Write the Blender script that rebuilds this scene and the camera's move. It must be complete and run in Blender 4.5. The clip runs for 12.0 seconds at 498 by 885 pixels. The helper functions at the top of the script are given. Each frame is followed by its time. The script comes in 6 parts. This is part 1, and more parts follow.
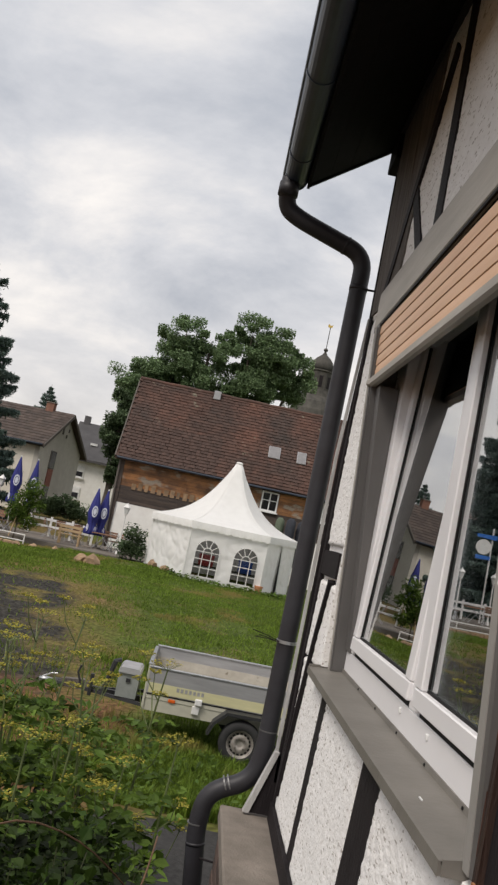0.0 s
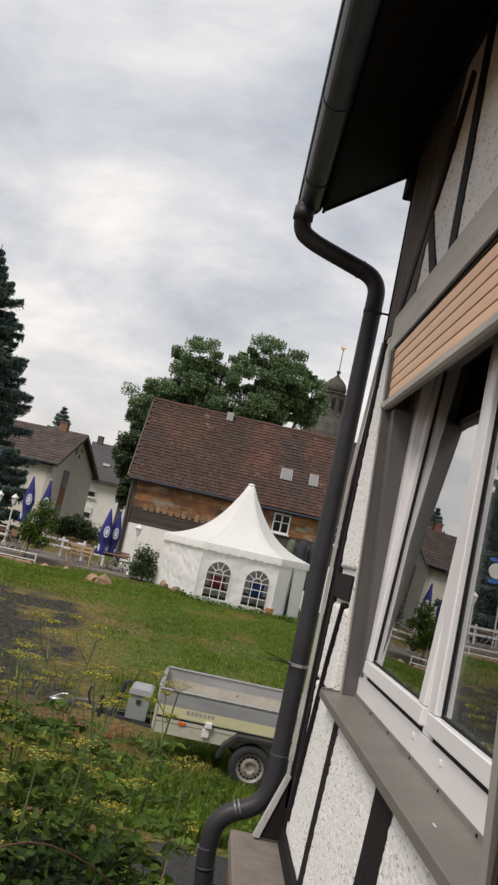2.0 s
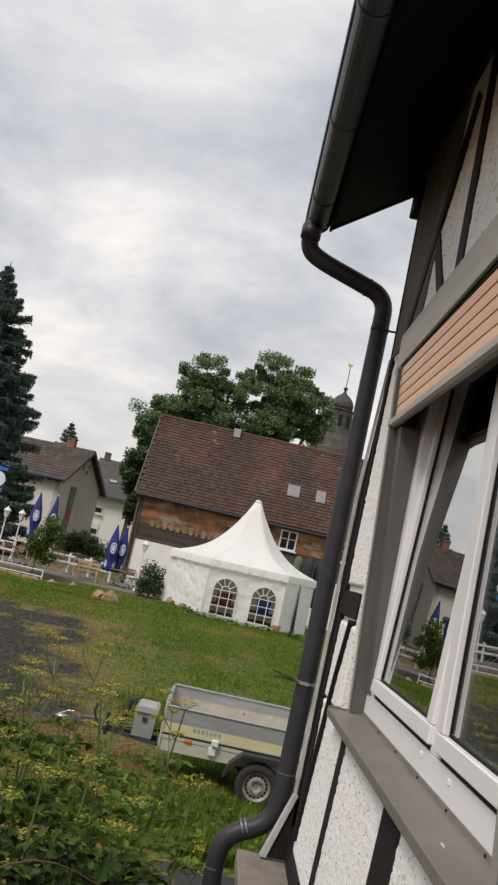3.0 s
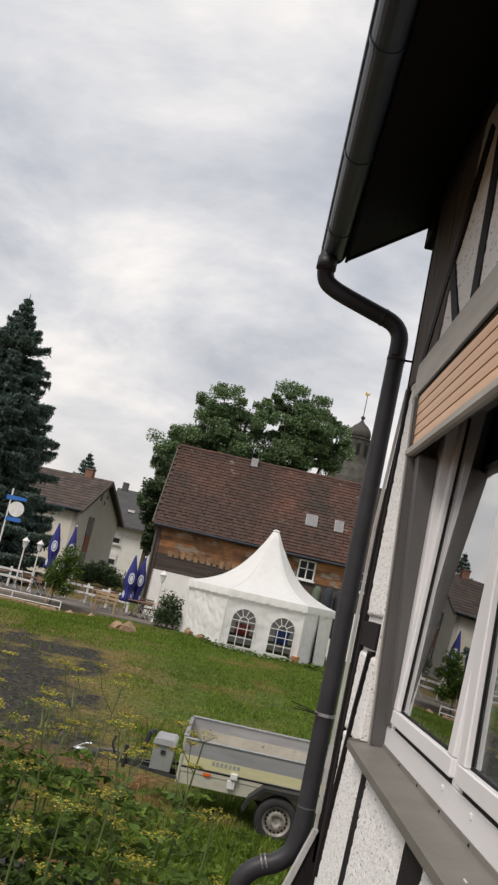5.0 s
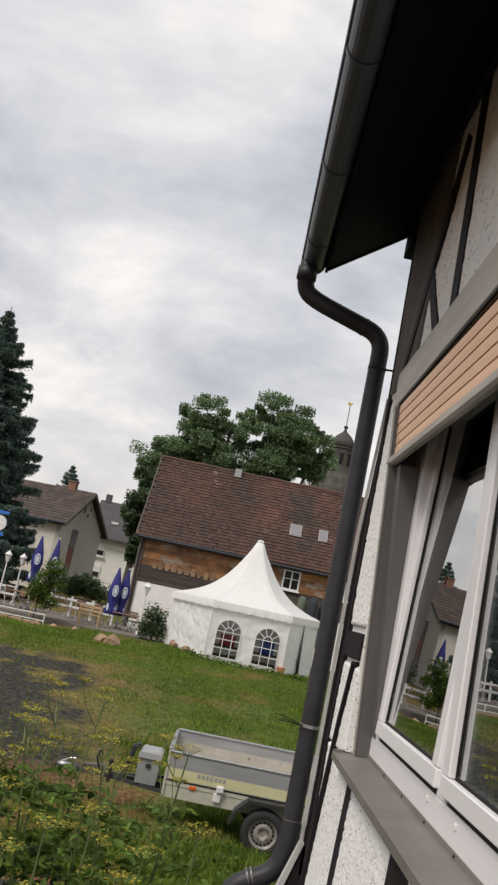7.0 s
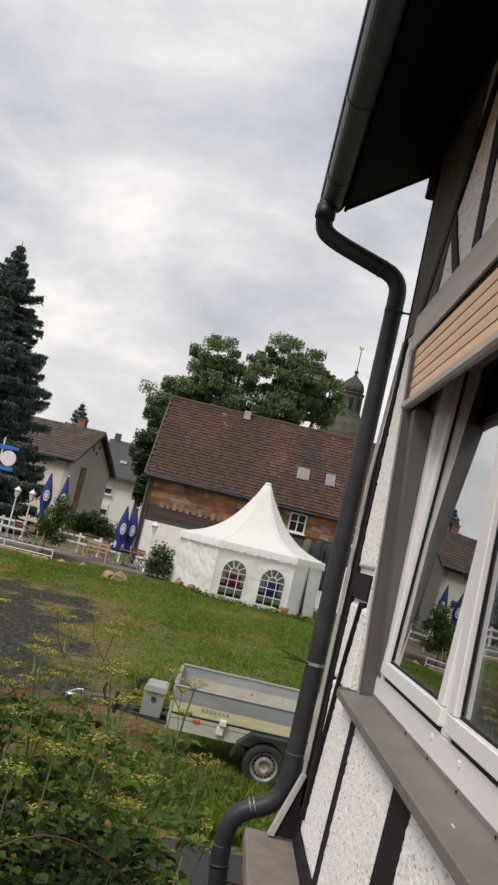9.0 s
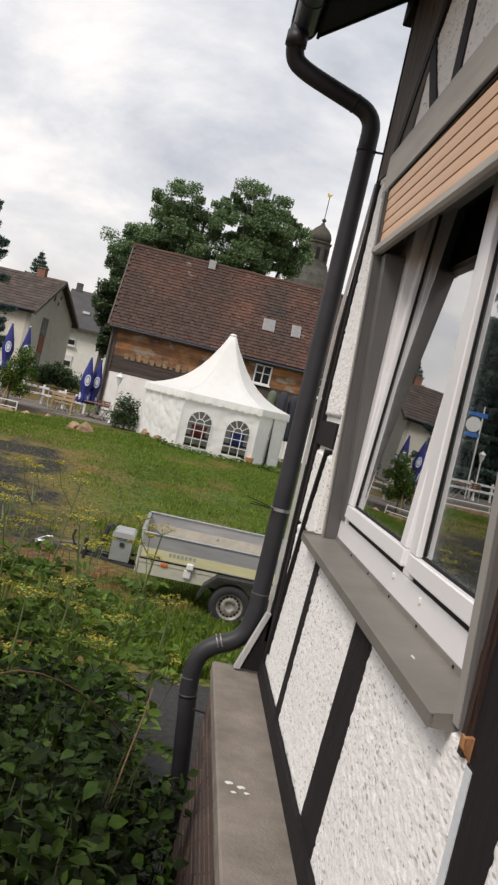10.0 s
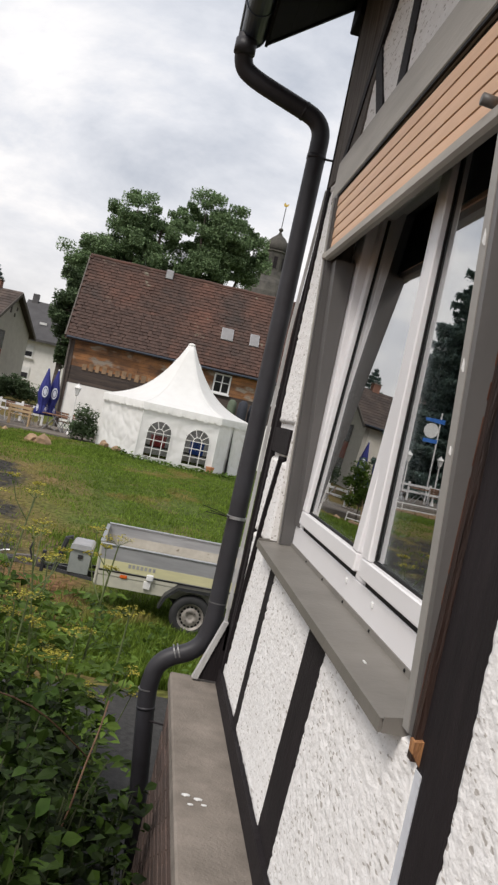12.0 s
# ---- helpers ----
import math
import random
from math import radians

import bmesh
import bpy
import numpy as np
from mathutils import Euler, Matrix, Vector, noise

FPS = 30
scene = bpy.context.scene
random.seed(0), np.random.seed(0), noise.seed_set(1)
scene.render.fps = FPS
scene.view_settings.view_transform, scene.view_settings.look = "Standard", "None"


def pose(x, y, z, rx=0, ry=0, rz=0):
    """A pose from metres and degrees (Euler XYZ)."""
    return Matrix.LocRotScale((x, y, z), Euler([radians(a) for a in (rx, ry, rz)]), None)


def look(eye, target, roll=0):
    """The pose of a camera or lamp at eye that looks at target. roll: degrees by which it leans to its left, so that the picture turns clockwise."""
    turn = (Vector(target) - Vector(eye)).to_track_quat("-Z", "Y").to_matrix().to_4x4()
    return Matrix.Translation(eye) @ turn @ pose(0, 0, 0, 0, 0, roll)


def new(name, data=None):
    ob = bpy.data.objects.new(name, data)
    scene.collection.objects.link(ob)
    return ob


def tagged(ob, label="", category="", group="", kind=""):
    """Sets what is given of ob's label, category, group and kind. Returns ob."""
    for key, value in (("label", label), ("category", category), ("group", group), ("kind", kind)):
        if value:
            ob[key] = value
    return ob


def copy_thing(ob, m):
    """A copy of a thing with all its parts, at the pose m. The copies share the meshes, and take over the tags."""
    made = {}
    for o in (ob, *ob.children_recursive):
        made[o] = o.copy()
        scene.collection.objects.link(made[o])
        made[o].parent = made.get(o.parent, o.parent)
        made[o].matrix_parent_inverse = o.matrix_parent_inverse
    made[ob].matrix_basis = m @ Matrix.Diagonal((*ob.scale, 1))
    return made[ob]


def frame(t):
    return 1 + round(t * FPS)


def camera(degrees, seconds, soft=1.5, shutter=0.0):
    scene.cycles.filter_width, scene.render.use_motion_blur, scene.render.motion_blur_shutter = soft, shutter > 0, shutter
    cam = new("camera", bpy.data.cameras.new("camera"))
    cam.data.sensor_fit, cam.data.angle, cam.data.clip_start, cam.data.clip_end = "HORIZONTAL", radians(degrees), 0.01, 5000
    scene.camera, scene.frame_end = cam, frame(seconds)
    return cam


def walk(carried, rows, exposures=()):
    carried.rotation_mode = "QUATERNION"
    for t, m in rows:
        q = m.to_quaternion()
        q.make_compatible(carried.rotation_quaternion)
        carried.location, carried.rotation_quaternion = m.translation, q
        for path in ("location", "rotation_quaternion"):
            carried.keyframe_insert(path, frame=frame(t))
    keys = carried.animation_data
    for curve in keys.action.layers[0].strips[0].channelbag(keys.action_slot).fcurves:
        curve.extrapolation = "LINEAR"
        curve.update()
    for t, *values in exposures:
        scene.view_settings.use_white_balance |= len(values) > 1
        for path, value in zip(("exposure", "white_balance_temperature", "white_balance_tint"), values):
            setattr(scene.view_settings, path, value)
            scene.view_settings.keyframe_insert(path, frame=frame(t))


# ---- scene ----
cam = camera(32.0, 12.0, soft=2.4)
PATH = [
    (0, (-0.012, -0.051, 3.027), (0.035, 1.939, 3.221), 12.0),
    (0.5, (-0.016, -0.055, 3.025), (0.034, 1.933, 3.238), 11.9),
    (1, (-0.02, -0.058, 3.024), (0.028, 1.93, 3.243), 12.2),
    (1.5, (-0.02, -0.059, 3.025), (0.007, 1.929, 3.249), 12.4),
    (2, (-0.02, -0.063, 3.026), (-0.011, 1.923, 3.262), 12.6),
    (2.5, (-0.024, -0.069, 3.027), (-0.027, 1.915, 3.28), 12.7),
    (3, (-0.023, -0.074, 3.027), (-0.038, 1.907, 3.296), 12.8),
    (5, (-0.023, -0.087, 3.028), (-0.092, 1.886, 3.354), 12.7),
    (5.5, (-0.018, -0.08, 3.029), (-0.064, 1.891, 3.362), 12.4),
    (6, (-0.019, -0.083, 3.029), (-0.045, 1.888, 3.369), 12.2),
    (6.5, (-0.017, -0.08, 3.03), (-0.038, 1.889, 3.381), 12.1),
    (7, (-0.014, -0.075, 3.032), (-0.051, 1.892, 3.389), 12.0),
    (9, (-0.032, -0.062, 3.019), (-0.06, 1.925, 3.244), 13.4),
    (9.5, (-0.037, -0.051, 3.028), (-0.023, 1.948, 3.08), 11.7),
    (10, (-0.034, -0.016, 3.001), (0.094, 1.978, 2.914), 13.3),
    (10.5, (-0.042, -0.048, 2.999), (0.012, 1.951, 2.992), 13.7),
    (11, (-0.021, -0.032, 3.01), (0.189, 1.957, 3.045), 9.9),
    (11.5, (-0.006, -0.001, 3.004), (0.262, 1.981, 2.989), 11.3),
    (12, (0.001, 0.003, 2.999), (0.212, 1.991, 2.953), 12.5),
]
walk(cam, [(t, look(eye, target, roll)) for t, eye, target, roll in PATH],
     exposures=((0, 0.06, 6700, 12), (7.0, 0.08, 6700, 12), (9.5, 0.14, 6720, 12), (10.2, 0.25, 6660, 12), (11, 0.20, 6620, 12), (12, 0.27, 6540, 12)))

# ---------------------------------------------------------------- light
world = bpy.data.worlds.new("sky")
scene.world = world
world.use_nodes = True
wn, wl = world.node_tree.nodes, world.node_tree.links
wn.clear()
SUN_EL, SUN_AZ = radians(51), radians(226)
sky = wn.new("ShaderNodeTexSky")
sky.sky_type, sky.sun_disc, sky.sun_elevation, sky.sun_rotation = "NISHITA", False, SUN_EL, SUN_AZ
coord = wn.new("ShaderNodeTexCoord")
sep = wn.new("ShaderNodeSeparateXYZ")
wl.new(coord.outputs["Generated"], sep.inputs[0])


def wmath(op, a, b=None, c=None):
    n = wn.new("ShaderNodeMath")
    n.operation = op
    for i, v in enumerate((a, b, c)):
        if v is None:
            continue
        if isinstance(v, (int, float)):
            n.inputs[i].default_value = v
        else:
            wl.new(v, n.inputs[i])
    return n.outputs[0]


# a flat cloud deck seen from below: direction over height
den = wmath("ADD", wmath("MAXIMUM", sep.outputs[2], 0.0), 0.34)
comb = wn.new("ShaderNodeCombineXYZ")
wl.new(wmath("DIVIDE", sep.outputs[0], den), comb.inputs[0])
wl.new(wmath("DIVIDE", sep.outputs[1], den), comb.inputs[1])
big = wn.new("ShaderNodeTexNoise")
big.inputs["Scale"].default_value, big.inputs["Detail"].default_value, big.inputs["Roughness"].default_value = 1.7, 9.0, 0.60
big.inputs["Distortion"].default_value = 0.25
shift = wn.new("ShaderNodeMapping")
shift.inputs["Location"].default_value = (1.7, 0.35, 0.0)
shift.inputs["Rotation"].default_value = (0, 0, radians(-25))
shift.inputs["Scale"].default_value = (1.0, 1.15, 1.0)
wl.new(comb.outputs[0], shift.inputs[0])
wl.new(shift.outputs[0], big.inputs["Vector"])
ramp = wn.new("ShaderNodeValToRGB")
els = ramp.color_ramp.elements
els[0].position, els[0].color = 0.34, (0.41, 0.455, 0.525, 1)
els[1].position, els[1].color = 0.66, (0.97, 0.955, 0.93, 1)
mid = els.new(0.5)
mid.color = (0.66, 0.69, 0.735, 1)
wl.new(big.outputs["Fac"], ramp.inputs[0])
# haze towards the horizon, slightly warm
haze = wn.new("ShaderNodeMix")
haze.data_type = "RGBA"
wl.new(wmath("MULTIPLY", wmath("POWER", wmath("SUBTRACT", 1.0, wmath("MAXIMUM", sep.outputs[2], 0.0)), 7.0), 0.75), haze.inputs[0])
wl.new(ramp.outputs[0], haze.inputs[6])
haze.inputs[7].default_value = (0.91, 0.845, 0.76, 1)
bg_cloud = wn.new("ShaderNodeBackground")
wl.new(haze.outputs[2], bg_cloud.inputs[0])
bg_cloud.inputs[1].default_value = 1.05
bg_sky = wn.new("ShaderNodeBackground")
wl.new(sky.outputs[0], bg_sky.inputs[0])
bg_sky.inputs[1].default_value = 0.06
mixw = wn.new("ShaderNodeMixShader")
mixw.inputs[0].default_value = 0.9
wl.new(bg_sky.outputs[0], mixw.inputs[1])
wl.new(bg_cloud.outputs[0], mixw.inputs[2])
wout = wn.new("ShaderNodeOutputWorld")
wl.new(mixw.outputs[0], wout.inputs[0])

sun = new("sun", bpy.data.lights.new("sun", "SUN"))
sun.data.energy, sun.data.angle, sun.data.color = 2.3, radians(22), (1.0, 0.95, 0.88)
sun.matrix_world = look((-math.sin(SUN_AZ) * -60, math.cos(SUN_AZ) * 60, 60 * math.tan(SUN_EL)), (0, 0, 0))
scene.view_settings.exposure = 0.0


# ---------------------------------------------------------------- materials
def mat(name, c1, c2=None, rough=0.8, scale=6.0, detail=6.0, bump=0.0, bscale=60.0, metal=0.0, large=0.0, lscale=0.8,
        rnd=0.0, stretch=(1, 1, 1), spots=None, island=0.0, spec=0.5, sheen=0.0):
    """A surface with grain (scale), larger stains (large) and fine relief (bump)."""
    m = bpy.data.materials.new(name)
    m.use_nodes = True
    n, l = m.node_tree.nodes, m.node_tree.links
    b = n["Principled BSDF"]
    b.inputs["Roughness"].default_value, b.inputs["Metallic"].default_value = rough, metal
    b.inputs["Specular IOR Level"].default_value = spec
    c2 = c2 or tuple(v * 0.75 for v in c1)
    tc = n.new("ShaderNodeTexCoord")
    mp = n.new("ShaderNodeMapping")
    mp.inputs["Scale"].default_value = stretch
    l.new(tc.outputs["Object"], mp.inputs[0])
    no = n.new("ShaderNodeTexNoise")
    no.inputs["Scale"].default_value, no.inputs["Detail"].default_value = scale, detail
    no.inputs["Roughness"].default_value = 0.62
    l.new(mp.outputs[0], no.inputs["Vector"])
    cr = n.new("ShaderNodeValToRGB")
    cr.color_ramp.elements[0].position, cr.color_ramp.elements[1].position = 0.3, 0.7
    cr.color_ramp.elements[0].color, cr.color_ramp.elements[1].color = (*c2, 1), (*c1, 1)
    l.new(no.outputs["Fac"], cr.inputs[0])
    col = cr.outputs[0]

    def times(colour, value, lo, hi):
        r = n.new("ShaderNodeMapRange")
        r.inputs["To Min"].default_value, r.inputs["To Max"].default_value = lo, hi
        l.new(value, r.inputs[0])
        h = n.new("ShaderNodeVectorMath")
        h.operation = "SCALE"
        l.new(colour, h.inputs[0])
        l.new(r.outputs[0], h.inputs["Scale"])
        return h.outputs[0]

    if large:
        n2 = n.new("ShaderNodeTexNoise")
        n2.inputs["Scale"].default_value, n2.inputs["Detail"].default_value = lscale, 4.0
        l.new(tc.outputs["Object"], n2.inputs["Vector"])
        col = times(col, n2.outputs["Fac"], 1 - large, 1 + large)
    if rnd:
        oi = n.new("ShaderNodeObjectInfo")
        col = times(col, oi.outputs["Random"], 1 - rnd, 1 + rnd)
    if island:
        ge = n.new("ShaderNodeNewGeometry")
        col = times(col, ge.outputs["Random Per Island"], 1 - island, 1 + island)
    if spots:
        sc, amount, sscale = spots
        n3 = n.new("ShaderNodeTexNoise")
        n3.inputs["Scale"].default_value, n3.inputs["Detail"].default_value = sscale, 5.0
        l.new(mp.outputs[0], n3.inputs["Vector"])
        r3 = n.new("ShaderNodeMapRange")
        r3.inputs["From Min"].default_value, r3.inputs["From Max"].default_value = 1 - amount, 1 - amount + 0.08
        l.new(n3.outputs["Fac"], r3.inputs[0])
        mx = n.new("ShaderNodeMix")
        mx.data_type = "RGBA"
        l.new(r3.outputs[0], mx.inputs[0])
        l.new(col, mx.inputs[6])
        mx.inputs[7].default_value = (*sc, 1)
        col = mx.outputs[2]
    l.new(col, b.inputs["Base Color"])
    if bump:
        nb = n.new("ShaderNodeTexNoise")
        nb.inputs["Scale"].default_value, nb.inputs["Detail"].default_value = bscale, 4.0
        l.new(mp.outputs[0], nb.inputs["Vector"])
        bp = n.new("ShaderNodeBump")
        bp.inputs["Strength"].default_value, bp.inputs["Distance"].default_value = bump, 0.01
        l.new(nb.outputs["Fac"], bp.inputs["Height"])
        l.new(bp.outputs[0], b.inputs["Normal"])
    return m


def leaf_mat(name, c1, c2, rough=0.55, island=0.35, large=0.0, spots=None):
    """Thin leaves: a little light passes through."""
    m = mat(name, c1, c2, rough=rough, scale=3.0, island=island, spec=0.14, large=large, lscale=0.35, spots=spots)
    n, l = m.node_tree.nodes, m.node_tree.links
    b = n["Principled BSDF"]
    tr = n.new("ShaderNodeBsdfTranslucent")
    src = b.inputs["Base Color"].links[0].from_socket
    l.new(src, tr.inputs[0])
    mx = n.new("ShaderNodeMixShader")
    mx.inputs[0].default_value = 0.3
    l.new(b.outputs[0], mx.inputs[1])
    l.new(tr.outputs[0], mx.inputs[2])
    l.new(mx.outputs[0], n["Material Output"].inputs[0])
    return m


def glass_mat(name, tint=(0.75, 0.8, 0.82), low=0.05, power=1.6):
    """A flat pane: clear, with the gloss that the angle gives."""
    m = bpy.data.materials.new(name)
    m.use_nodes = True
    n, l = m.node_tree.nodes, m.node_tree.links
    n.remove(n["Principled BSDF"])
    t, g, f, p, a, mx = (n.new(k) for k in ("ShaderNodeBsdfTransparent", "ShaderNodeBsdfGlossy", "ShaderNodeLayerWeight", "ShaderNodeMath", "ShaderNodeMath", "ShaderNodeMixShader"))
    t.inputs[0].default_value = (*tint, 1)
    g.inputs["Roughness"].default_value = 0.0
    f.inputs["Blend"].default_value = 0.5
    p.operation, p.inputs[1].default_value = "POWER", power
    a.operation, a.inputs[1].default_value, a.use_clamp = "ADD", low, True
    l.new(f.outputs["Facing"], p.inputs[0])
    l.new(p.outputs[0], a.inputs[0])
    l.new(a.outputs[0], mx.inputs[0])
    l.new(t.outputs[0], mx.inputs[1])
    l.new(g.outputs[0], mx.inputs[2])
    l.new(mx.outputs[0], n["Material Output"].inputs[0])
    return m


def stucco_material():
    """Rough white plaster with small grey pits and a few larger stains."""
    m = mat("rough_white_plaster", (0.86, 0.85, 0.84), (0.78, 0.765, 0.745), rough=0.95, scale=26, bump=0.5, bscale=75, stretch=(1, 0.65, 1), large=0.07, lscale=1.5, spec=0.2)
    n, l = m.node_tree.nodes, m.node_tree.links
    b = n["Principled BSDF"]
    col = b.inputs["Base Color"].links[0].from_socket
    tc, mp, vo, ng, cm, rg, mx = (n.new(k) for k in ("ShaderNodeTexCoord", "ShaderNodeMapping", "ShaderNodeTexVoronoi", "ShaderNodeSeparateColor", "ShaderNodeMath", "ShaderNodeMapRange", "ShaderNodeMix"))
    mp.inputs["Scale"].default_value = (1.0, 0.34, 1.0)
    l.new(tc.outputs["Object"], mp.inputs[0])
    vo.inputs["Scale"].default_value = 95
    wob, add = n.new("ShaderNodeTexNoise"), n.new("ShaderNodeVectorMath")
    wob.inputs["Scale"].default_value, wob.inputs["Detail"].default_value = 60, 3
    l.new(mp.outputs[0], wob.inputs["Vector"])
    add.operation = "MULTIPLY_ADD"
    add.inputs[1].default_value = (0.022, 0.022, 0.022)
    l.new(wob.outputs["Color"], add.inputs[0])
    l.new(mp.outputs[0], add.inputs[2])
    l.new(add.outputs[0], vo.inputs["Vector"])
    l.new(vo.outputs["Color"], ng.inputs[0])
    # each cell has a pit of its own size, most have none
    cm.operation = "MULTIPLY"
    pw = n.new("ShaderNodeMath")
    pw.operation, pw.inputs[1].default_value = "POWER", 2.2
    l.new(ng.outputs[0], pw.inputs[0])
    cm.inputs[1].default_value = 0.50
    l.new(pw.outputs[0], cm.inputs[0])
    sb = n.new("ShaderNodeMath")
    sb.operation = "SUBTRACT"
    l.new(cm.outputs[0], sb.inputs[0])
    l.new(vo.outputs["Distance"], sb.inputs[1])
    rg.inputs["From Min"].default_value, rg.inputs["From Max"].default_value = -0.03, 0.08
    rg.inputs["To Max"].default_value = 0.8
    l.new(sb.outputs[0], rg.inputs[0])
    mx.data_type = "RGBA"
    l.new(rg.outputs[0], mx.inputs[0])
    l.new(col, mx.inputs[6])
    mx.inputs[7].default_value = (0.36, 0.325, 0.29, 1)
    l.new(mx.outputs[2], b.inputs["Base Color"])
    return m


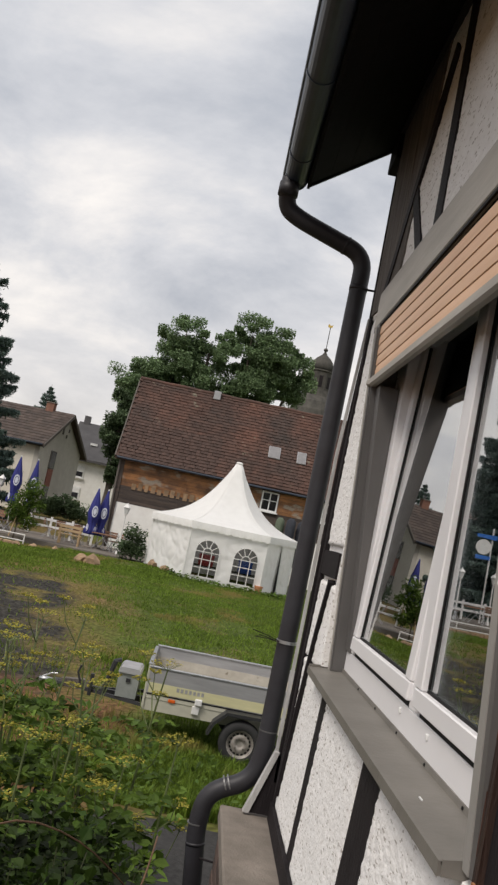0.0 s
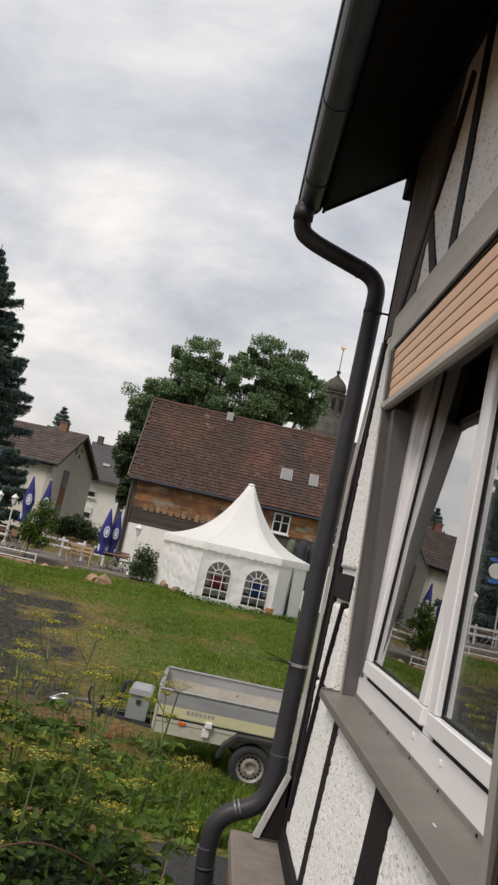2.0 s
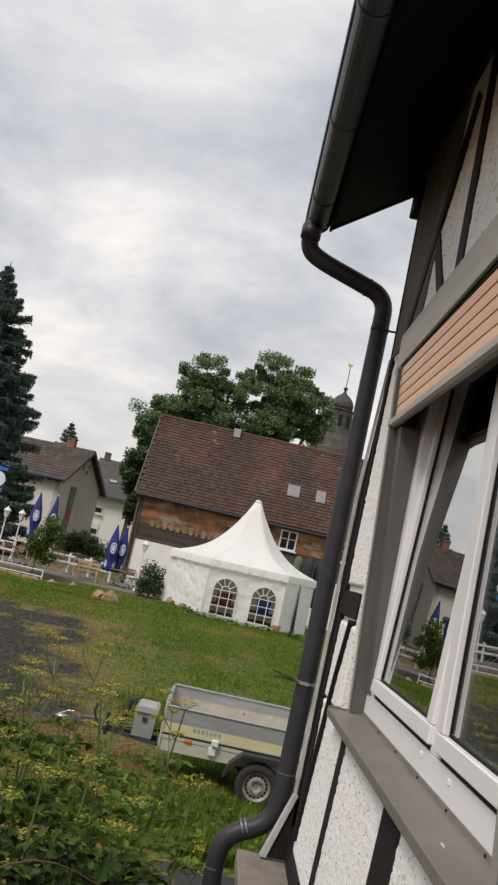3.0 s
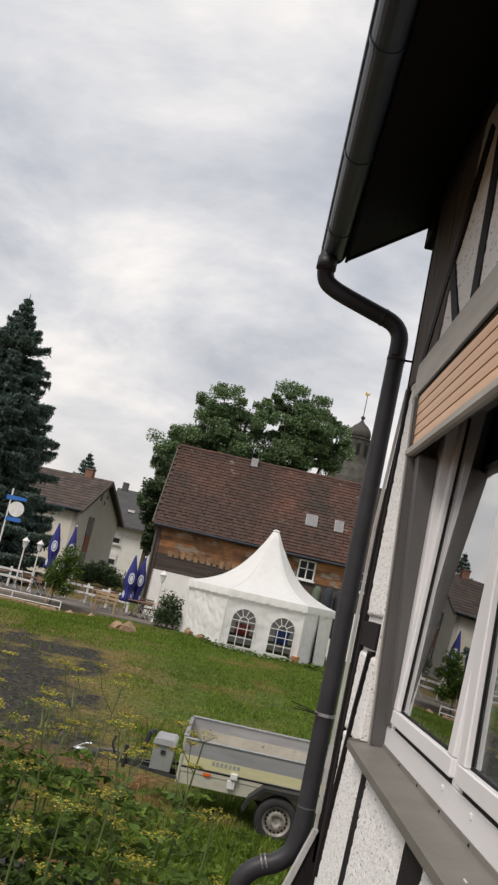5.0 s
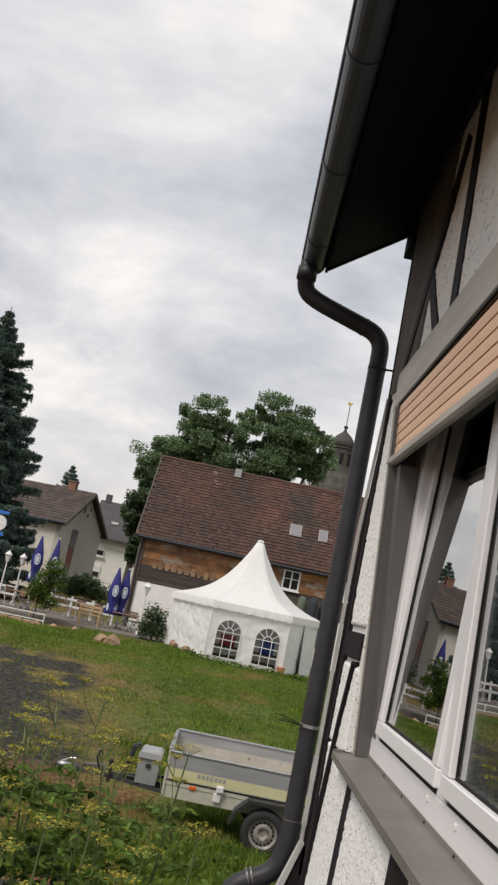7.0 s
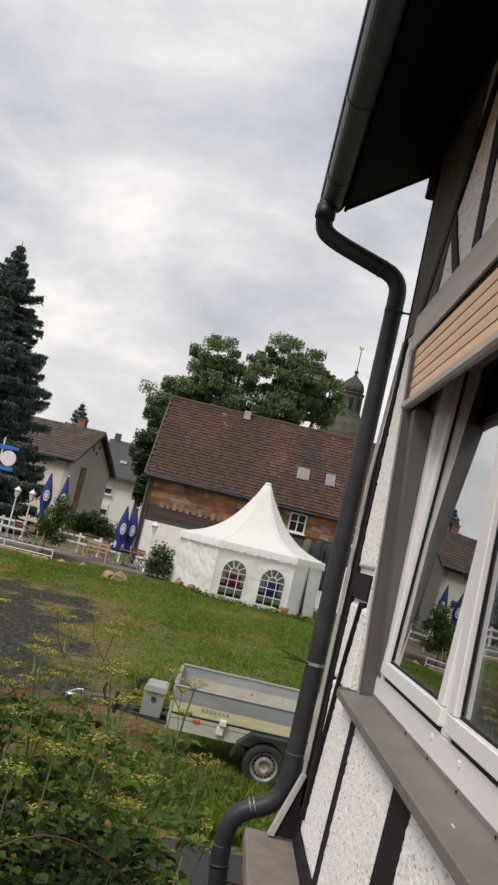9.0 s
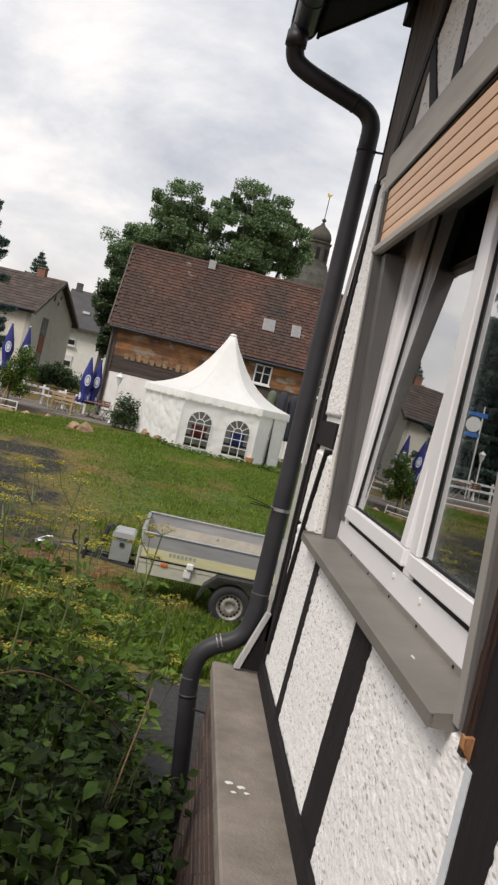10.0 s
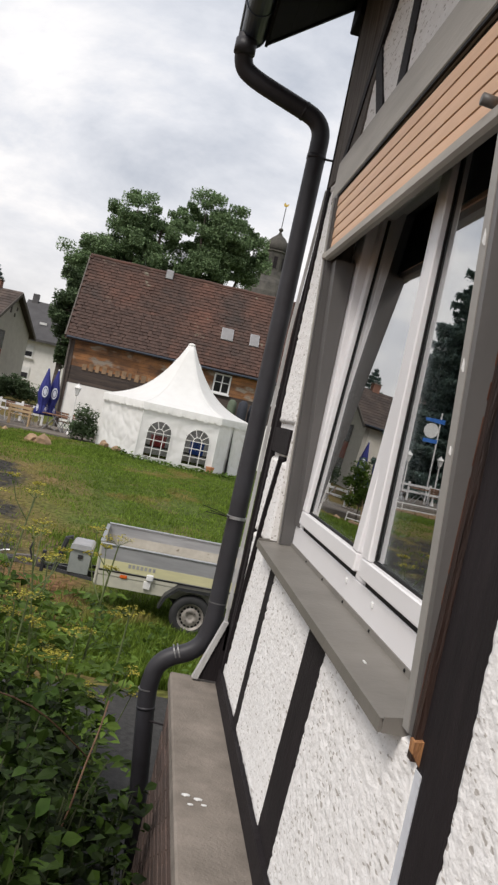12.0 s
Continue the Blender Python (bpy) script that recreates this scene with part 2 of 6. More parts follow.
M = dict(
    stucco=stucco_material(),
    trimline=mat("smooth_grey_white_paint", (0.62, 0.64, 0.68), (0.52, 0.54, 0.58), rough=0.7, scale=12, bump=0.2),
    timber=mat("dark_brown_painted_timber", (0.020, 0.0155, 0.017), (0.011, 0.009, 0.010), rough=0.72, spec=0.22, scale=5, bump=0.5, bscale=30, stretch=(4, 4, 0.6), large=0.25, lscale=3),
    timber_old=mat("weathered_brown_timber", (0.185, 0.165, 0.148), (0.070, 0.060, 0.054), rough=0.85, spec=0.25, scale=6, bump=0.6, bscale=40, stretch=(4, 4, 0.5), large=0.25, lscale=4),
    peel=mat("bare_orange_wood", (0.13, 0.048, 0.026), (0.035, 0.018, 0.014), rough=0.75, scale=20, bump=0.5, stretch=(3, 3, 0.5)),
    greywood=mat("grey_painted_board", (0.47, 0.445, 0.405), (0.34, 0.32, 0.29), rough=0.7, spec=0.3, scale=4, bump=0.15, bscale=30, stretch=(2, 0.3, 3), large=0.12, lscale=2),
    sill=mat("grey_brown_painted_sill", (0.195, 0.18, 0.16), (0.14, 0.13, 0.115), rough=0.5, scale=5, bump=0.1, large=0.15, lscale=3),
    cornerboard=mat("pale_grey_board", (0.60, 0.60, 0.59), (0.36, 0.35, 0.34), rough=0.6, scale=8, bump=0.3, stretch=(3, 3, 0.5)),
    slat=mat("peach_shutter_slat", (0.74, 0.47, 0.29), (0.66, 0.405, 0.245), rough=0.5, scale=6, stretch=(1, 0.3, 1), large=0.08, rnd=0.05),
    greyrail=mat("pale_grey_painted_rail", (0.33, 0.315, 0.295), (0.27, 0.26, 0.24), rough=0.55, scale=5, stretch=(2, 2, 0.3), large=0.12, lscale=3),
    oldedge=mat("peeling_red_brown_paint", (0.045, 0.022, 0.016), (0.016, 0.012, 0.011), rough=0.5, scale=12, bump=0.6, bscale=40, stretch=(3, 3, 0.4), spots=((0.12, 0.045, 0.024), 0.30, 26)),
    tie=mat("dull_wire", (0.22, 0.22, 0.22), (0.12, 0.12, 0.12), rough=0.5, metal=0.5, scale=20),
    upvc=mat("white_window_plastic", (0.78, 0.77, 0.78), (0.73, 0.72, 0.73), rough=0.35, scale=2, large=0.03),
    guide=mat("grey_brown_guide_rail", (0.135, 0.128, 0.124), (0.098, 0.094, 0.092), rough=0.45, scale=5, stretch=(1, 1, 0.3)),
    # black for real seals, and for pieces that paint shade in gaps
    seal_shade=mat("black_seal_and_gap_shade", (0.012, 0.012, 0.012), rough=0.7, spec=0.2),
    # dark wood, also the shade painted into the hollow over the window
    darkcav=mat("dark_wood_and_hollow_shade", (0.05, 0.045, 0.04), rough=0.8, bump=0.2),
    gutter=mat("dark_grey_coated_metal", (0.030, 0.041, 0.062), (0.021, 0.029, 0.045), rough=0.38, scale=8, large=0.15, lscale=3),
    pipe=mat("brown_grey_plastic_pipe", (0.036, 0.036, 0.042), (0.024, 0.022, 0.025), rough=0.5, spec=0.35, scale=6, large=0.2, lscale=3, bump=0.05),
    steel=mat("galvanised_steel", (0.55, 0.56, 0.57), (0.40, 0.41, 0.42), rough=0.4, metal=0.9, scale=20),
    concrete=mat("weathered_concrete_cap", (0.255, 0.222, 0.192), (0.165, 0.143, 0.122), rough=0.95, spec=0.2, scale=7, bump=0.5, bscale=90, large=0.18, lscale=4),
    brick=mat("brown_clinker_brick", (0.105, 0.066, 0.052), (0.06, 0.042, 0.036), rough=0.8, scale=25, bump=0.5, bscale=90, rnd=0.3),
    mortar=mat("pale_mortar", (0.56, 0.51, 0.45), (0.42, 0.38, 0.33), rough=0.95, scale=30, bump=0.5),
    # boards under the eaves, blackened to carry the shade there
    soffit=mat("shade_black_soffit", (0.008, 0.0065, 0.0065), (0.004, 0.0035, 0.0035), rough=0.85, spec=0.12, scale=5, bump=0.3, stretch=(1, 5, 1)),
    rooftile=mat("brown_red_roof_tile", (0.082, 0.041, 0.030), (0.044, 0.029, 0.024), rough=0.85, scale=2.5, bump=0.4, bscale=30, rnd=0.22, spots=((0.16, 0.145, 0.11), 0.36, 3.0)),
    roofrest=mat("brown_red_roof_tiles", (0.104, 0.046, 0.031), (0.037, 0.027, 0.023), rough=0.85, scale=0.5, detail=8, bump=0.4, bscale=30, island=0.2, large=0.45, lscale=0.22,
                 spots=((0.15, 0.135, 0.10), 0.345, 2.0)),
    plank=mat("weathered_orange_cladding", (0.37, 0.165, 0.062), (0.095, 0.055, 0.037), rough=0.85, scale=1.7, detail=8, bump=0.4, bscale=25, stretch=(0.7, 1, 1.6), rnd=0.25, large=0.45, lscale=1.1,
              spots=((0.29, 0.24, 0.19), 0.43, 1.5)),
    stubwood=mat("faded_tan_board", (0.30, 0.195, 0.11), (0.11, 0.075, 0.05), rough=0.85, scale=4, rnd=0.35, bump=0.3),
    plank_dark=mat("dark_grey_cladding", (0.085, 0.062, 0.05), (0.04, 0.032, 0.03), rough=0.85, scale=3, bump=0.4, stretch=(0.4, 1, 3), rnd=0.3),
    whitewash=mat("white_washed_wall", (0.80, 0.79, 0.76), (0.72, 0.70, 0.67), rough=0.9, scale=3, bump=0.2, large=0.06),
    canvas=leaf_mat("white_tent_fabric", (0.92, 0.915, 0.90), (0.87, 0.865, 0.85), island=0.0, rough=0.5),
    tentglass=mat("smoky_clear_film", (0.035, 0.035, 0.04), (0.02, 0.02, 0.024), spec=0.3, rough=0.25, scale=2.0, large=0.5, lscale=2.5),
    tentpole=mat("aluminium_pole", (0.7, 0.71, 0.72), rough=0.4, metal=0.8),
    paintgrey=mat("grey_green_trailer_paint", (0.54, 0.525, 0.43), (0.42, 0.41, 0.34), rough=0.45, scale=5, large=0.15, lscale=2, bump=0.05),
    paintcream=mat("faded_cream_yellow_board", (0.62, 0.585, 0.33), (0.50, 0.48, 0.30), rough=0.55, scale=4, stretch=(0.5, 1, 3), large=0.12, lscale=2),
    alu=mat("dull_aluminium", (0.42, 0.42, 0.43), (0.32, 0.32, 0.33), rough=0.45, metal=0.35, scale=6, stretch=(0.3, 1, 2), large=0.12, lscale=2),
    plyfloor=mat("weathered_plywood", (0.52, 0.49, 0.43), (0.38, 0.35, 0.30), rough=0.85, scale=5, bump=0.2, spots=((0.14, 0.11, 0.07), 0.36, 8)),
    blackplastic=mat("black_plastic", (0.028, 0.029, 0.032), (0.02, 0.02, 0.022), rough=0.5, scale=8),
    tyre=mat("tyre_rubber", (0.026, 0.026, 0.027), (0.018, 0.018, 0.019), rough=0.8, scale=20, bump=0.2),
    rim=mat("dusty_steel_rim", (0.40, 0.375, 0.34), (0.22, 0.19, 0.17), rough=0.55, metal=0.3, scale=14),
    orange=mat("orange_reflector", (0.75, 0.14, 0.02), rough=0.3, scale=20),
    white=mat("white_plastic", (0.80, 0.80, 0.79), rough=0.4, scale=3),
    whitemetal=mat("white_painted_metal", (0.78, 0.77, 0.75), (0.66, 0.65, 0.63), rough=0.5, scale=8, large=0.08),
    lampglass=mat("frosted_lamp_glass", (0.72, 0.73, 0.72), (0.6, 0.61, 0.6), rough=0.25, scale=6),
    blue=mat("royal_blue_fabric", (0.020, 0.026, 0.20), (0.013, 0.016, 0.13), rough=0.7, scale=5, bump=0.2, bscale=15, large=0.2, lscale=3),
    logo=mat("white_print", (0.72, 0.74, 0.80), (0.5, 0.53, 0.65), rough=0.7, scale=20),
    bluesign=mat("blue_sign_enamel", (0.03, 0.16, 0.55), (0.02, 0.12, 0.42), rough=0.4, scale=4),
    teak=mat("brown_garden_wood", (0.26, 0.14, 0.085), (0.15, 0.08, 0.05), rough=0.7, scale=8, rnd=0.2),
    lightwood=mat("pale_bench_wood", (0.50, 0.36, 0.21), (0.38, 0.26, 0.15), rough=0.7, scale=8, stretch=(0.3, 1, 3)),
    stone=mat("sandy_boulder", (0.40, 0.27, 0.165), (0.20, 0.135, 0.085), rough=0.95, scale=4, bump=0.7, bscale=12, rnd=0.15),
    bark=mat("grey_bark", (0.12, 0.10, 0.08), (0.06, 0.05, 0.04), rough=0.95, scale=8, bump=0.8, bscale=25, stretch=(3, 3, 0.6)),
    leaf_far=leaf_mat("dark_broadleaf_foliage", (0.235, 0.325, 0.165), (0.12, 0.185, 0.092)),
    leaf_dark=leaf_mat("dark_shrub_leaf", (0.125, 0.172, 0.088), (0.055, 0.088, 0.044)),
    needle=leaf_mat("dark_spruce_needles", (0.175, 0.235, 0.205), (0.075, 0.118, 0.102)),
    # thicket leaves: deep shade is put into the first colour, light into the second
    leaf_bramble_shade=leaf_mat("bramble_leaf", (0.027, 0.048, 0.008), (0.006, 0.012, 0.002), island=0.75),
    leaf_bramble_lit=leaf_mat("lit_bramble_leaf", (0.054, 0.092, 0.015), (0.018, 0.040, 0.007), island=0.5),
    darkstem=mat("dark_green_stalk", (0.055, 0.065, 0.025), (0.03, 0.035, 0.015), rough=0.7, scale=20),
    leaf_young=leaf_mat("fresh_green_leaf", (0.125, 0.190, 0.034), (0.050, 0.095, 0.018), island=0.5),
    stem=mat("green_stalk", (0.14, 0.17, 0.06), (0.09, 0.12, 0.042), rough=0.6, scale=20, stretch=(1, 1, 0.2)),
    cane=mat("dry_brown_cane", (0.17, 0.095, 0.05), (0.09, 0.045, 0.025), rough=0.7, scale=20),
    umbel=leaf_mat("yellow_green_umbel", (0.47, 0.405, 0.07), (0.28, 0.265, 0.05), island=0.35),
    grass=leaf_mat("meadow_grass", (0.172, 0.250, 0.036), (0.090, 0.145, 0.021), island=0.45, large=0.4, spots=((0.27, 0.225, 0.075), 0.44, 0.55)),
    house_grey=mat("grey_rendered_wall", (0.52, 0.49, 0.44), (0.44, 0.41, 0.37), rough=0.9, scale=2, bump=0.2, large=0.08),
    house_cream=mat("cream_rendered_wall", (0.72, 0.68, 0.60), (0.64, 0.60, 0.53), rough=0.9, scale=2, bump=0.2, large=0.06),
    rooffar=mat("old_brown_roof_tiles", (0.095, 0.070, 0.058), (0.050, 0.038, 0.034), rough=0.9, scale=1.5, island=0.25, bump=0.3),
    roofslate=mat("dark_grey_roof_tiles", (0.085, 0.082, 0.085), (0.055, 0.053, 0.056), rough=0.8, scale=1.5, island=0.25),
    redpanel=mat("dull_red_panel", (0.26, 0.085, 0.06), rough=0.7),
    slate=mat("weathered_slate_copper", (0.095, 0.089, 0.076), (0.044, 0.042, 0.038), rough=0.75, spec=0.25, scale=1.5, bump=0.4, bscale=8, large=0.25, lscale=0.5),
    gold=mat("gilded_metal", (0.75, 0.52, 0.14), rough=0.35, metal=0.9),
    darkcloth=mat("dark_navy_cover", (0.030, 0.034, 0.045), (0.018, 0.02, 0.028), rough=0.85, scale=4, bump=0.3),
    greencloth=mat("olive_green_cover", (0.10, 0.125, 0.085), (0.07, 0.09, 0.06), rough=0.85, scale=4, bump=0.3),
    red=mat("red_plastic", (0.75, 0.10, 0.09), rough=0.4),
    boxblue=mat("blue_plastic", (0.06, 0.20, 0.85), rough=0.4),
    asphalt=mat("old_grey_asphalt", (0.064, 0.062, 0.060), (0.034, 0.033, 0.032), rough=0.95, spec=0.15, scale=18, bump=0.8, bscale=120, large=0.25, lscale=1.2),
    paving=mat("grey_terrace_paving", (0.205, 0.18, 0.155), (0.14, 0.125, 0.11), rough=0.9, spec=0.15, scale=6, bump=0.3, large=0.12),
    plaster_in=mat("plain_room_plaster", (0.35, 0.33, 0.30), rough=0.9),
    paint_dash=mat("grey_metal_light_box", (0.29, 0.31, 0.30), (0.21, 0.23, 0.22), rough=0.4, scale=6, large=0.12, lscale=3),
)
GLASS = glass_mat("window_glass")
GLASSDARK = glass_mat("far_window_glass", (0.12, 0.13, 0.14))
FILM = glass_mat("smoky_film", (0.62, 0.62, 0.63), 0.03, 3.0)


def ground_material():
    """Meadow soil with bare earth patches and one gravel yard."""
    m = mat("meadow_ground", (0.090, 0.120, 0.028), (0.055, 0.078, 0.019), rough=1.0, spec=0.08, scale=1.6, detail=8, bump=0.8, bscale=25, large=0.2, lscale=0.25)
    n, l = m.node_tree.nodes, m.node_tree.links
    b = n["Principled BSDF"]
    green = b.inputs["Base Color"].links[0].from_socket
    tc = n.new("ShaderNodeTexCoord")
    sp = n.new("ShaderNodeSeparateXYZ")
    l.new(tc.outputs["Object"], sp.inputs[0])

    def noise_of(scale, detail=5.0):
        k = n.new("ShaderNodeTexNoise")
        k.inputs["Scale"].default_value, k.inputs["Detail"].default_value = scale, detail
        l.new(tc.outputs["Object"], k.inputs["Vector"])
        return k.outputs["Fac"]

    def mth(op, *a):
        k = n.new("ShaderNodeMath")
        k.operation = op
        for i, v in enumerate(a):
            if isinstance(v, (int, float)):
                k.inputs[i].default_value = v
            else:
                l.new(v, k.inputs[i])
        return k.outputs[0]

    def step(v, lo, hi):
        k = n.new("ShaderNodeMapRange")
        k.inputs["From Min"].default_value, k.inputs["From Max"].default_value = lo, hi
        l.new(v, k.inputs[0])
        return k.outputs[0]

    def step_range(v):
        k = n.new("ShaderNodeMapRange")
        k.inputs["From Min"].default_value, k.inputs["From Max"].default_value = 0.3, 0.7
        k.inputs["To Min"].default_value, k.inputs["To Max"].default_value = 0.45, 1.5
        l.new(v, k.inputs[0])
        return k.outputs[0]

    def blend(fac, a, colour):
        k = n.new("ShaderNodeMix")
        k.data_type = "RGBA"
        l.new(fac, k.inputs[0])
        l.new(a, k.inputs[6])
        if isinstance(colour, tuple):
            k.inputs[7].default_value = (*colour, 1)
        else:
            l.new(colour, k.inputs[7])
        return k.outputs[2]

    soil = step(noise_of(0.42), 0.56, 0.66)
    col = blend(soil, green, (0.17, 0.115, 0.062))
    # yellowish dry grass at the yard's edge
    x, y = sp.outputs[0], sp.outputs[1]
    edge = mth("ADD", mth("ADD", x, mth("MULTIPLY", mth("SUBTRACT", y, 15.0), 0.17)), mth("MULTIPLY", mth("SUBTRACT", noise_of(0.5), 0.5), 5.0))
    col = blend(mth("MULTIPLY", step(edge, 0.3, -1.6), 0.8), col, (0.150, 0.112, 0.044))
    yard = mth("MULTIPLY", step(edge, -1.5, -2.3), mth("MULTIPLY", step(y, 26.0, 24.5), step(y, 12.0, 13.5)))
    gr = n.new("ShaderNodeValToRGB")
    gr.color_ramp.elements[0].color, gr.color_ramp.elements[1].color = (0.022, 0.021, 0.019, 1), (0.066, 0.061, 0.054, 1)
    gr.color_ramp.elements[0].position, gr.color_ramp.elements[1].position = 0.3, 0.72
    l.new(noise_of(9.0, 8.0), gr.inputs[0])
    col = blend(mth("MULTIPLY", yard, step(noise_of(0.9, 6.0), 0.66, 0.54)), col, gr.outputs[0])
    # earth near the drawbar
    near = mth("MULTIPLY", step(y, 14.6, 13.2), step(mth("ADD", x, mth("MULTIPLY", noise_of(0.8), 1.6)), 0.7, -0.3))
    col = blend(mth("MULTIPLY", near, step(noise_of(1.5), 0.36, 0.50)), col, (0.155, 0.082, 0.044))
    fine = n.new("ShaderNodeVectorMath")
    fine.operation = "SCALE"
    l.new(col, fine.inputs[0])
    l.new(step_range(noise_of(11.0, 9.0)), fine.inputs["Scale"])
    l.new(fine.outputs[0], b.inputs["Base Color"])
    return m


M["ground"] = ground_material()


# ---------------------------------------------------------------- building helpers
def thing(name, loc, label, category, group="", kind=""):
    ob = new(name)
    ob.location = loc
    ob.empty_display_size = 0.2
    return tagged(ob, label, category, group, kind)


def root_inverse(ob):
    m = Matrix.Identity(4)
    while ob:
        m = ob.matrix_basis @ m
        ob = ob.parent
    return m.inverted()


def finish(bm, smooth):
    bmesh.ops.recalc_face_normals(bm, faces=bm.faces)
    for f in bm.faces:
        f.smooth = smooth


def part(name, bm, material, parent=None, label="", smooth=False, here=True):
    """Links bm as one mesh. here: bm is in the world's coordinates, and is moved into the parent's."""
    finish(bm, smooth)
    if parent and here:
        parent_inv = root_inverse(parent)
        bm.transform(parent_inv)
    me = bpy.data.meshes.new(name)
    bm.to_mesh(me)
    bm.free()
    me.materials.append(material)
    ob = new(name, me)
    ob.parent = parent
    if label:
        ob["label"] = label
    return ob


def structure(name, bm, material, label, category, smooth=False):
    return tagged(part(name, bm, material, None, "", smooth), label, category, "", "structure")


def box(bm, x0, x1, y0, y1, z0, z1, bevel=0.0, m=None):
    r = bmesh.ops.create_cube(bm, size=1.0)
    vs = r["verts"]
    t = Matrix.Translation(((x0 + x1) / 2, (y0 + y1) / 2, (z0 + z1) / 2)) @ Matrix.Diagonal((x1 - x0, y1 - y0, z1 - z0, 1))
    bmesh.ops.transform(bm, matrix=(m @ t if m else t), verts=vs)
    if bevel:
        es = list({e for v in vs for e in v.link_edges})
        bmesh.ops.bevel(bm, geom=es, offset=bevel, segments=1, affect="EDGES")


def bx(*a, bevel=0.0, m=None):
    bm = bmesh.new()
    box(bm, *a, bevel=bevel, m=m)
    return bm


def prism(bm, outline, axis, a, b):
    """Extrudes an outline of 2D points along the x, y or z axis from a to b."""
    def put(p, v):
        return {"x": (v, p[0], p[1]), "y": (p[0], v, p[1]), "z": (p[0], p[1], v)}[axis]
    lo, hi = [bm.verts.new(put(p, a)) for p in outline], [bm.verts.new(put(p, b)) for p in outline]
    k = len(outline)
    bm.faces.new(lo)
    bm.faces.new(hi[::-1])
    for i in range(k):
        bm.faces.new((lo[i], lo[(i + 1) % k], hi[(i + 1) % k], hi[i]))


def pr(outline, axis, a, b):
    bm = bmesh.new()
    prism(bm, outline, axis, a, b)
    return bm


def tube(bm, pts, r, n=10, caps=True):
    """A round tube along points; r is one radius or one for each point."""
    pts = [Vector(p) for p in pts]
    rs = r if isinstance(r, (list, tuple)) else [r] * len(pts)
    rings, side = [], None
    for i, p in enumerate(pts):
        d = (pts[min(i + 1, len(pts) - 1)] - pts[max(i - 1, 0)]).normalized()
        if side is None:
            side = d.orthogonal().normalized()
        side = (side - d * side.dot(d)).normalized()
        up = d.cross(side)
        rings.append([bm.verts.new(p + (side * math.cos(2 * math.pi * j / n) + up * math.sin(2 * math.pi * j / n)) * rs[i]) for j in range(n)])
    for a, b in zip(rings, rings[1:]):
        for j in range(n):
            bm.faces.new((a[j], a[(j + 1) % n], b[(j + 1) % n], b[j]))
    if caps:
        bm.faces.new(rings[0][::-1])
        bm.faces.new(rings[-1])


def tb(pts, r, n=10):
    bm = bmesh.new()
    tube(bm, pts, r, n)
    return bm


def bend(pts, steps=6, cut=0.35):
    """Rounds the corners of a line of points."""
    pts = [Vector(p) for p in pts]
    out = [pts[0]]
    for a, b, c in zip(pts, pts[1:], pts[2:]):
        ra, rc = min(cut, (b - a).length * 0.48), min(cut, (c - b).length * 0.48)
        p, q = b + (a - b).normalized() * ra, b + (c - b).normalized() * rc
        for i in range(steps + 1):
            t = i / steps
            out.append(p * (1 - t) ** 2 + b * 2 * t * (1 - t) + q * t * t)
    return out + [pts[-1]]


def lathe(bm, profile, centre, n=16, turn=0.0):
    """Turns (radius, height) pairs about the upright line through centre."""
    cx, cy, cz = centre
    rings = []
    for r, z in profile:
        rings.append([bm.verts.new((cx + r * math.cos(turn + 2 * math.pi * j / n), cy + r * math.sin(turn + 2 * math.pi * j / n), cz + z)) for j in range(n)])
    for a, b in zip(rings, rings[1:]):
        for j in range(n):
            bm.faces.new((a[j], a[(j + 1) % n], b[(j + 1) % n], b[j]))
    bm.faces.new(rings[0][::-1])
    bm.faces.new(rings[-1])


def lt(profile, centre, n=16, turn=0.0):
    bm = bmesh.new()
    lathe(bm, profile, centre, n, turn=turn)
    return bm


def soup(name, verts, faces, material, parent=None, smooth=False):
    """One mesh from arrays, for what nobody could count."""
    me = bpy.data.meshes.new(name)
    me.from_pydata([tuple(v) for v in verts], [], [tuple(f) for f in faces])
    me.materials.append(material)
    if smooth:
        me.polygons.foreach_set("use_smooth", [True] * len(me.polygons))
    ob = new(name, me)
    ob.parent = parent
    return ob


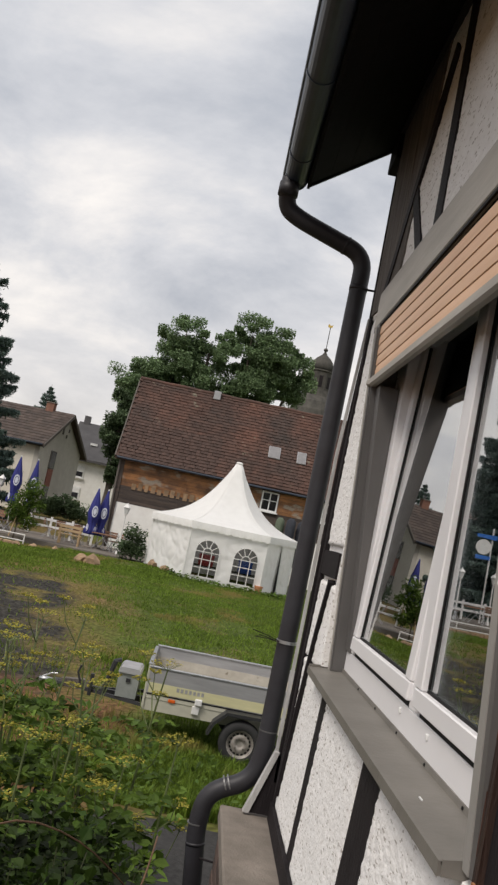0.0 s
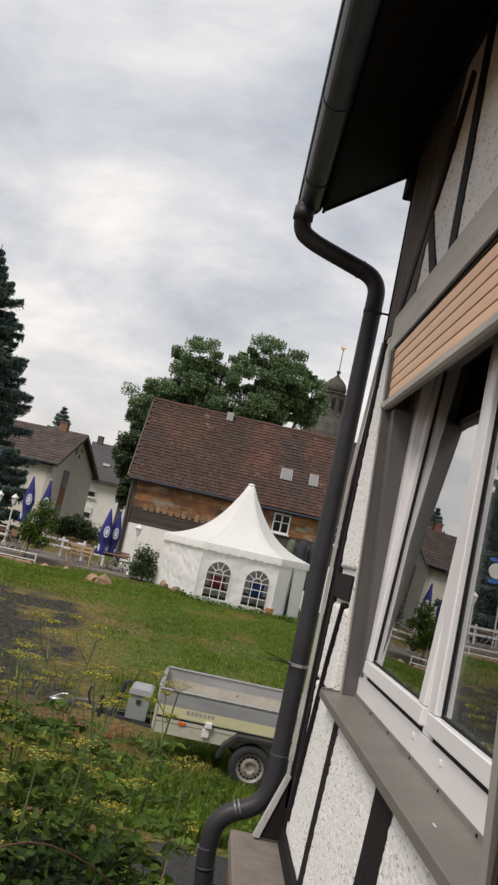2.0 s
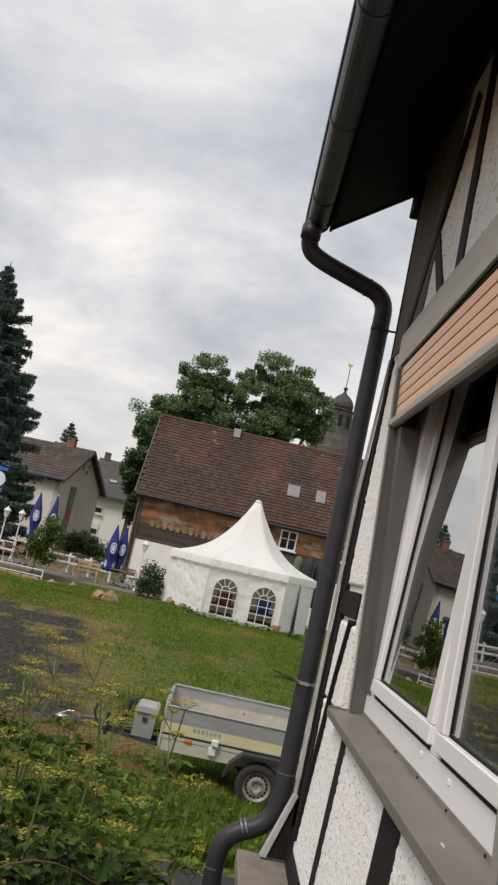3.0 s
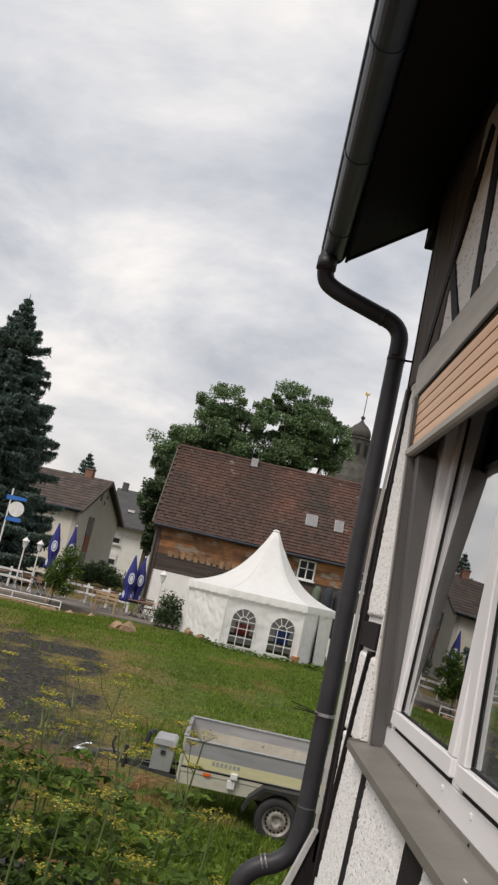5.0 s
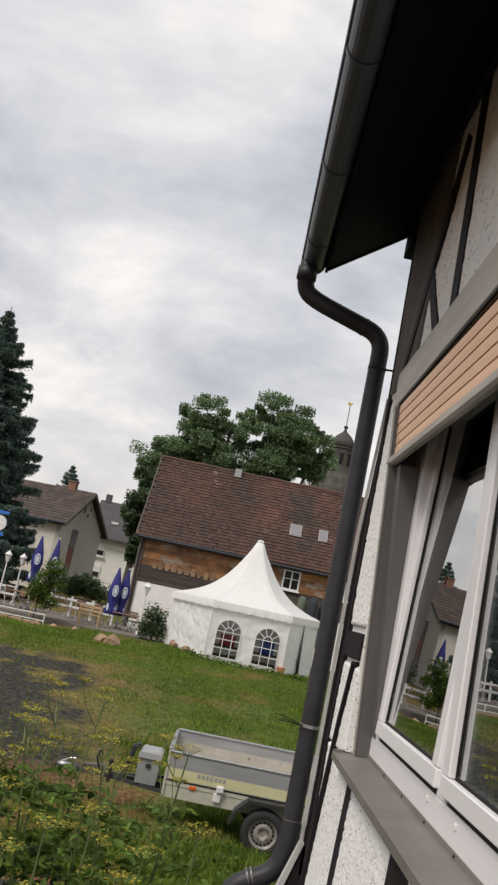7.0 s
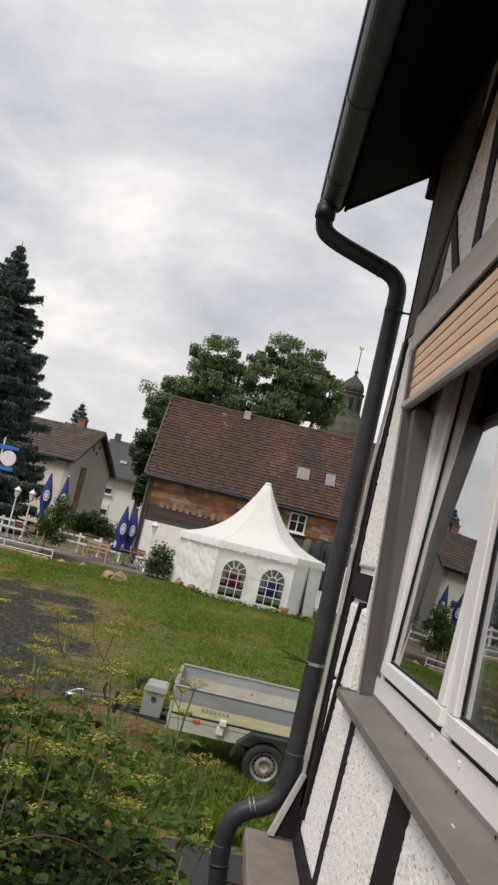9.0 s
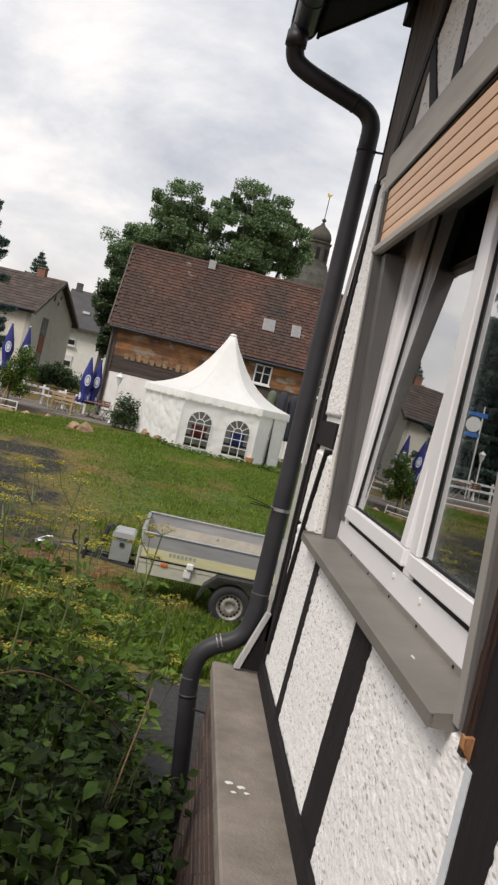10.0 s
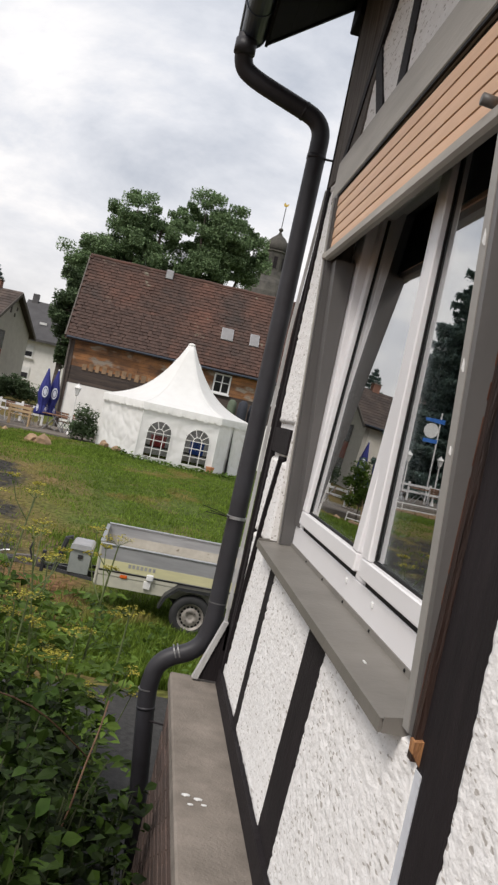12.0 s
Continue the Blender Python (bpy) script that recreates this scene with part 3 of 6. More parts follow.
def leaves(rng, centres, size, droop=0.3, long=1.6, spread=1.0, fine=False):
    """Arrays of folded four-cornered leaves at the centres, turned at random. size: one, or one for each."""
    c = np.asarray(centres, float)
    k = len(c)
    size = np.broadcast_to(np.asarray(size, float), (k,))[:, None] * rng.uniform(0.7, 1.3, (k, 1))
    d = rng.normal(size=(k, 3)) * (1, 1, 0.55 * spread)
    d[:, 2] -= droop
    d /= np.linalg.norm(d, axis=1)[:, None]
    s = np.cross(d, rng.normal(size=(k, 3)) * 0.45 + (0, 0, 1))
    s /= np.linalg.norm(s, axis=1)[:, None] + 1e-9
    nrm = np.cross(s, d)
    half = size * 0.5
    if fine:
        L, S = d * half * long, s * half
        up = nrm * half * 0.22
        ring = [c - L, c - L * 0.35 - S + up, c + L * 0.25 - S * 0.8 + up, c + L - up * 0.8, c + L * 0.25 + S * 0.8 + up, c - L * 0.35 + S + up, c - L * 0.35, c + L * 0.25]
        i = np.arange(k)[:, None] * 8
        faces = np.concatenate([i + t for t in ((0, 6, 1), (0, 5, 6), (6, 2, 1), (6, 7, 2), (6, 5, 4), (6, 4, 7), (7, 3, 2), (7, 4, 3))], 0)
        return np.stack(ring, 1).reshape(-1, 3), faces
    a, e = c - d * half * long, c + d * half * long
    l, r = c - s * half + nrm * half * 0.25, c + s * half + nrm * half * 0.25
    verts = np.stack([a, l, e, r], 1).reshape(-1, 3)
    i = np.arange(k)[:, None] * 4
    faces = np.concatenate([i + (0, 2, 1), i + (0, 3, 2)], 0)
    return verts, faces


# ---------------------------------------------------------------- ground
def ground_z(x, y):
    """The height of the meadow: level by the house, rising to the terrace."""
    def ease(a, b, t):
        t = min(max((t - a) / (b - a), 0.0), 1.0)
        return t * t * (3 - 2 * t)
    z = 0.64 * ease(11.0, 31.0, y) + 0.6 * ease(42, 62, y) - 0.14 * ease(30.0, 35.0, y) * ease(-5.0, -8.0, x) * (1 - ease(37, 40, y))
    z += 0.20 * math.exp(-(((x + 2.4) / 1.5) ** 2 + ((y - 33.6) / 1.6) ** 2))
    if 9.5 < y < 42:
        z += 0.05 * noise.noise(Vector((x * 0.5, y * 0.5, 0))) + 0.025 * noise.noise(Vector((x * 1.7, y * 1.7, 3)))
    return z


bm = bmesh.new()
xs = [-3000, -800, -250, -90, -50, -30] + [-20 + 0.4 * i for i in range(91)] + [26, 40, 90, 250, 800, 3000]
ys = [-3000, -600, -120, -40, -12] + [-4 + 0.4 * i for i in range(126)] + [52, 60, 75, 100, 160, 400, 1200, 3500]
grid = [[bm.verts.new((x, y, ground_z(x, y))) for x in xs] for y in ys]
for r0, r1 in zip(grid, grid[1:]):
    for i in range(len(xs) - 1):
        bm.faces.new((r0[i], r0[i + 1], r1[i + 1], r1[i]))
structure("ground", bm, M["ground"], "uneven green meadow with bare earth patches and a gravel yard", "ground", True)

# asphalt path along the house
bm = bmesh.new()
rng = np.random.default_rng(3)
far_edge = [9.25 + 0.12 * math.sin(x * 2.1) + 0.08 * math.sin(x * 5.3 + 1) for x in np.arange(-6, 8.01, 0.25)]
rows = []
for i, x in enumerate(np.arange(-6, 8.01, 0.25)):
    rows.append([bm.verts.new((x, y, 0.012 - (0.02 if y in (far_edge[i], -5) else 0))) for y in (-5, 2, 5, 7, 8.5, far_edge[i])])
for a, b in zip(rows, rows[1:]):
    for j in range(5):
        bm.faces.new((a[j], b[j], b[j + 1], a[j + 1]))
structure("pavement", bm, M["asphalt"], "old grey asphalt path beside the timbered house", "path", True)

# terrace of the beer garden
bm = bmesh.new()
box(bm, -22, -1.9, 37.0, 43.0, 0.3, 0.75, 0.02)
structure("terrace", bm, M["paving"], "grey paved terrace of the beer garden", "terrace")

# ---------------------------------------------------------------- the timbered house
WX = 0.60           # outer face of the plaster
CY = 4.50           # far corner
LEAN = -0.0225       # the upper wall leans out by this much for each metre above the lintel

house_wall = bmesh.new()
for a in ((WX + .012, .95, -4, 1.62, .0, 4.3), (WX + .012, .95, 3.90, CY - .01, .0, 4.3), (WX + .012, .95, 1.62, 3.90, .0, 2.44),
          (WX + .03, .95, 1.62, 3.90, 4.07, 4.3), (WX + .03, .95, -4, CY - .01, 4.3, 5.6)):
    box(house_wall, *a)
wall_west = structure("wall_west", house_wall, M["stucco"], "white rough-plastered half-timbered wall", "wall")
structure("wall_north", bx(.95, 7.5, CY - .36, CY - .01, 0, 5.6), M["stucco"], "plain plastered end wall of the timbered house", "wall")
structure("wall_south", bx(.95, 7.5, -4, -3.65, 0, 5.6), M["stucco"], "plain plastered end wall of the timbered house", "wall")
structure("wall_east", bx(7.15, 7.5, -3.65, CY - .36, 0, 5.6), M["stucco"], "plain plastered back wall of the timbered house", "wall")
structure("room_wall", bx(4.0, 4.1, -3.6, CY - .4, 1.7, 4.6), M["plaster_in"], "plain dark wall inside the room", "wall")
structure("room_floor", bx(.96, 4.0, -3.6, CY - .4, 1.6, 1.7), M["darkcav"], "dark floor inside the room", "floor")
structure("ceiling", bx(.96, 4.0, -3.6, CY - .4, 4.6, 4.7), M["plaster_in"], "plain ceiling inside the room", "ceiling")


def stucco_panel(name, y0, y1, z0, z1, lean=0.0, z_ref=4.24, step=0.012):
    """A field of rough plaster: a fine sheet with lumps and pits, in front of the wall. y0, y1: one edge, or its foot and its top."""
    y0, y1 = (v if isinstance(v, tuple) else (v, v) for v in (y0, y1))
    ny, nz = max(2, int((y1[0] - y0[0]) / step)), max(2, int((z1 - z0) / step))
    verts, faces = [], []
    for j in range(nz + 1):
        v = j / nz
        z = z0 + (z1 - z0) * v
        a, b = y0[0] + (y0[1] - y0[0]) * v, y1[0] + (y1[1] - y1[0]) * v
        a += 0.007 * noise.noise(Vector((z * 22, a, 3)))
        b += 0.007 * noise.noise(Vector((z * 22, b, 6)))
        for i in range(ny + 1):
            y = a + (b - a) * i / ny
            e = 1 if 0 < i < ny and 0 < j < nz else 0
            h = noise.noise(Vector((y * 30, z * 46, 5))) * 0.0024 - max(0, noise.noise(Vector((y * 22, z * 66, 9))) - .25) * 0.009 + noise.noise(Vector((y * 3, z * 3, 1))) * 0.004
            verts.append((WX + lean * (z - z_ref) - e * max(h + 0.0045, -0.003) + (0.012 if not e else 0), y, z))
    for j in range(nz):
        for i in range(ny):
            a = j * (ny + 1) + i
            faces.append((a, a + ny + 1, a + ny + 2, a + 1))
    return soup(name, verts, faces, M["stucco"], wall_west, True)


stucco_panel("plaster_field", 3.88, 4.40, 3.03, 4.22)
stucco_panel("plaster_field", (3.765, 3.65), 4.41, 1.70, 2.465)
stucco_panel("plaster_field", 3.872, 4.41, 2.465, 2.86)
stucco_panel("plaster_field", (2.777, 2.662), (3.635, 3.52), 1.70, 2.47)
stucco_panel("plaster_field", 1.536, (2.512, 2.397), 1.70, 2.47, step=0.009)
stucco_panel("plaster_field", -0.5, 1.345, 1.70, 4.05, step=0.010)
stucco_panel("plaster_field", 2.2, 4.45, 4.22, 5.45, LEAN)
stucco_panel("plaster_field", 0.2, 2.2, 4.22, 5.45, LEAN)


def timber(name, pts, w, material, label="", depth=0.02, lean=0.0):
    """A timber in the wall along (y, z) points, w wide, with slightly uneven edges."""
    pts = [Vector(p) for p in pts]
    bm = bmesh.new()
    rows = []
    for i, p in enumerate(pts):
        d = (pts[min(i + 1, len(pts) - 1)] - pts[max(i - 1, 0)]).normalized()
        s = Vector((-d.y, d.x)) * (w / 2) * (1 + 0.06 * noise.noise(Vector((p.x * 3, p.y * 3, 7))))
        f = WX + lean * (p.y - 4.24) - depth
        rows.append([bm.verts.new(v) for v in ((f, *(p - s)), (f, *(p + s)), (WX + .03, *(p + s)), (WX + .03, *(p - s)))])
    for a, b in zip(rows, rows[1:]):
        for j in range(4):
            bm.faces.new((a[j], a[(j + 1) % 4], b[(j + 1) % 4], b[j]))
    bm.faces.new(rows[0])
    bm.faces.new(rows[-1][::-1])
    part(name, bm, material, wall_west, label)


def line(a, b, n=6):
    return [(a[0] + (b[0] - a[0]) * i / n, a[1] + (b[1] - a[1]) * i / n) for i in range(n + 1)]


dk, old = M["timber"], M["timber_old"]
timber("sill_beam", line((-2, 1.655), (CY - .01, 1.655)), 0.10, dk, "dark brown timber sill beam")
timber("post", line((2.650, 1.69), (2.525, 2.45)), 0.285, dk, depth=.001)
timber("post", line((3.705, 1.69), (3.580, 2.45)), 0.150, dk, depth=.001)
timber("post", line((1.425, 1.70), (1.425, 4.22), 12), 0.168, dk, "near-black painted timber post", depth=.001)
timber("margin", line((1.522, 1.70), (1.522, 2.44), 12), 0.034, M["trimline"], "smooth pale margin beside the post", depth=.003)
timber("post_cheek", line((1.530, 2.44), (1.530, 4.10), 12), 0.060, dk, depth=.0)
timber("corner_post", line((4.445, 1.70), (4.445, 4.25)), 0.07, dk, depth=.012)
timber("rail", line((3.90, 2.945), (4.41, 2.945)), 0.12, dk, depth=.011)
timber("brace", [(4.36, 1.78), (4.25, 2.2), (4.12, 2.6), (3.99, 2.87)], 0.028, dk, depth=0.024)
part("plaster_jamb", pr([(.600, 2.50), (.662, 2.50), (.612, 3.20), (.600, 3.20)], "y", 3.870, 3.899), M["stucco"], wall_west)
# upper storey, leaning outwards
timber("corner_post", line((4.20, 4.24), (4.12, 5.40)), 0.50, old, "weathered brown timber post", lean=LEAN, depth=.012)
timber("post", line((3.99, 4.30), (3.63, 5.35)), 0.38, old, "weathered brown timber post", lean=LEAN, depth=.0115)
timber("brace", line((4.115, 4.27), (3.28, 5.12), 8), 0.082, dk, lean=LEAN, depth=0.018)
timber("brace", line((3.385, 4.26), (3.74, 4.70), 8), 0.075, dk, lean=LEAN, depth=0.015)
timber("post", line((3.135, 4.24), (3.09, 5.40), 8), 0.115, dk, lean=LEAN, depth=.012)
timber("post", line((1.3, 4.24), (1.4, 5.40)), 0.17, dk, lean=LEAN, depth=.012)
timber("wall_plate", line((0.2, 5.33), (CY - .01, 5.33)), 0.16, dk, lean=LEAN, depth=0.03)

# pale board that closes the corner
part("corner_board", pr([(.556, 1.75), (.556, 3.5), (.585, 4.26), (.598, 4.26), (.572, 3.5), (.572, 1.75)], "y", CY + .005, CY + .028), M["cornerboard"], wall_west, "pale grey weathered corner board")
part("corner_board", pr([(.5765, 1.80), (.5765, 3.5), (.600, 4.26), (.650, 4.26), (.650, 1.80)], "y", CY - .01, CY + .02), M["timber"], wall_west)
part("corner_board", pr([(.588, 4.262), (.576, 5.16), (.640, 5.16), (.640, 4.262)], "y", CY - .008, CY + .004), M["timber"], wall_west)
part("corner_board", pr([(.592, 4.262), (.580, 5.16), (.604, 5.16), (.616, 4.262)], "y", CY + .005, CY + .022), M["cornerboard"], wall_west, "pale grey weathered corner board")
# splayed flashing from the corner down to the ledge
bm = bmesh.new()
prism(bm, [(WX - .022, 1.95), (WX - .045, 1.95), (WX - .15, 1.63), (WX - .12, 1.63)], "y", CY - .02, CY + .03)
part("flashing", bm, M["cornerboard"], wall_west, "pale metal flashing strip")
part("flashing_board", pr([(WX - .02, 1.93), (WX - .118, 1.632), (WX + .02, 1.632), (WX + .02, 1.93)], "y", CY - .01, CY + .018), dk, wall_west)

# ledge and its brick base
structure("ledge", bx(.34, WX + .01, -3.9, 4.575, 1.545, 1.618, bevel=.008), M["concrete"], "weathered concrete ledge on the brick base wall", "ledge")
base_wall = structure("base_wall", bx(.382, WX + .01, -3.9, 4.55, -.02, 1.545), M["mortar"], "low brown brick base wall with pale joints", "wall")
for k, (y, x) in enumerate(((3.05, .40), (3.10, .43), (3.06, .45), (3.12, .385))):
    bmx = bmesh.new()
    bmesh.ops.create_icosphere(bmx, subdivisions=1, radius=0.008 + 0.004 * (k % 2), matrix=Matrix.Translation((x, y, 1.620)) @ Matrix.Diagonal((1.6, 1, .4, 1)))
    tagged(part("lichen_spot", bmx, M["white"], None), "small pale dropping on the concrete ledge", "dropping", "spots on the ledge")

# roof with its dark underside: the eaves' shade is put into the soffit colour
sl = 0.727
def roof_z(x):
    return 4.945 + sl * (x - .11)
house_roof = thing("house_roof", (3.5, 0, 5.0), "dark tiled roof of the timbered house with boarded eaves", "roof", kind="structure")
bm = bmesh.new()
prism(bm, [(.11, roof_z(.11) + .02), (4.1, roof_z(4.1) + .02), (4.1, roof_z(4.1) + .16), (.11, roof_z(.11) + .16)], "y", -4.3, 4.62)
prism(bm, [(4.1, roof_z(4.1) + .02), (8.1, roof_z(.1) + .02), (8.1, roof_z(.1) + .16), (4.1, roof_z(4.1) + .16)], "y", -4.3, 4.62)
part("roof_cover", bm, M["rooffar"], house_roof)
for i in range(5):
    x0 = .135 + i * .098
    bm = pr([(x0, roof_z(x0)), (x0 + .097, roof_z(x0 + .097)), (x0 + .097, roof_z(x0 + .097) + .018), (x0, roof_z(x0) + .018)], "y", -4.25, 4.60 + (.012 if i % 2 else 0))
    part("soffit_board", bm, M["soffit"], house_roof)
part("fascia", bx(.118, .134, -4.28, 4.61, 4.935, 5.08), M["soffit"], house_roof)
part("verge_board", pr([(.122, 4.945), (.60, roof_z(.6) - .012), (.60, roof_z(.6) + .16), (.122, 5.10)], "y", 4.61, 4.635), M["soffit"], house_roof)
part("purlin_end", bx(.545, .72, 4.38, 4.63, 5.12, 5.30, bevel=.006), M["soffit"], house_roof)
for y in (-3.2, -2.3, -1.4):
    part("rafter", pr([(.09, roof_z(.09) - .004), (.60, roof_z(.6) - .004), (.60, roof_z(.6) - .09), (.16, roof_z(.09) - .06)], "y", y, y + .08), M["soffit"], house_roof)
# gable triangle over the end walls
for y0, y1 in ((CY - .36, CY - .01), (-4, -3.65)):
    structure("gable_wall", pr([(.95, 5.6), (7.3, 5.6), (4.1, roof_z(4.1) + .01)], "y", y0, y1), M["stucco"], "plastered gable wall of the timbered house", "wall")

# gutter
gut = thing("rain_gutter", (.02, 0, 4.95), "dark grey half-round rain gutter under the eaves", "gutter")
def gutter_run(bm, y0, y1, r, t=0.004):
    prof = [(.050 + (r - t * s) * math.cos(a), 4.985 + (r - t * s) * math.sin(a)) for s, rng_ in ((0, range(0, 13)), (1, range(12, -1, -1))) for a in [math.pi * (1 + k / 12) for k in rng_]]
    prism(bm, prof, "y", y0, y1)
bm = bmesh.new()
gutter_run(bm, -4.2, 4.60, .067)
part("channel", bm, M["gutter"], gut, smooth=False)
part("bead", tb([(-.018, -4.2, 4.99), (-.018, 4.61, 4.99)], .010, 8), M["gutter"], gut, smooth=True)
bm = bmesh.new()
prism(bm, [(.050 + .069 * math.cos(math.pi * (1 + k / 12)), 4.985 + .077 * math.sin(math.pi * (1 + k / 12))) for k in range(13)], "y", 4.60, 4.613)
part("end_cap", bm, M["gutter"], gut)
for y in (4.25, 3.45, 2.65, 1.85, 1.05, .25, -.6, -1.4):
    bm = bmesh.new()
    gutter_run(bm, y, y + .026, .071, .010)
    part("bracket", bm, M["gutter"], gut)

# downpipe
dp = thing("downpipe", (.26, 4.62, 0), "dark brown plastic downpipe with swan-neck bends", "downpipe")
PY = 4.615
way = bend([(.022, PY - .06, 4.96), (.022, PY, 4.815), (.10, PY, 4.762), (.512, PY, 4.63), (.512, PY, 4.42), (.512, PY, 1.90), (.47, PY, 1.745), (.27, PY, 1.66), (.242, PY, 1.50), (.43, PY, .02)], 7, .10)
part("pipe", tb(way, .049, 18), M["pipe"], dp, smooth=True)
part("outlet", tb([(.022, PY - .06, 4.92), (.022, PY - .06, 4.85)], .056, 18), M["pipe"], dp, smooth=True)
for p, q in (((.512, PY, 4.455), (.512, PY, 4.43)), ((.392, PY, 4.6684), (.406, PY, 4.6639)), ((.2547, PY, 1.40), (.2566, PY, 1.385))):
    part("socket", tb([p, q], .0515, 18), M["pipe"], dp, smooth=True)
for z in (2.485,):
    part("clamp", tb([(.512, PY, z - .008), (.512, PY, z + .008)], .0545, 18), M["steel"], dp, "galvanised clamp")
for p, q in (((.512, PY, 2.015), (.512, PY, 2.022)), ((.345, PY, 1.702), (.352, PY, 1.705)), ((.365, PY, 1.71), (.372, PY, 1.713)), ((.2435, PY, 1.488), (.2428, PY, 1.495))):
    part("wire_tie", tb([p, q], .0503, 18), M["tie"], dp, "thin metal wire tie")
for a, b in (((.32, 2.52), (.47, 2.487)), ((.34, 2.488), (.47, 2.483)), ((.36, 2.50), (.47, 2.481))):
    part("wire_end", tb([(a[0], PY - .04, a[1]), ((a[0] + b[0]) / 2, PY - .045, (a[1] + b[1]) / 2 + .003), (b[0], PY - .045, b[1])], .0025, 5), M["timber"], dp, "stiff dark wire end")
part("wall_hook", tb([(.55, PY - .02, 4.44), (.62, CY + .02, 4.42)], .006, 6), M["timber"], dp)
part("wall_hook", tb([(.26, PY - .02, 1.33), (.39, CY + .03, 1.34)], .006, 6), M["timber"], dp)

# ---------------------------------------------------------------- window with its roller shutter
TILT = Matrix.Translation((.69, 0, 2.5)) @ Matrix.Rotation(radians(-3.4), 4, "Y") @ Matrix.Translation((-.69, 0, -2.5))
TILT_F = Matrix.Translation((.69, 0, 2.5)) @ Matrix.Rotation(radians(-.5), 4, "Y") @ Matrix.Translation((-.69, 0, -2.5))
win = thing("window_1", (.69, 2.76, 2.5), "white plastic window with one tilted sash above a grey sill", "window", kind="structure")


def tbx(*a, bevel=.003):
    return bx(*a, bevel=bevel, m=TILT_F)


Y0, Y1, ZB, ZT = 1.66, 3.69, 2.50, 4.07
frame_ob = part("window_frame", tbx(.69, .76, Y0, Y1 + .107, ZB - .03, ZB + .100), M["upvc"], win)
for a in ((.69, .76, Y0, Y0 + .075, ZB + .102, ZT), (.69, .76, Y1 - .060, Y1 + .107, ZB + .102, ZT), (.69, .76, Y0 + .077, Y1 - .077, ZT - .07, ZT), (.688, .76, 2.495, 2.605, ZB + .102, ZT - .072)):
    part("window_frame", tbx(*a), M["upvc"], win)
for y in (2.70, 2.36):
    part("cover_cap", bx(.684, .692, y - .009, y + .009, 2.565, 2.583, bevel=.003, m=TILT_F), M["white"], win)


def sash(y0, y1, z0, z1, tip):
    m = TILT_F @ Matrix.Translation((.696, 0, z0)) @ Matrix.Rotation(radians(tip), 4, "Y") @ Matrix.Translation((-.70, 0, -z0))
    def sb(*a):
        return bx(*a, bevel=.004, m=m)
    s = part("sash", sb(.675, .745, y0, y1, z0, z0 + .056), M["upvc"], win)
    for a in ((.675, .745, y0, y0 + .07, z0 + .057, z1), (.675, .745, y1 - .07, y1, z0 + .057, z1), (.675, .745, y0 + .071, y1 - .071, z1 - .07, z1)):
        part("sash_bar", sb(*a), M["upvc"], s)
    for a in ((.694, .70, y0 + .06, y1 - .06, z0 + .048, z0 + .064), (.694, .70, y0 + .062, y0 + .08, z0 + .066, z1 - .08), (.694, .70, y1 - .08, y1 - .062, z0 + .066, z1 - .08)):
        part("seal", bx(*a, m=m), M["seal_shade"], s)
    pane = part("pane", bx(.700, .704, y0 + .062, y1 - .062, z0 + .054, z1 - .062, m=m), GLASS, s)
    pane.visible_shadow = False
    pane2 = part("pane", bx(.722, .726, y0 + .062, y1 - .062, z0 + .054, z1 - .062, m=m), GLASS, s)
    pane2.visible_shadow = False
    return s


sash(2.590, Y1 - .048, ZB + .123, 4.02, 3.0)
sash(Y0 + .06, 2.510, ZB + .123, ZT - .05, 0.0)
for y0, y1 in ((2.607, Y1 - .065), (Y0 + .07, 2.493)):
    part("gap_seal", bx(.694, .705, y0, y1, ZB + .1005, ZB + .122, m=TILT_F), M["seal_shade"], win)

sill = thing("window_sill", (.62, 2.76, 2.44), "grey-brown sloping sheet sill under the white window", "sill")
part("sheet", pr([(.550, 2.488), (.698, 2.502), (.698, 2.496), (.550, 2.482)], "y", 1.645, 3.872), M["sill"], sill)
part("lip", pr([(.545, 2.489), (.5525, 2.4895), (.5525, 2.461), (.545, 2.460)], "y", 1.645, 3.874), M["sill"], sill)
part("upstand", pr([(.6855, 2.498), (.6895, 2.498), (.6895, 2.518), (.6855, 2.518)], "y", 1.72, 3.80), M["sill"], sill)
part("end_piece", pr([(.550, 2.488), (.655, 2.498), (.655, 2.51), (.550, 2.498)], "y", 3.873, 3.885), M["sill"], sill)
part("end_piece", pr([(.552, 2.462), (.63, 2.462), (.63, 2.505), (.552, 2.493)], "y", 1.639, 1.6445), M["sill"], sill, "grey end cap of the sill")
for y in (1.97, 2.326, 2.68, 3.03, 3.379):
    part("screw", bx(.682, .6865, y - .005, y + .005, 2.504, 2.513, bevel=.002), M["seal_shade"], sill)
part("chip", bx(.603, .607, 2.02, 2.045, 2.4935, 2.4965), M["white"], sill)
tagged(part("torn_batten", pr([(.582, 2.490), (.62, 2.498), (.62, 2.455), (.600, 2.446), (.583, 2.468)], "y", 1.532, 1.560), mat("torn_orange_wood", (0.46, 0.22, 0.085), (0.20, 0.09, 0.04), rough=0.8, scale=30, bump=0.5, stretch=(2, 2, 0.5)), None), "torn orange wooden batten end below the sill", "wood offcut")

shut = thing("roller_shutter", (.58, 2.76, 3.78), "peach slatted roller shutter half drawn above the window", "shutter")
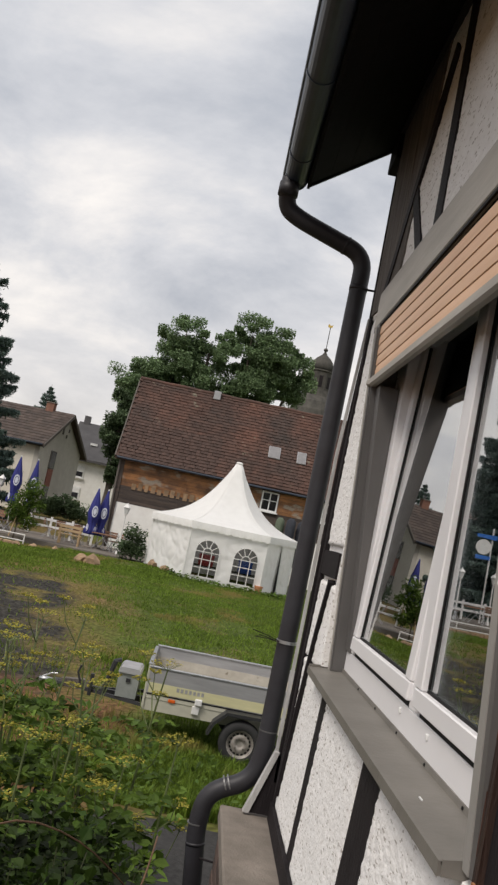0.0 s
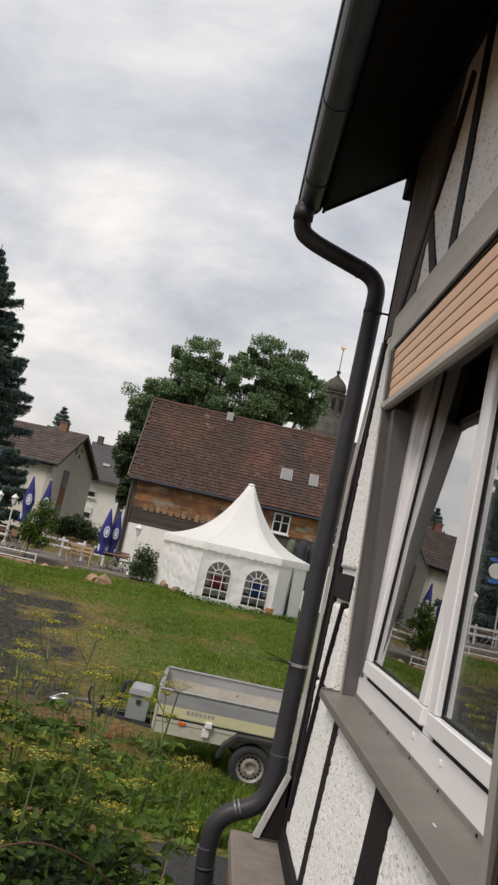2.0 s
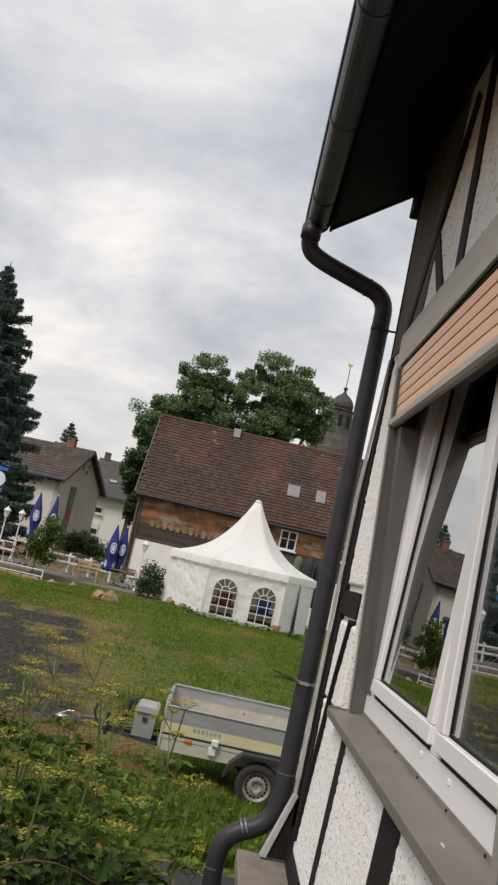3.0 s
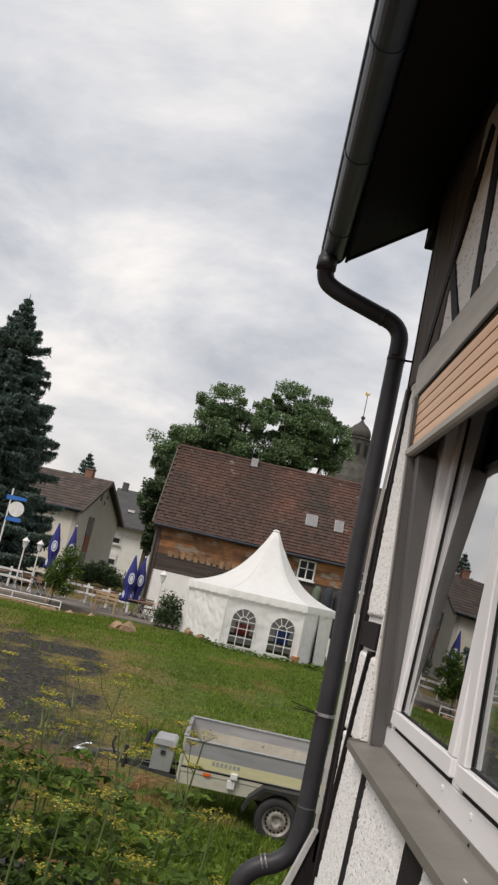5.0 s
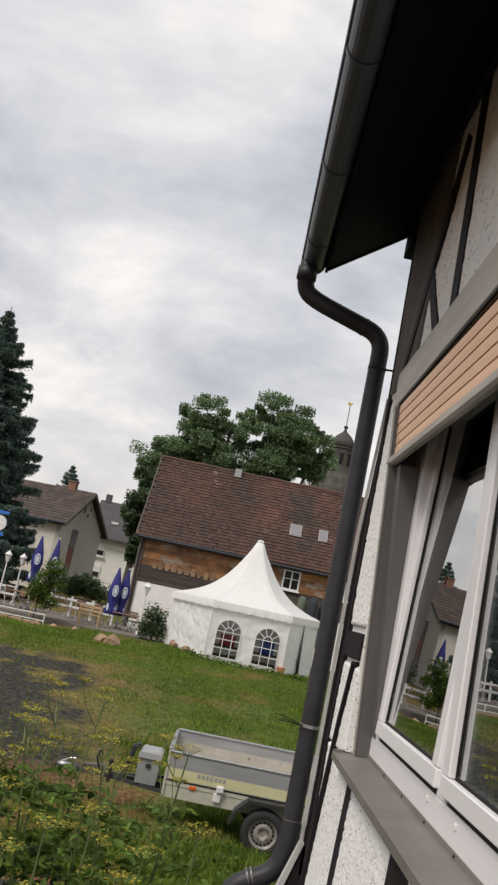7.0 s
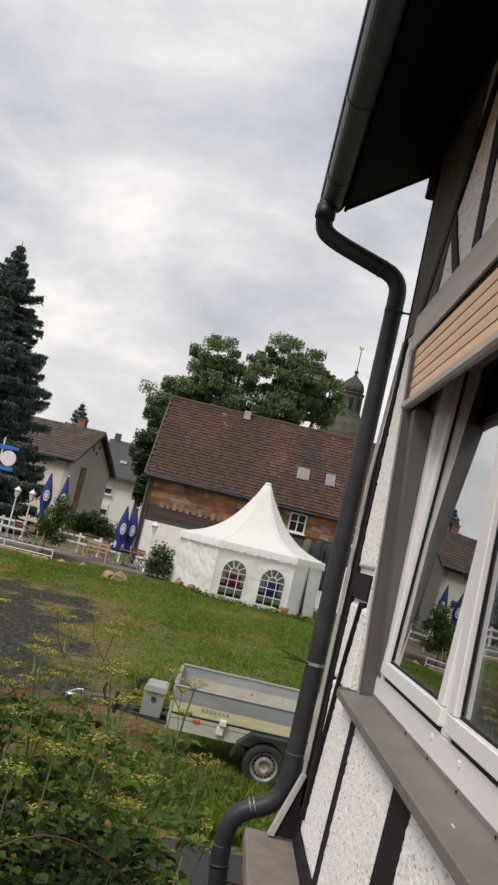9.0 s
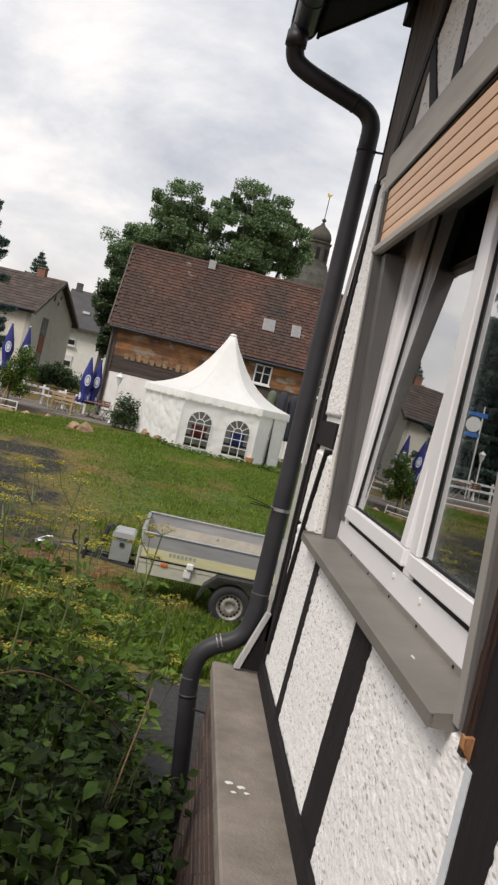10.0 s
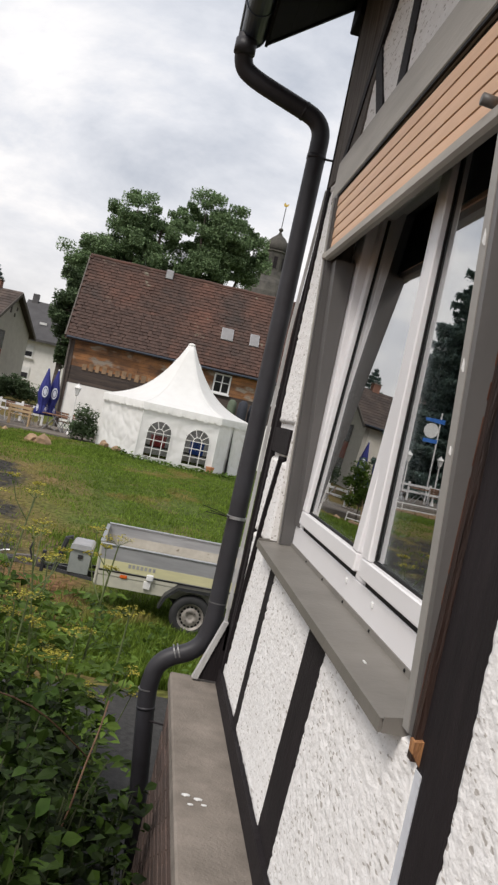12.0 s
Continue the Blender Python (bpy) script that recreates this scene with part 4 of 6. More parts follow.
def level(bm):
    """The curtain hangs a little lower at its near end."""
    bm.transform(Matrix.Translation((0, 2.76, 3.78)) @ Matrix.Rotation(radians(1.0), 4, "X") @ Matrix.Translation((0, -2.76, -3.78)))
    return bm


for k in range(5):
    z = 3.797 + k * .0475
    bm = bmesh.new()
    prism(bm, [(.602, z), (.5885, z + .001), (.587, z + .022), (.5885, z + .0455), (.602, z + .0470)], "y", 1.70, 3.80)
    o = part("slat", level(bm), M["slat"], shut)
    o.matrix_basis = Matrix.Translation((-.018 - .003 * k, 0, 0)) @ o.matrix_basis
# two added black sheets: the deep shade above and behind the slats
part("housing_back", bx(.5925, .600, 1.70, 3.80, 4.0, 4.075), M["seal_shade"], shut)
part("curtain_back", bx(.603, .607, 1.70, 3.79, 3.79, 4.055), M["seal_shade"], shut, "added black sheet standing in for shade behind the curtain")
part("bottom_rail", level(bx(.553, .590, 1.70, 3.80, 3.747, 3.794, bevel=.010)), M["greywood"], shut, "grey metal bottom rail")
part("stop", tb([(.536, 1.875, 3.800), (.572, 1.875, 3.797)], .014, 10), M["guide"], shut, smooth=True)
part("stop", bx(.545, .58, 3.80, 3.835, 3.768, 3.803, bevel=.008), M["greywood"], shut)
guide_far = part("guide_rail", pr([(.640, 2.50), (.70, 2.50), (.668, 4.06), (.548, 4.06)], "y", 3.80, 3.868), M["guide"], shut, "grey-brown guide rail")
part("guide_lip", bx(.632, .639, 3.838, 3.866, 2.50, 4.05, m=TILT), M["greywood"], shut)
part("guide_groove", bx(.634, .6395, 3.812, 3.834, 2.50, 4.05, m=TILT), M["guide"], shut)
part("guide_rail", pr([(.588, 2.485), (.70, 2.485), (.668, 4.045), (.486, 4.045)], "y", 1.597, 1.634), M["greyrail"], shut, "pale grey guide rail")
part("side_board", pr([(.590, 2.485), (.70, 2.485), (.668, 4.045), (.488, 4.045)], "y", 1.572, 1.5965), M["guide"], shut, "brown-grey painted wooden side board with chips")
part("reveal_board", pr([(.682, 2.60), (.6885, 2.60), (.676, 3.76), (.590, 3.76)], "y", 3.700, 3.799), M["guide"], shut, "grey-brown reveal board")
part("old_edge", bx(WX - .013, WX + .02, 1.546, 1.571, 2.45, 4.04), M["oldedge"], wall_west, "dark red-brown timber edge with peeling paint")
# dark lining: its colour carries the shade above the window
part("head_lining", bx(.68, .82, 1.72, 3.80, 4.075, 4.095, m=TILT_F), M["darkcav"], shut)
bm = bmesh.new()
box(bm, .550, .578, 1.45, 3.965, 4.062, 4.245, .006)
lintel = tagged(part("lintel_board", bm, M["greywood"], None), "weathered grey wooden lintel board above the shutter", "board")
# added dark filler, shade behind the lintel board
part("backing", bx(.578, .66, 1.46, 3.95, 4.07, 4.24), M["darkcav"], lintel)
# black strip paints the shadow gap under the lintel
part("edge_strip", bx(.552, .560, 1.46, 3.96, 4.050, 4.062), M["seal_shade"], lintel)
rng = random.Random(8)
z = 2.46
while z < 4.0:
    h = rng.uniform(.05, .16)
    if rng.random() < .75:
        part("peeling_paint", bx(WX - .0135 - rng.uniform(0, .002), WX - .010, 1.5675 + rng.uniform(0, .003), 1.5715, z, z + h * rng.uniform(.4, 1)), M["peel"], wall_west, "bare red-brown wood where paint has peeled")
    z += h
for y, z, s in ((1.612, 3.42, .016), (1.615, 3.18, .012), (1.61, 3.02, .008)):
    part("paint_chip", pr([(y - s * .5, z), (y + s * .4, z + s * .6), (y + s * .2, z + s * 2.2), (y - s * .4, z + s * 1.2)], "x", .588 - (z - 2.5) * .0654 - .004, .588 - (z - 2.5) * .0654 + .002), M["white"], shut, "pale paint chip")

# ---------------------------------------------------------------- barn
barn = thing("barn", (5, 47, .7), "old barn with brown tiled roof, orange timber cladding and white base", "barn")
BX0, BX1, BY, BYB = -5.0, 17.0, 43.9, 50.1
EZ, RZ, EY, RY = 5.30, 9.85, 43.5, 47.0
bm = bmesh.new()
box(bm, BX0, BX1, BY, BYB, .3, 3.0)
part("wall", bm, M["whitewash"], barn, "white-washed ground floor wall")
part("upper_wall", bx(BX0 + .02, BX1 - .02, BY + .06, BYB - .02, 3.002, 5.45), M["plank_dark"], barn)
part("gable", pr([(BY + .06, 5.45), (BYB, 5.45), (RY, RZ - .15)], "x", BX0 + .03, BX0 + .2), M["plank_dark"], barn)
part("gable", pr([(BY + .06, 5.45), (BYB, 5.45), (RY, RZ - .15)], "x", BX1 - .2, BX1 - .03), M["plank_dark"], barn)
part("corner_post", bx(BX0 - .10, BX0 + .12, BY - .06, BY + .16, .5, 5.3), M["plank_dark"], barn)
# cladding boards: broad weathered orange ones above dark ones
rng = random.Random(5)
z = 3.02
while z < 5.28:
    h = .17
    x = BX0 + .12
    while x < 8:
        w = rng.uniform(1.6, 3.4)
        dark = z < 3.70 or (x > 2.9 and z < 4.2)
        spans = [(x, x + w - .012)]
        if 4.0 < z + h and z < 5.10:
            for w0, w1 in ((2.20, 3.12), (5.33, 6.22)):
                spans = [q for a, b in spans for q in ((a, min(b, w0)), (max(a, w1), b)) if q[1] - q[0] > .05]
        for xa, xb in spans:
            part("board", bx(xa, xb, BY - .004 - rng.uniform(0, .012), BY + .06, z, z + h - .01), M["plank_dark" if dark else "plank"], barn)
        x += w
    z += h
# stubs of short boards along the middle of the cladding
for k in range(14):
    x = -4.3 + k * .33
    part("board_stub", bx(x, x + rng.uniform(.14, .26), BY - .045, BY - .02, 3.74 + rng.uniform(-.05, .03), 4.06 + rng.uniform(-.08, .10)), M["stubwood"], barn)
# windows
for x0, x1 in ((2.22, 3.10), (5.35, 6.2)):
    wdw = part("window", bx(x0, x1, BY - .05, BY + .02, 4.08, 4.16), M["white"], barn, "small white-framed window")
    for a in ((x0, x0 + .08, 4.16, 5.08), (x1 - .08, x1, 4.16, 5.08), (x0 + .08, x1 - .08, 5.0, 5.08), ((x0 + x1) / 2 - .03, (x0 + x1) / 2 + .03, 4.16, 5.0)):
        part("bar", bx(a[0], a[1], BY - .045, BY + .02, a[2], a[3]), M["white"], wdw)
    part("bar", bx(x0 + .08, x1 - .08, BY - .035, BY + .01, 4.62, 4.66), M["white"], wdw)
    part("pane", bx(x0 + .08, x1 - .08, BY + .0, BY + .01, 4.16, 5.0), GLASSDARK, wdw)
    part("backing", bx(x0 + .02, x1 - .02, BY + .03, BY + .05, 4.1, 5.05), M["seal_shade"], wdw)
    part("sill", bx(x0 - .06, x1 + .06, BY - .12, BY, 4.02, 4.08), M["white"], wdw)
# roof
SL = (RZ - EZ) / (RY - EY)
ln = math.hypot(RZ - EZ, RY - EY)
ux = Vector((0, (RY - EY) / ln, (RZ - EZ) / ln))
un = Vector((0, -ux.z, ux.y))
barn_roof = part("roof", pr([(EY, EZ - .06), (RY, RZ - .06), (BYB + .4, EZ - .06), (BYB + .4, EZ - .2), (RY, RZ - .2), (EY, EZ - .2)], "x", BX0 - .38, BX1 + .3), M["roofrest"], barn, "brown tiled roof")
part("gutter", tb([(BX0 - .3, EY - .05, EZ - .10), (BX1, EY - .05, EZ - .16)], .06, 8), M["gutter"], barn)
part("downpipe", tb([(BX0 - .12, BY - .12, EZ - .2), (BX0 - .12, BY - .12, 4.2), (BX0 - .05, BY - .12, .7)], .05, 8), M["timber_old"], barn)
TW, NR = .205, 27
rowh = ln / NR


def tile_shape():
    v = []
    for s, h in ((0.0, .062), (rowh * 1.08, .026)):
        for k, c in ((0, .0), (.25, .006), (.5, .008), (.75, .006), (1, .0)):
            v.append((k * (TW - .003), s, h + c))
    f = [(i, i + 1, i + 6, i + 5) for i in range(4)]
    v += [(k * (TW - .003), .0, .0) for k in (0, 1)]
    f.append((10, 11, 4, 3, 2, 1, 0))
    return v, f


tv, tf = tile_shape()
tile_meshes = []
for k in range(3):
    me = bpy.data.meshes.new("tile")
    me.from_pydata([(x, ux.y * s + un.y * h, ux.z * s + un.z * h) for x, s, h in [(a + .004 * k, b, c + .004 * k) for a, b, c in tv]], [], tf)
    me.materials.append(M["rooftile"])
    tile_meshes.append(me)
rest_v, rest_f = [], []
count = 0
inv = root_inverse(barn)
tile_jobs = []
for r in range(NR):
    n_t = int((BX1 + .4 - BX0) / TW)
    row_shift = rng.uniform(-.05, .05)
    for c in range(n_t):
        x = BX0 - .36 + c * TW + (TW / 2 if r % 2 else 0) + row_shift + rng.uniform(-.02, .02)
        s = r * rowh + rng.uniform(-.012, .012) + .03 * math.sin(x * .5)
        lift = rng.uniform(0, .015)
        p = Vector((x, EY, EZ - .06)) + ux * s + un * lift
        if r < 13 and -5.4 < x < -.4 and count < 300:
            tile_jobs.append(p)
            count += 1
        else:
            b0 = len(rest_v)
            rest_v += [(p.x + a, p.y + ux.y * b + un.y * h, p.z + ux.z * b + un.z * h) for a, b, h in tv]
            rest_f += [tuple(b0 + i for i in f) for f in tf]
rest = soup("tiles", rest_v, rest_f, M["roofrest"], barn)
rest.matrix_basis = inv
rest["kind"] = "stuff"
part("ridge_tiles", tb([(BX0 - .38 + .4 * k, RY, RZ - .04 + .015 * math.sin(k * 1.3)) for k in range(57)], .11, 8), M["roofrest"], barn)
part("verge", bx(-.03, .03, 0, ln, -.1, .06, m=Matrix.Translation((BX0 - .40, EY, EZ - .06)) @ Matrix.Rotation(math.atan2(RZ - EZ, RY - EY), 4, "X")), M["timber_old"], barn)
for x, sw in ((2.15, .62), (3.66, .48)):
    mm = Matrix.Translation((x, EY, EZ - .06)) @ Matrix.Rotation(math.atan2(RZ - EZ, RY - EY), 4, "X")
    sk = part("skylight", bx(0, sw, 1.95, 2.75, .03, .13, bevel=.01, m=mm), M["alu"], barn, "small grey metal skylight")
    part("pane", bx(.03, sw - .03, 1.98, 2.72, .131, .139, m=mm), mat("pale_skylight_glass", (0.24, 0.235, 0.24), rough=0.5), sk)
part("vent_box", bx(-1.30, -.92, RY - .35, RY + .05, RZ - .35, RZ + .12, bevel=.02), M["alu"], barn, "small grey ridge vent")

# ---------------------------------------------------------------- party tent
TC = Vector((.66, 36.7, 0))
PHI = radians(4.0)
TZ0, TE, TP = .62, 2.90, 5.62
RE, RW = 3.13, 3.04             # corner radius of the eaves and of the walls
AW, HW = RW * math.cos(math.pi / 6), RW / 2
tent = thing("party_tent", (TC.x, TC.y, TZ0), "white six-sided pagoda party tent with arched lattice windows on the grass", "tent")
tm = Matrix.Translation(TC) @ Matrix.Rotation(PHI, 4, "Z")


def hexa(k, r, z):
    """Corner k of the six; corner 0 is the near left one."""
    a = math.radians(-120 + 60 * k)
    return Vector((r * math.cos(a), r * math.sin(a), z))


# the swept roof: six hips that rise to a steep tip, cloth sagging between them
bm = bmesh.new()
rings = []
for k in range(19):
    t = k / 18
    zz = TE + (TP - TE) * (0.30 * t + 0.70 * t ** 3.0)
    rr = RE * (1 - t) + .135 * t
    ring = []
    for c in range(6):
        for q in range(6):
            u = q / 6
            f = 1 - .028 * math.sin(math.pi * u) * math.sin(math.pi * min(t * 1.3, 1))
            p = hexa(c, rr, zz).lerp(hexa(c + 1, rr, zz), u)
            wave = .012 * noise.noise(Vector((p.x * 1.3, p.y * 1.3, t * 3))) * (1 - t)
            ring.append(bm.verts.new(tm @ Vector((p.x * f, p.y * f, zz + wave))))
    rings.append(ring)
for a, b in zip(rings, rings[1:]):
    for j in range(36):
        bm.faces.new((a[j], a[(j + 1) % 36], b[(j + 1) % 36], b[j]))
bm.faces.new(rings[-1])
tent_roof = part("roof", bm, M["canvas"], tent, smooth=True)
for c in range(6):
    hip = []
    for k in range(17):
        t = k / 18
        hip.append(tm @ hexa(c, RE * (1 - t) + .135 * t + .002, TE + (TP - TE) * (0.30 * t + 0.70 * t ** 3.0) + .004))
    part("hip_seam", tb(hip, .011, 5), M["canvas"], tent_roof)
part("tip", lt([(.145, -.03), (.145, .03), (.11, .07), (.05, .085)], tm @ Vector((0, 0, TP)), 10), M["canvas"], tent, smooth=True)
# scalloped valance
for c in range(6):
    bm = bmesh.new()
    n = 48
    rows = []
    for i in range(n + 1):
        u = i / n
        drop = .245 + .05 * abs(math.sin(math.pi * i / 4)) + .012 * math.sin(i * .7 + c)
        out = .012 * math.sin(i * .9) + (.008 if i % 2 else 0)
        p = hexa(c, RE + .002, TE + .006).lerp(hexa(c + 1, RE + .002, TE + .006), u)
        o = Vector((p.x, p.y, 0)).normalized() * (.02 + out)
        rows.append([bm.verts.new(tm @ v) for v in (p, p + o * .6 - Vector((0, 0, drop * .5)), p + o - Vector((0, 0, drop)))])
    for r0, r1 in zip(rows, rows[1:]):
        for j in range(2):
            bm.faces.new((r0[j], r1[j], r1[j + 1], r0[j + 1]))
    part("valance", bm, M["canvas"], tent)


def tent_wall(c, holes=(), loose=1.0):
    """One side: folds in the cloth; arched windows are cut out of the sheet."""
    rot = tm @ Matrix.Rotation(math.pi / 3 * c, 4, "Z")
    bm = bmesh.new()
    nx, nz = 76, 50
    z0 = TZ0 - .1
    vs = {}
    def inside(u, z):
        for cu, w, zb, zt in holes:
            if abs(u - cu) < w / 2 and z > zb and (z < zt - w / 2 or (u - cu) ** 2 + (z - (zt - w / 2)) ** 2 < (w / 2) ** 2):
                return True
        return False
    for j in range(nz + 1):
        for i in range(nx + 1):
            u, z = -HW + 2 * HW * i / nx, z0 + (TE - .02 - z0) * j / nz
            fold = .030 * noise.noise(Vector((u * 2.2 + c * 9, z * 1.1, 2))) + .018 * noise.noise(Vector((u * 5 + z * 2 + c * 5, z * 3.5 - u, 4)))
            crease = .02 * (1 - abs(noise.noise(Vector((u * 1.1 + z * .9, z * 1.6 - u * .5, 6 + c))))) ** 6
            vs[i, j] = bm.verts.new(rot @ Vector((u, -AW + (fold + crease) * loose * min(1, 6 * (HW - abs(u))), z)))
    for j in range(nz):
        for i in range(nx):
            u, z = -HW + 2 * HW * (i + .5) / nx, z0 + (TE - .02 - z0) * (j + .5) / nz
            if not inside(u, z):
                bm.faces.new((vs[i, j], vs[i + 1, j], vs[i + 1, j + 1], vs[i, j + 1]))
    bmesh.ops.delete(bm, geom=[v for v in bm.verts if not v.link_faces], context="VERTS")
    return part("side_wall", bm, M["canvas"], tent, smooth=True), rot


HOLES = ((-.74, .95, .83, 2.28), (.79, .97, .83, 2.27))
rot0 = tent_wall(0, HOLES)[1]
for c, loose in ((1, 1.3), (2, 1), (3, 1), (4, 1), (5, 1.25)):
    tent_wall(c, (), loose)
for cu, w, zb, zt in HOLES:
    zc, r, yb = zt - w / 2, w / 2, -AW - .03
    bm = bmesh.new()
    prism(bm, [(cu - r - .03, zb - .03), (cu + r + .03, zb - .03)] + [(cu + (r + .03) * math.cos(math.pi * k / 14), zc + (r + .03) * math.sin(math.pi * k / 14)) for k in range(15)], "y", -AW + .05, -AW + .054)
    bm.transform(rot0)
    w_ob = part("window", bm, FILM, tent, "arched clear film window")
    bars = [((cu - r, yb, zb + (zc - zb) * q), (cu + r, yb, zb + (zc - zb) * q)) for q in (0, .36, .7, 1)]
    bars += [((cu + r * o, yb, zb), (cu + r * o, yb, zc)) for o in (-1, -.36, .36, 1)]
    bars += [((cu + .36 * r * math.cos(a), yb, zc + .36 * r * math.sin(a)), (cu + r * math.cos(a), yb, zc + r * math.sin(a))) for a in [math.pi * k / 5 for k in (1, 2, 3, 4)]]
    for a, b in bars:
        part("lattice_bar", tb([rot0 @ Vector(a), rot0 @ Vector(b)], .015, 5), M["canvas"], w_ob)
    for q in (.36, 1.0):
        part("lattice_arch", tb([rot0 @ Vector((cu + q * r * math.cos(math.pi * k / 14), yb, zc + q * r * math.sin(math.pi * k / 14))) for k in range(15)], .017, 5), M["canvas"], w_ob)
for c in range(6):
    p = tm @ hexa(c, RW + .012, 0)
    part("seam", tb([(p.x, p.y, TZ0 - .1), (p.x, p.y, TE - .05)], .020, 6), M["canvas"], tent)
    p = tm @ hexa(c, RW - .07, 0)
    part("pole", tb([(p.x, p.y, TZ0 - .1), (p.x, p.y, TE)], .03, 8), M["tentpole"], tent)
rot1 = tm @ Matrix.Rotation(math.pi / 3, 4, "Z")
part("door_flap", tb([rot1 @ Vector((.22, -AW - .06, TZ0 - .05)), rot1 @ Vector((-.05, -AW - .05, TE - .25))], .05, 6), M["canvas"], tent)
# the wall is closed here: a black sheet paints the shaded door gap
bm = bmesh.new()
prism(bm, [(-.14, TZ0 - .1), (.18, TZ0 - .1), (-.05, TE - .25), (-.10, TE - .25)], "y", -AW - .052, -AW - .05)
bm.transform(rot1)
part("door_gap", bm, M["seal_shade"], tent, "black sheet painted as the shade between door flaps")
# stacked gear inside the tent
def crate(loc, sx, sy, sz, material, label):
    t = thing("storage_crate", loc, label, "crate", "crates in the tent")
    x, y, z = loc
    part("body", bx(x - sx, x + sx, y - sy, y + sy, z, z + sz, bevel=.03), material, t)
    part("rim", bx(x - sx - .02, x + sx + .02, y - sy - .02, y + sy + .02, z + sz - .08, z + sz, bevel=.02), material, t)
tbl = thing("folding_table", (TC.x + .1, 35.0, .60), "dark folding table standing inside the tent", "table")
part("tabletop", bx(-.75, 2.35, 34.75, 35.45, 1.20, 1.235, bevel=.006), M["darkcav"], tbl)
for x in (-.65, 2.25):
    for y in (34.82, 35.38):
        part("leg", tb([(x, y, .60), (x, y, 1.20)], .02, 6), M["tentpole"], tbl)
crate((.12, 35.05, 1.236), .30, .22, .44, M["red"], "red plastic crate on the table inside the tent")
crate((1.70, 35.05, 1.236), .27, .22, .50, M["boxblue"], "blue plastic crate on the table inside the tent")
structure("tent_floor", bx(-1.3, 2.6, 34.5, 38.6, .5, .60), M["darkcav"], "dark wooden floor inside the tent", "floor")
q = tm @ hexa(1, RW + .16, 0) + Vector((-.12, 0, 0))
tagged(part("flower_pot", lt([(.11, 0), (.16, .30), (.17, .30), (.17, .34), (.13, .34)], (q.x, q.y, .60), 12), mat("terracotta", (0.50, 0.22, 0.10), rough=0.8), None), "terracotta flower pot by the tent corner", "flower pot")

# ---------------------------------------------------------------- trailer
tr = thing("car_trailer", (.9, 12.3, .03), "grey and cream single-axle box trailer parked on grass", "trailer")
TX0, TX1, TY0, TY1 = -.40, 2.05, 11.66, 13.05
TR = Matrix.Translation((.9, 12.3, .03)) @ Matrix.Rotation(radians(1.2), 4, "X") @ Matrix.Rotation(radians(-.6), 4, "Y") @ Matrix.Translation((-.9, -12.3, 0))


def tp(name, *a, mt=None, label="", bevel=.005, parent=None):
    return part(name, bx(*a, bevel=bevel, m=TR), mt, parent or tr, label)


tp("chassis_side", TX0, TX1, TY0 + .02, TY0 + .06, .43, .625, mt=M["paintgrey"], label="grey-green lower side panel")
tp("chassis_side", TX0, TX1, TY1 - .06, TY1 - .02, .43, .625, mt=M["paintgrey"])
tp("chassis_rail", TX0, TX1, TY0 + .012, TY0 + .03, .585, .64, mt=M["paintgrey"])
side = tp("side_board", TX0 + .03, TX1, TY0, TY0 + .03, .655, .985, mt=M["alu"], label="side board, grey above and cream below")
tp("stripe", TX0 + .05, TX1 - .02, TY0 - .004, TY0 - .0005, .67, .80, mt=M["paintcream"], parent=side, bevel=0, label="faded cream band")
for k in range(7):
    tp("worn_letter", .02 + k * .055, .055 + k * .055, TY0 - .007, TY0 - .0045, .735, .785, mt=M["alu"], parent=side, bevel=0, label="worn grey bar of lettering")
tp("top_rail", TX0 + .02, TX1, TY0 - .01, TY0 + .045, .985, 1.01, mt=M["steel"], parent=side)
# black strip painted in as the shadow below the side board
tp("gap_shadow", TX0 + .04, TX1, TY0 + .005, TY0 + .03, .64, .655, mt=M["seal_shade"])
far_side = tp("side_board", TX0 + .03, TX1, TY1 - .03, TY1, .655, 1.04, mt=M["alu"], label="grey aluminium far side board")
tp("inner_lining", TX0 + .05, TX1 - .05, TY1 - .036, TY1 - .031, .65, .90, mt=M["plyfloor"], parent=far_side, bevel=0, label="pale weathered inner lining")
tp("top_rail", TX0 + .02, TX1, TY1 - .045, TY1 + .01, 1.04, 1.065, mt=M["steel"], parent=far_side)
front_b = tp("front_board", TX0, TX0 + .03, TY0 + .0, TY1, .45, 1.02, mt=M["paintgrey"], label="grey-green front board")
tp("top_rail", TX0 - .01, TX0 + .04, TY0, TY1, 1.02, 1.04, mt=M["steel"], parent=front_b)
tp("tailgate", TX1 - .03, TX1, TY0 + .03, TY1 - .03, .64, 1.0, mt=M["alu"])
tp("floor", TX0 + .03, TX1 - .03, TY0 + .03, TY1 - .03, .60, .645, mt=M["plyfloor"], label="weathered plywood floor")
tp("side_marker", -.065, .03, TY0 + .0, TY0 + .012, .58, .625, mt=M["orange"], label="orange side marker", bevel=.008)
lock = tp("spring_latch", .285, .38, TY0 - .05, TY0 + .0, .615, .70, mt=M["white"], label="white side latch", bevel=.012)
tp("hasp", .262, .36, TY0 - .02, TY0 + .01, .495, .60, mt=M["whitemetal"], parent=lock, bevel=.006)
for y in (TY0 + .35, TY1 - .35):
    tp("frame_rail", TX0, TX1, y - .03, y + .03, .36, .43, mt=M["blackplastic"])
part("axle", tb([TR @ Vector((.955, TY0 - .02, .285)), TR @ Vector((.955, TY1 + .02, .285))], .035, 10), M["blackplastic"], tr)
hubx = .955
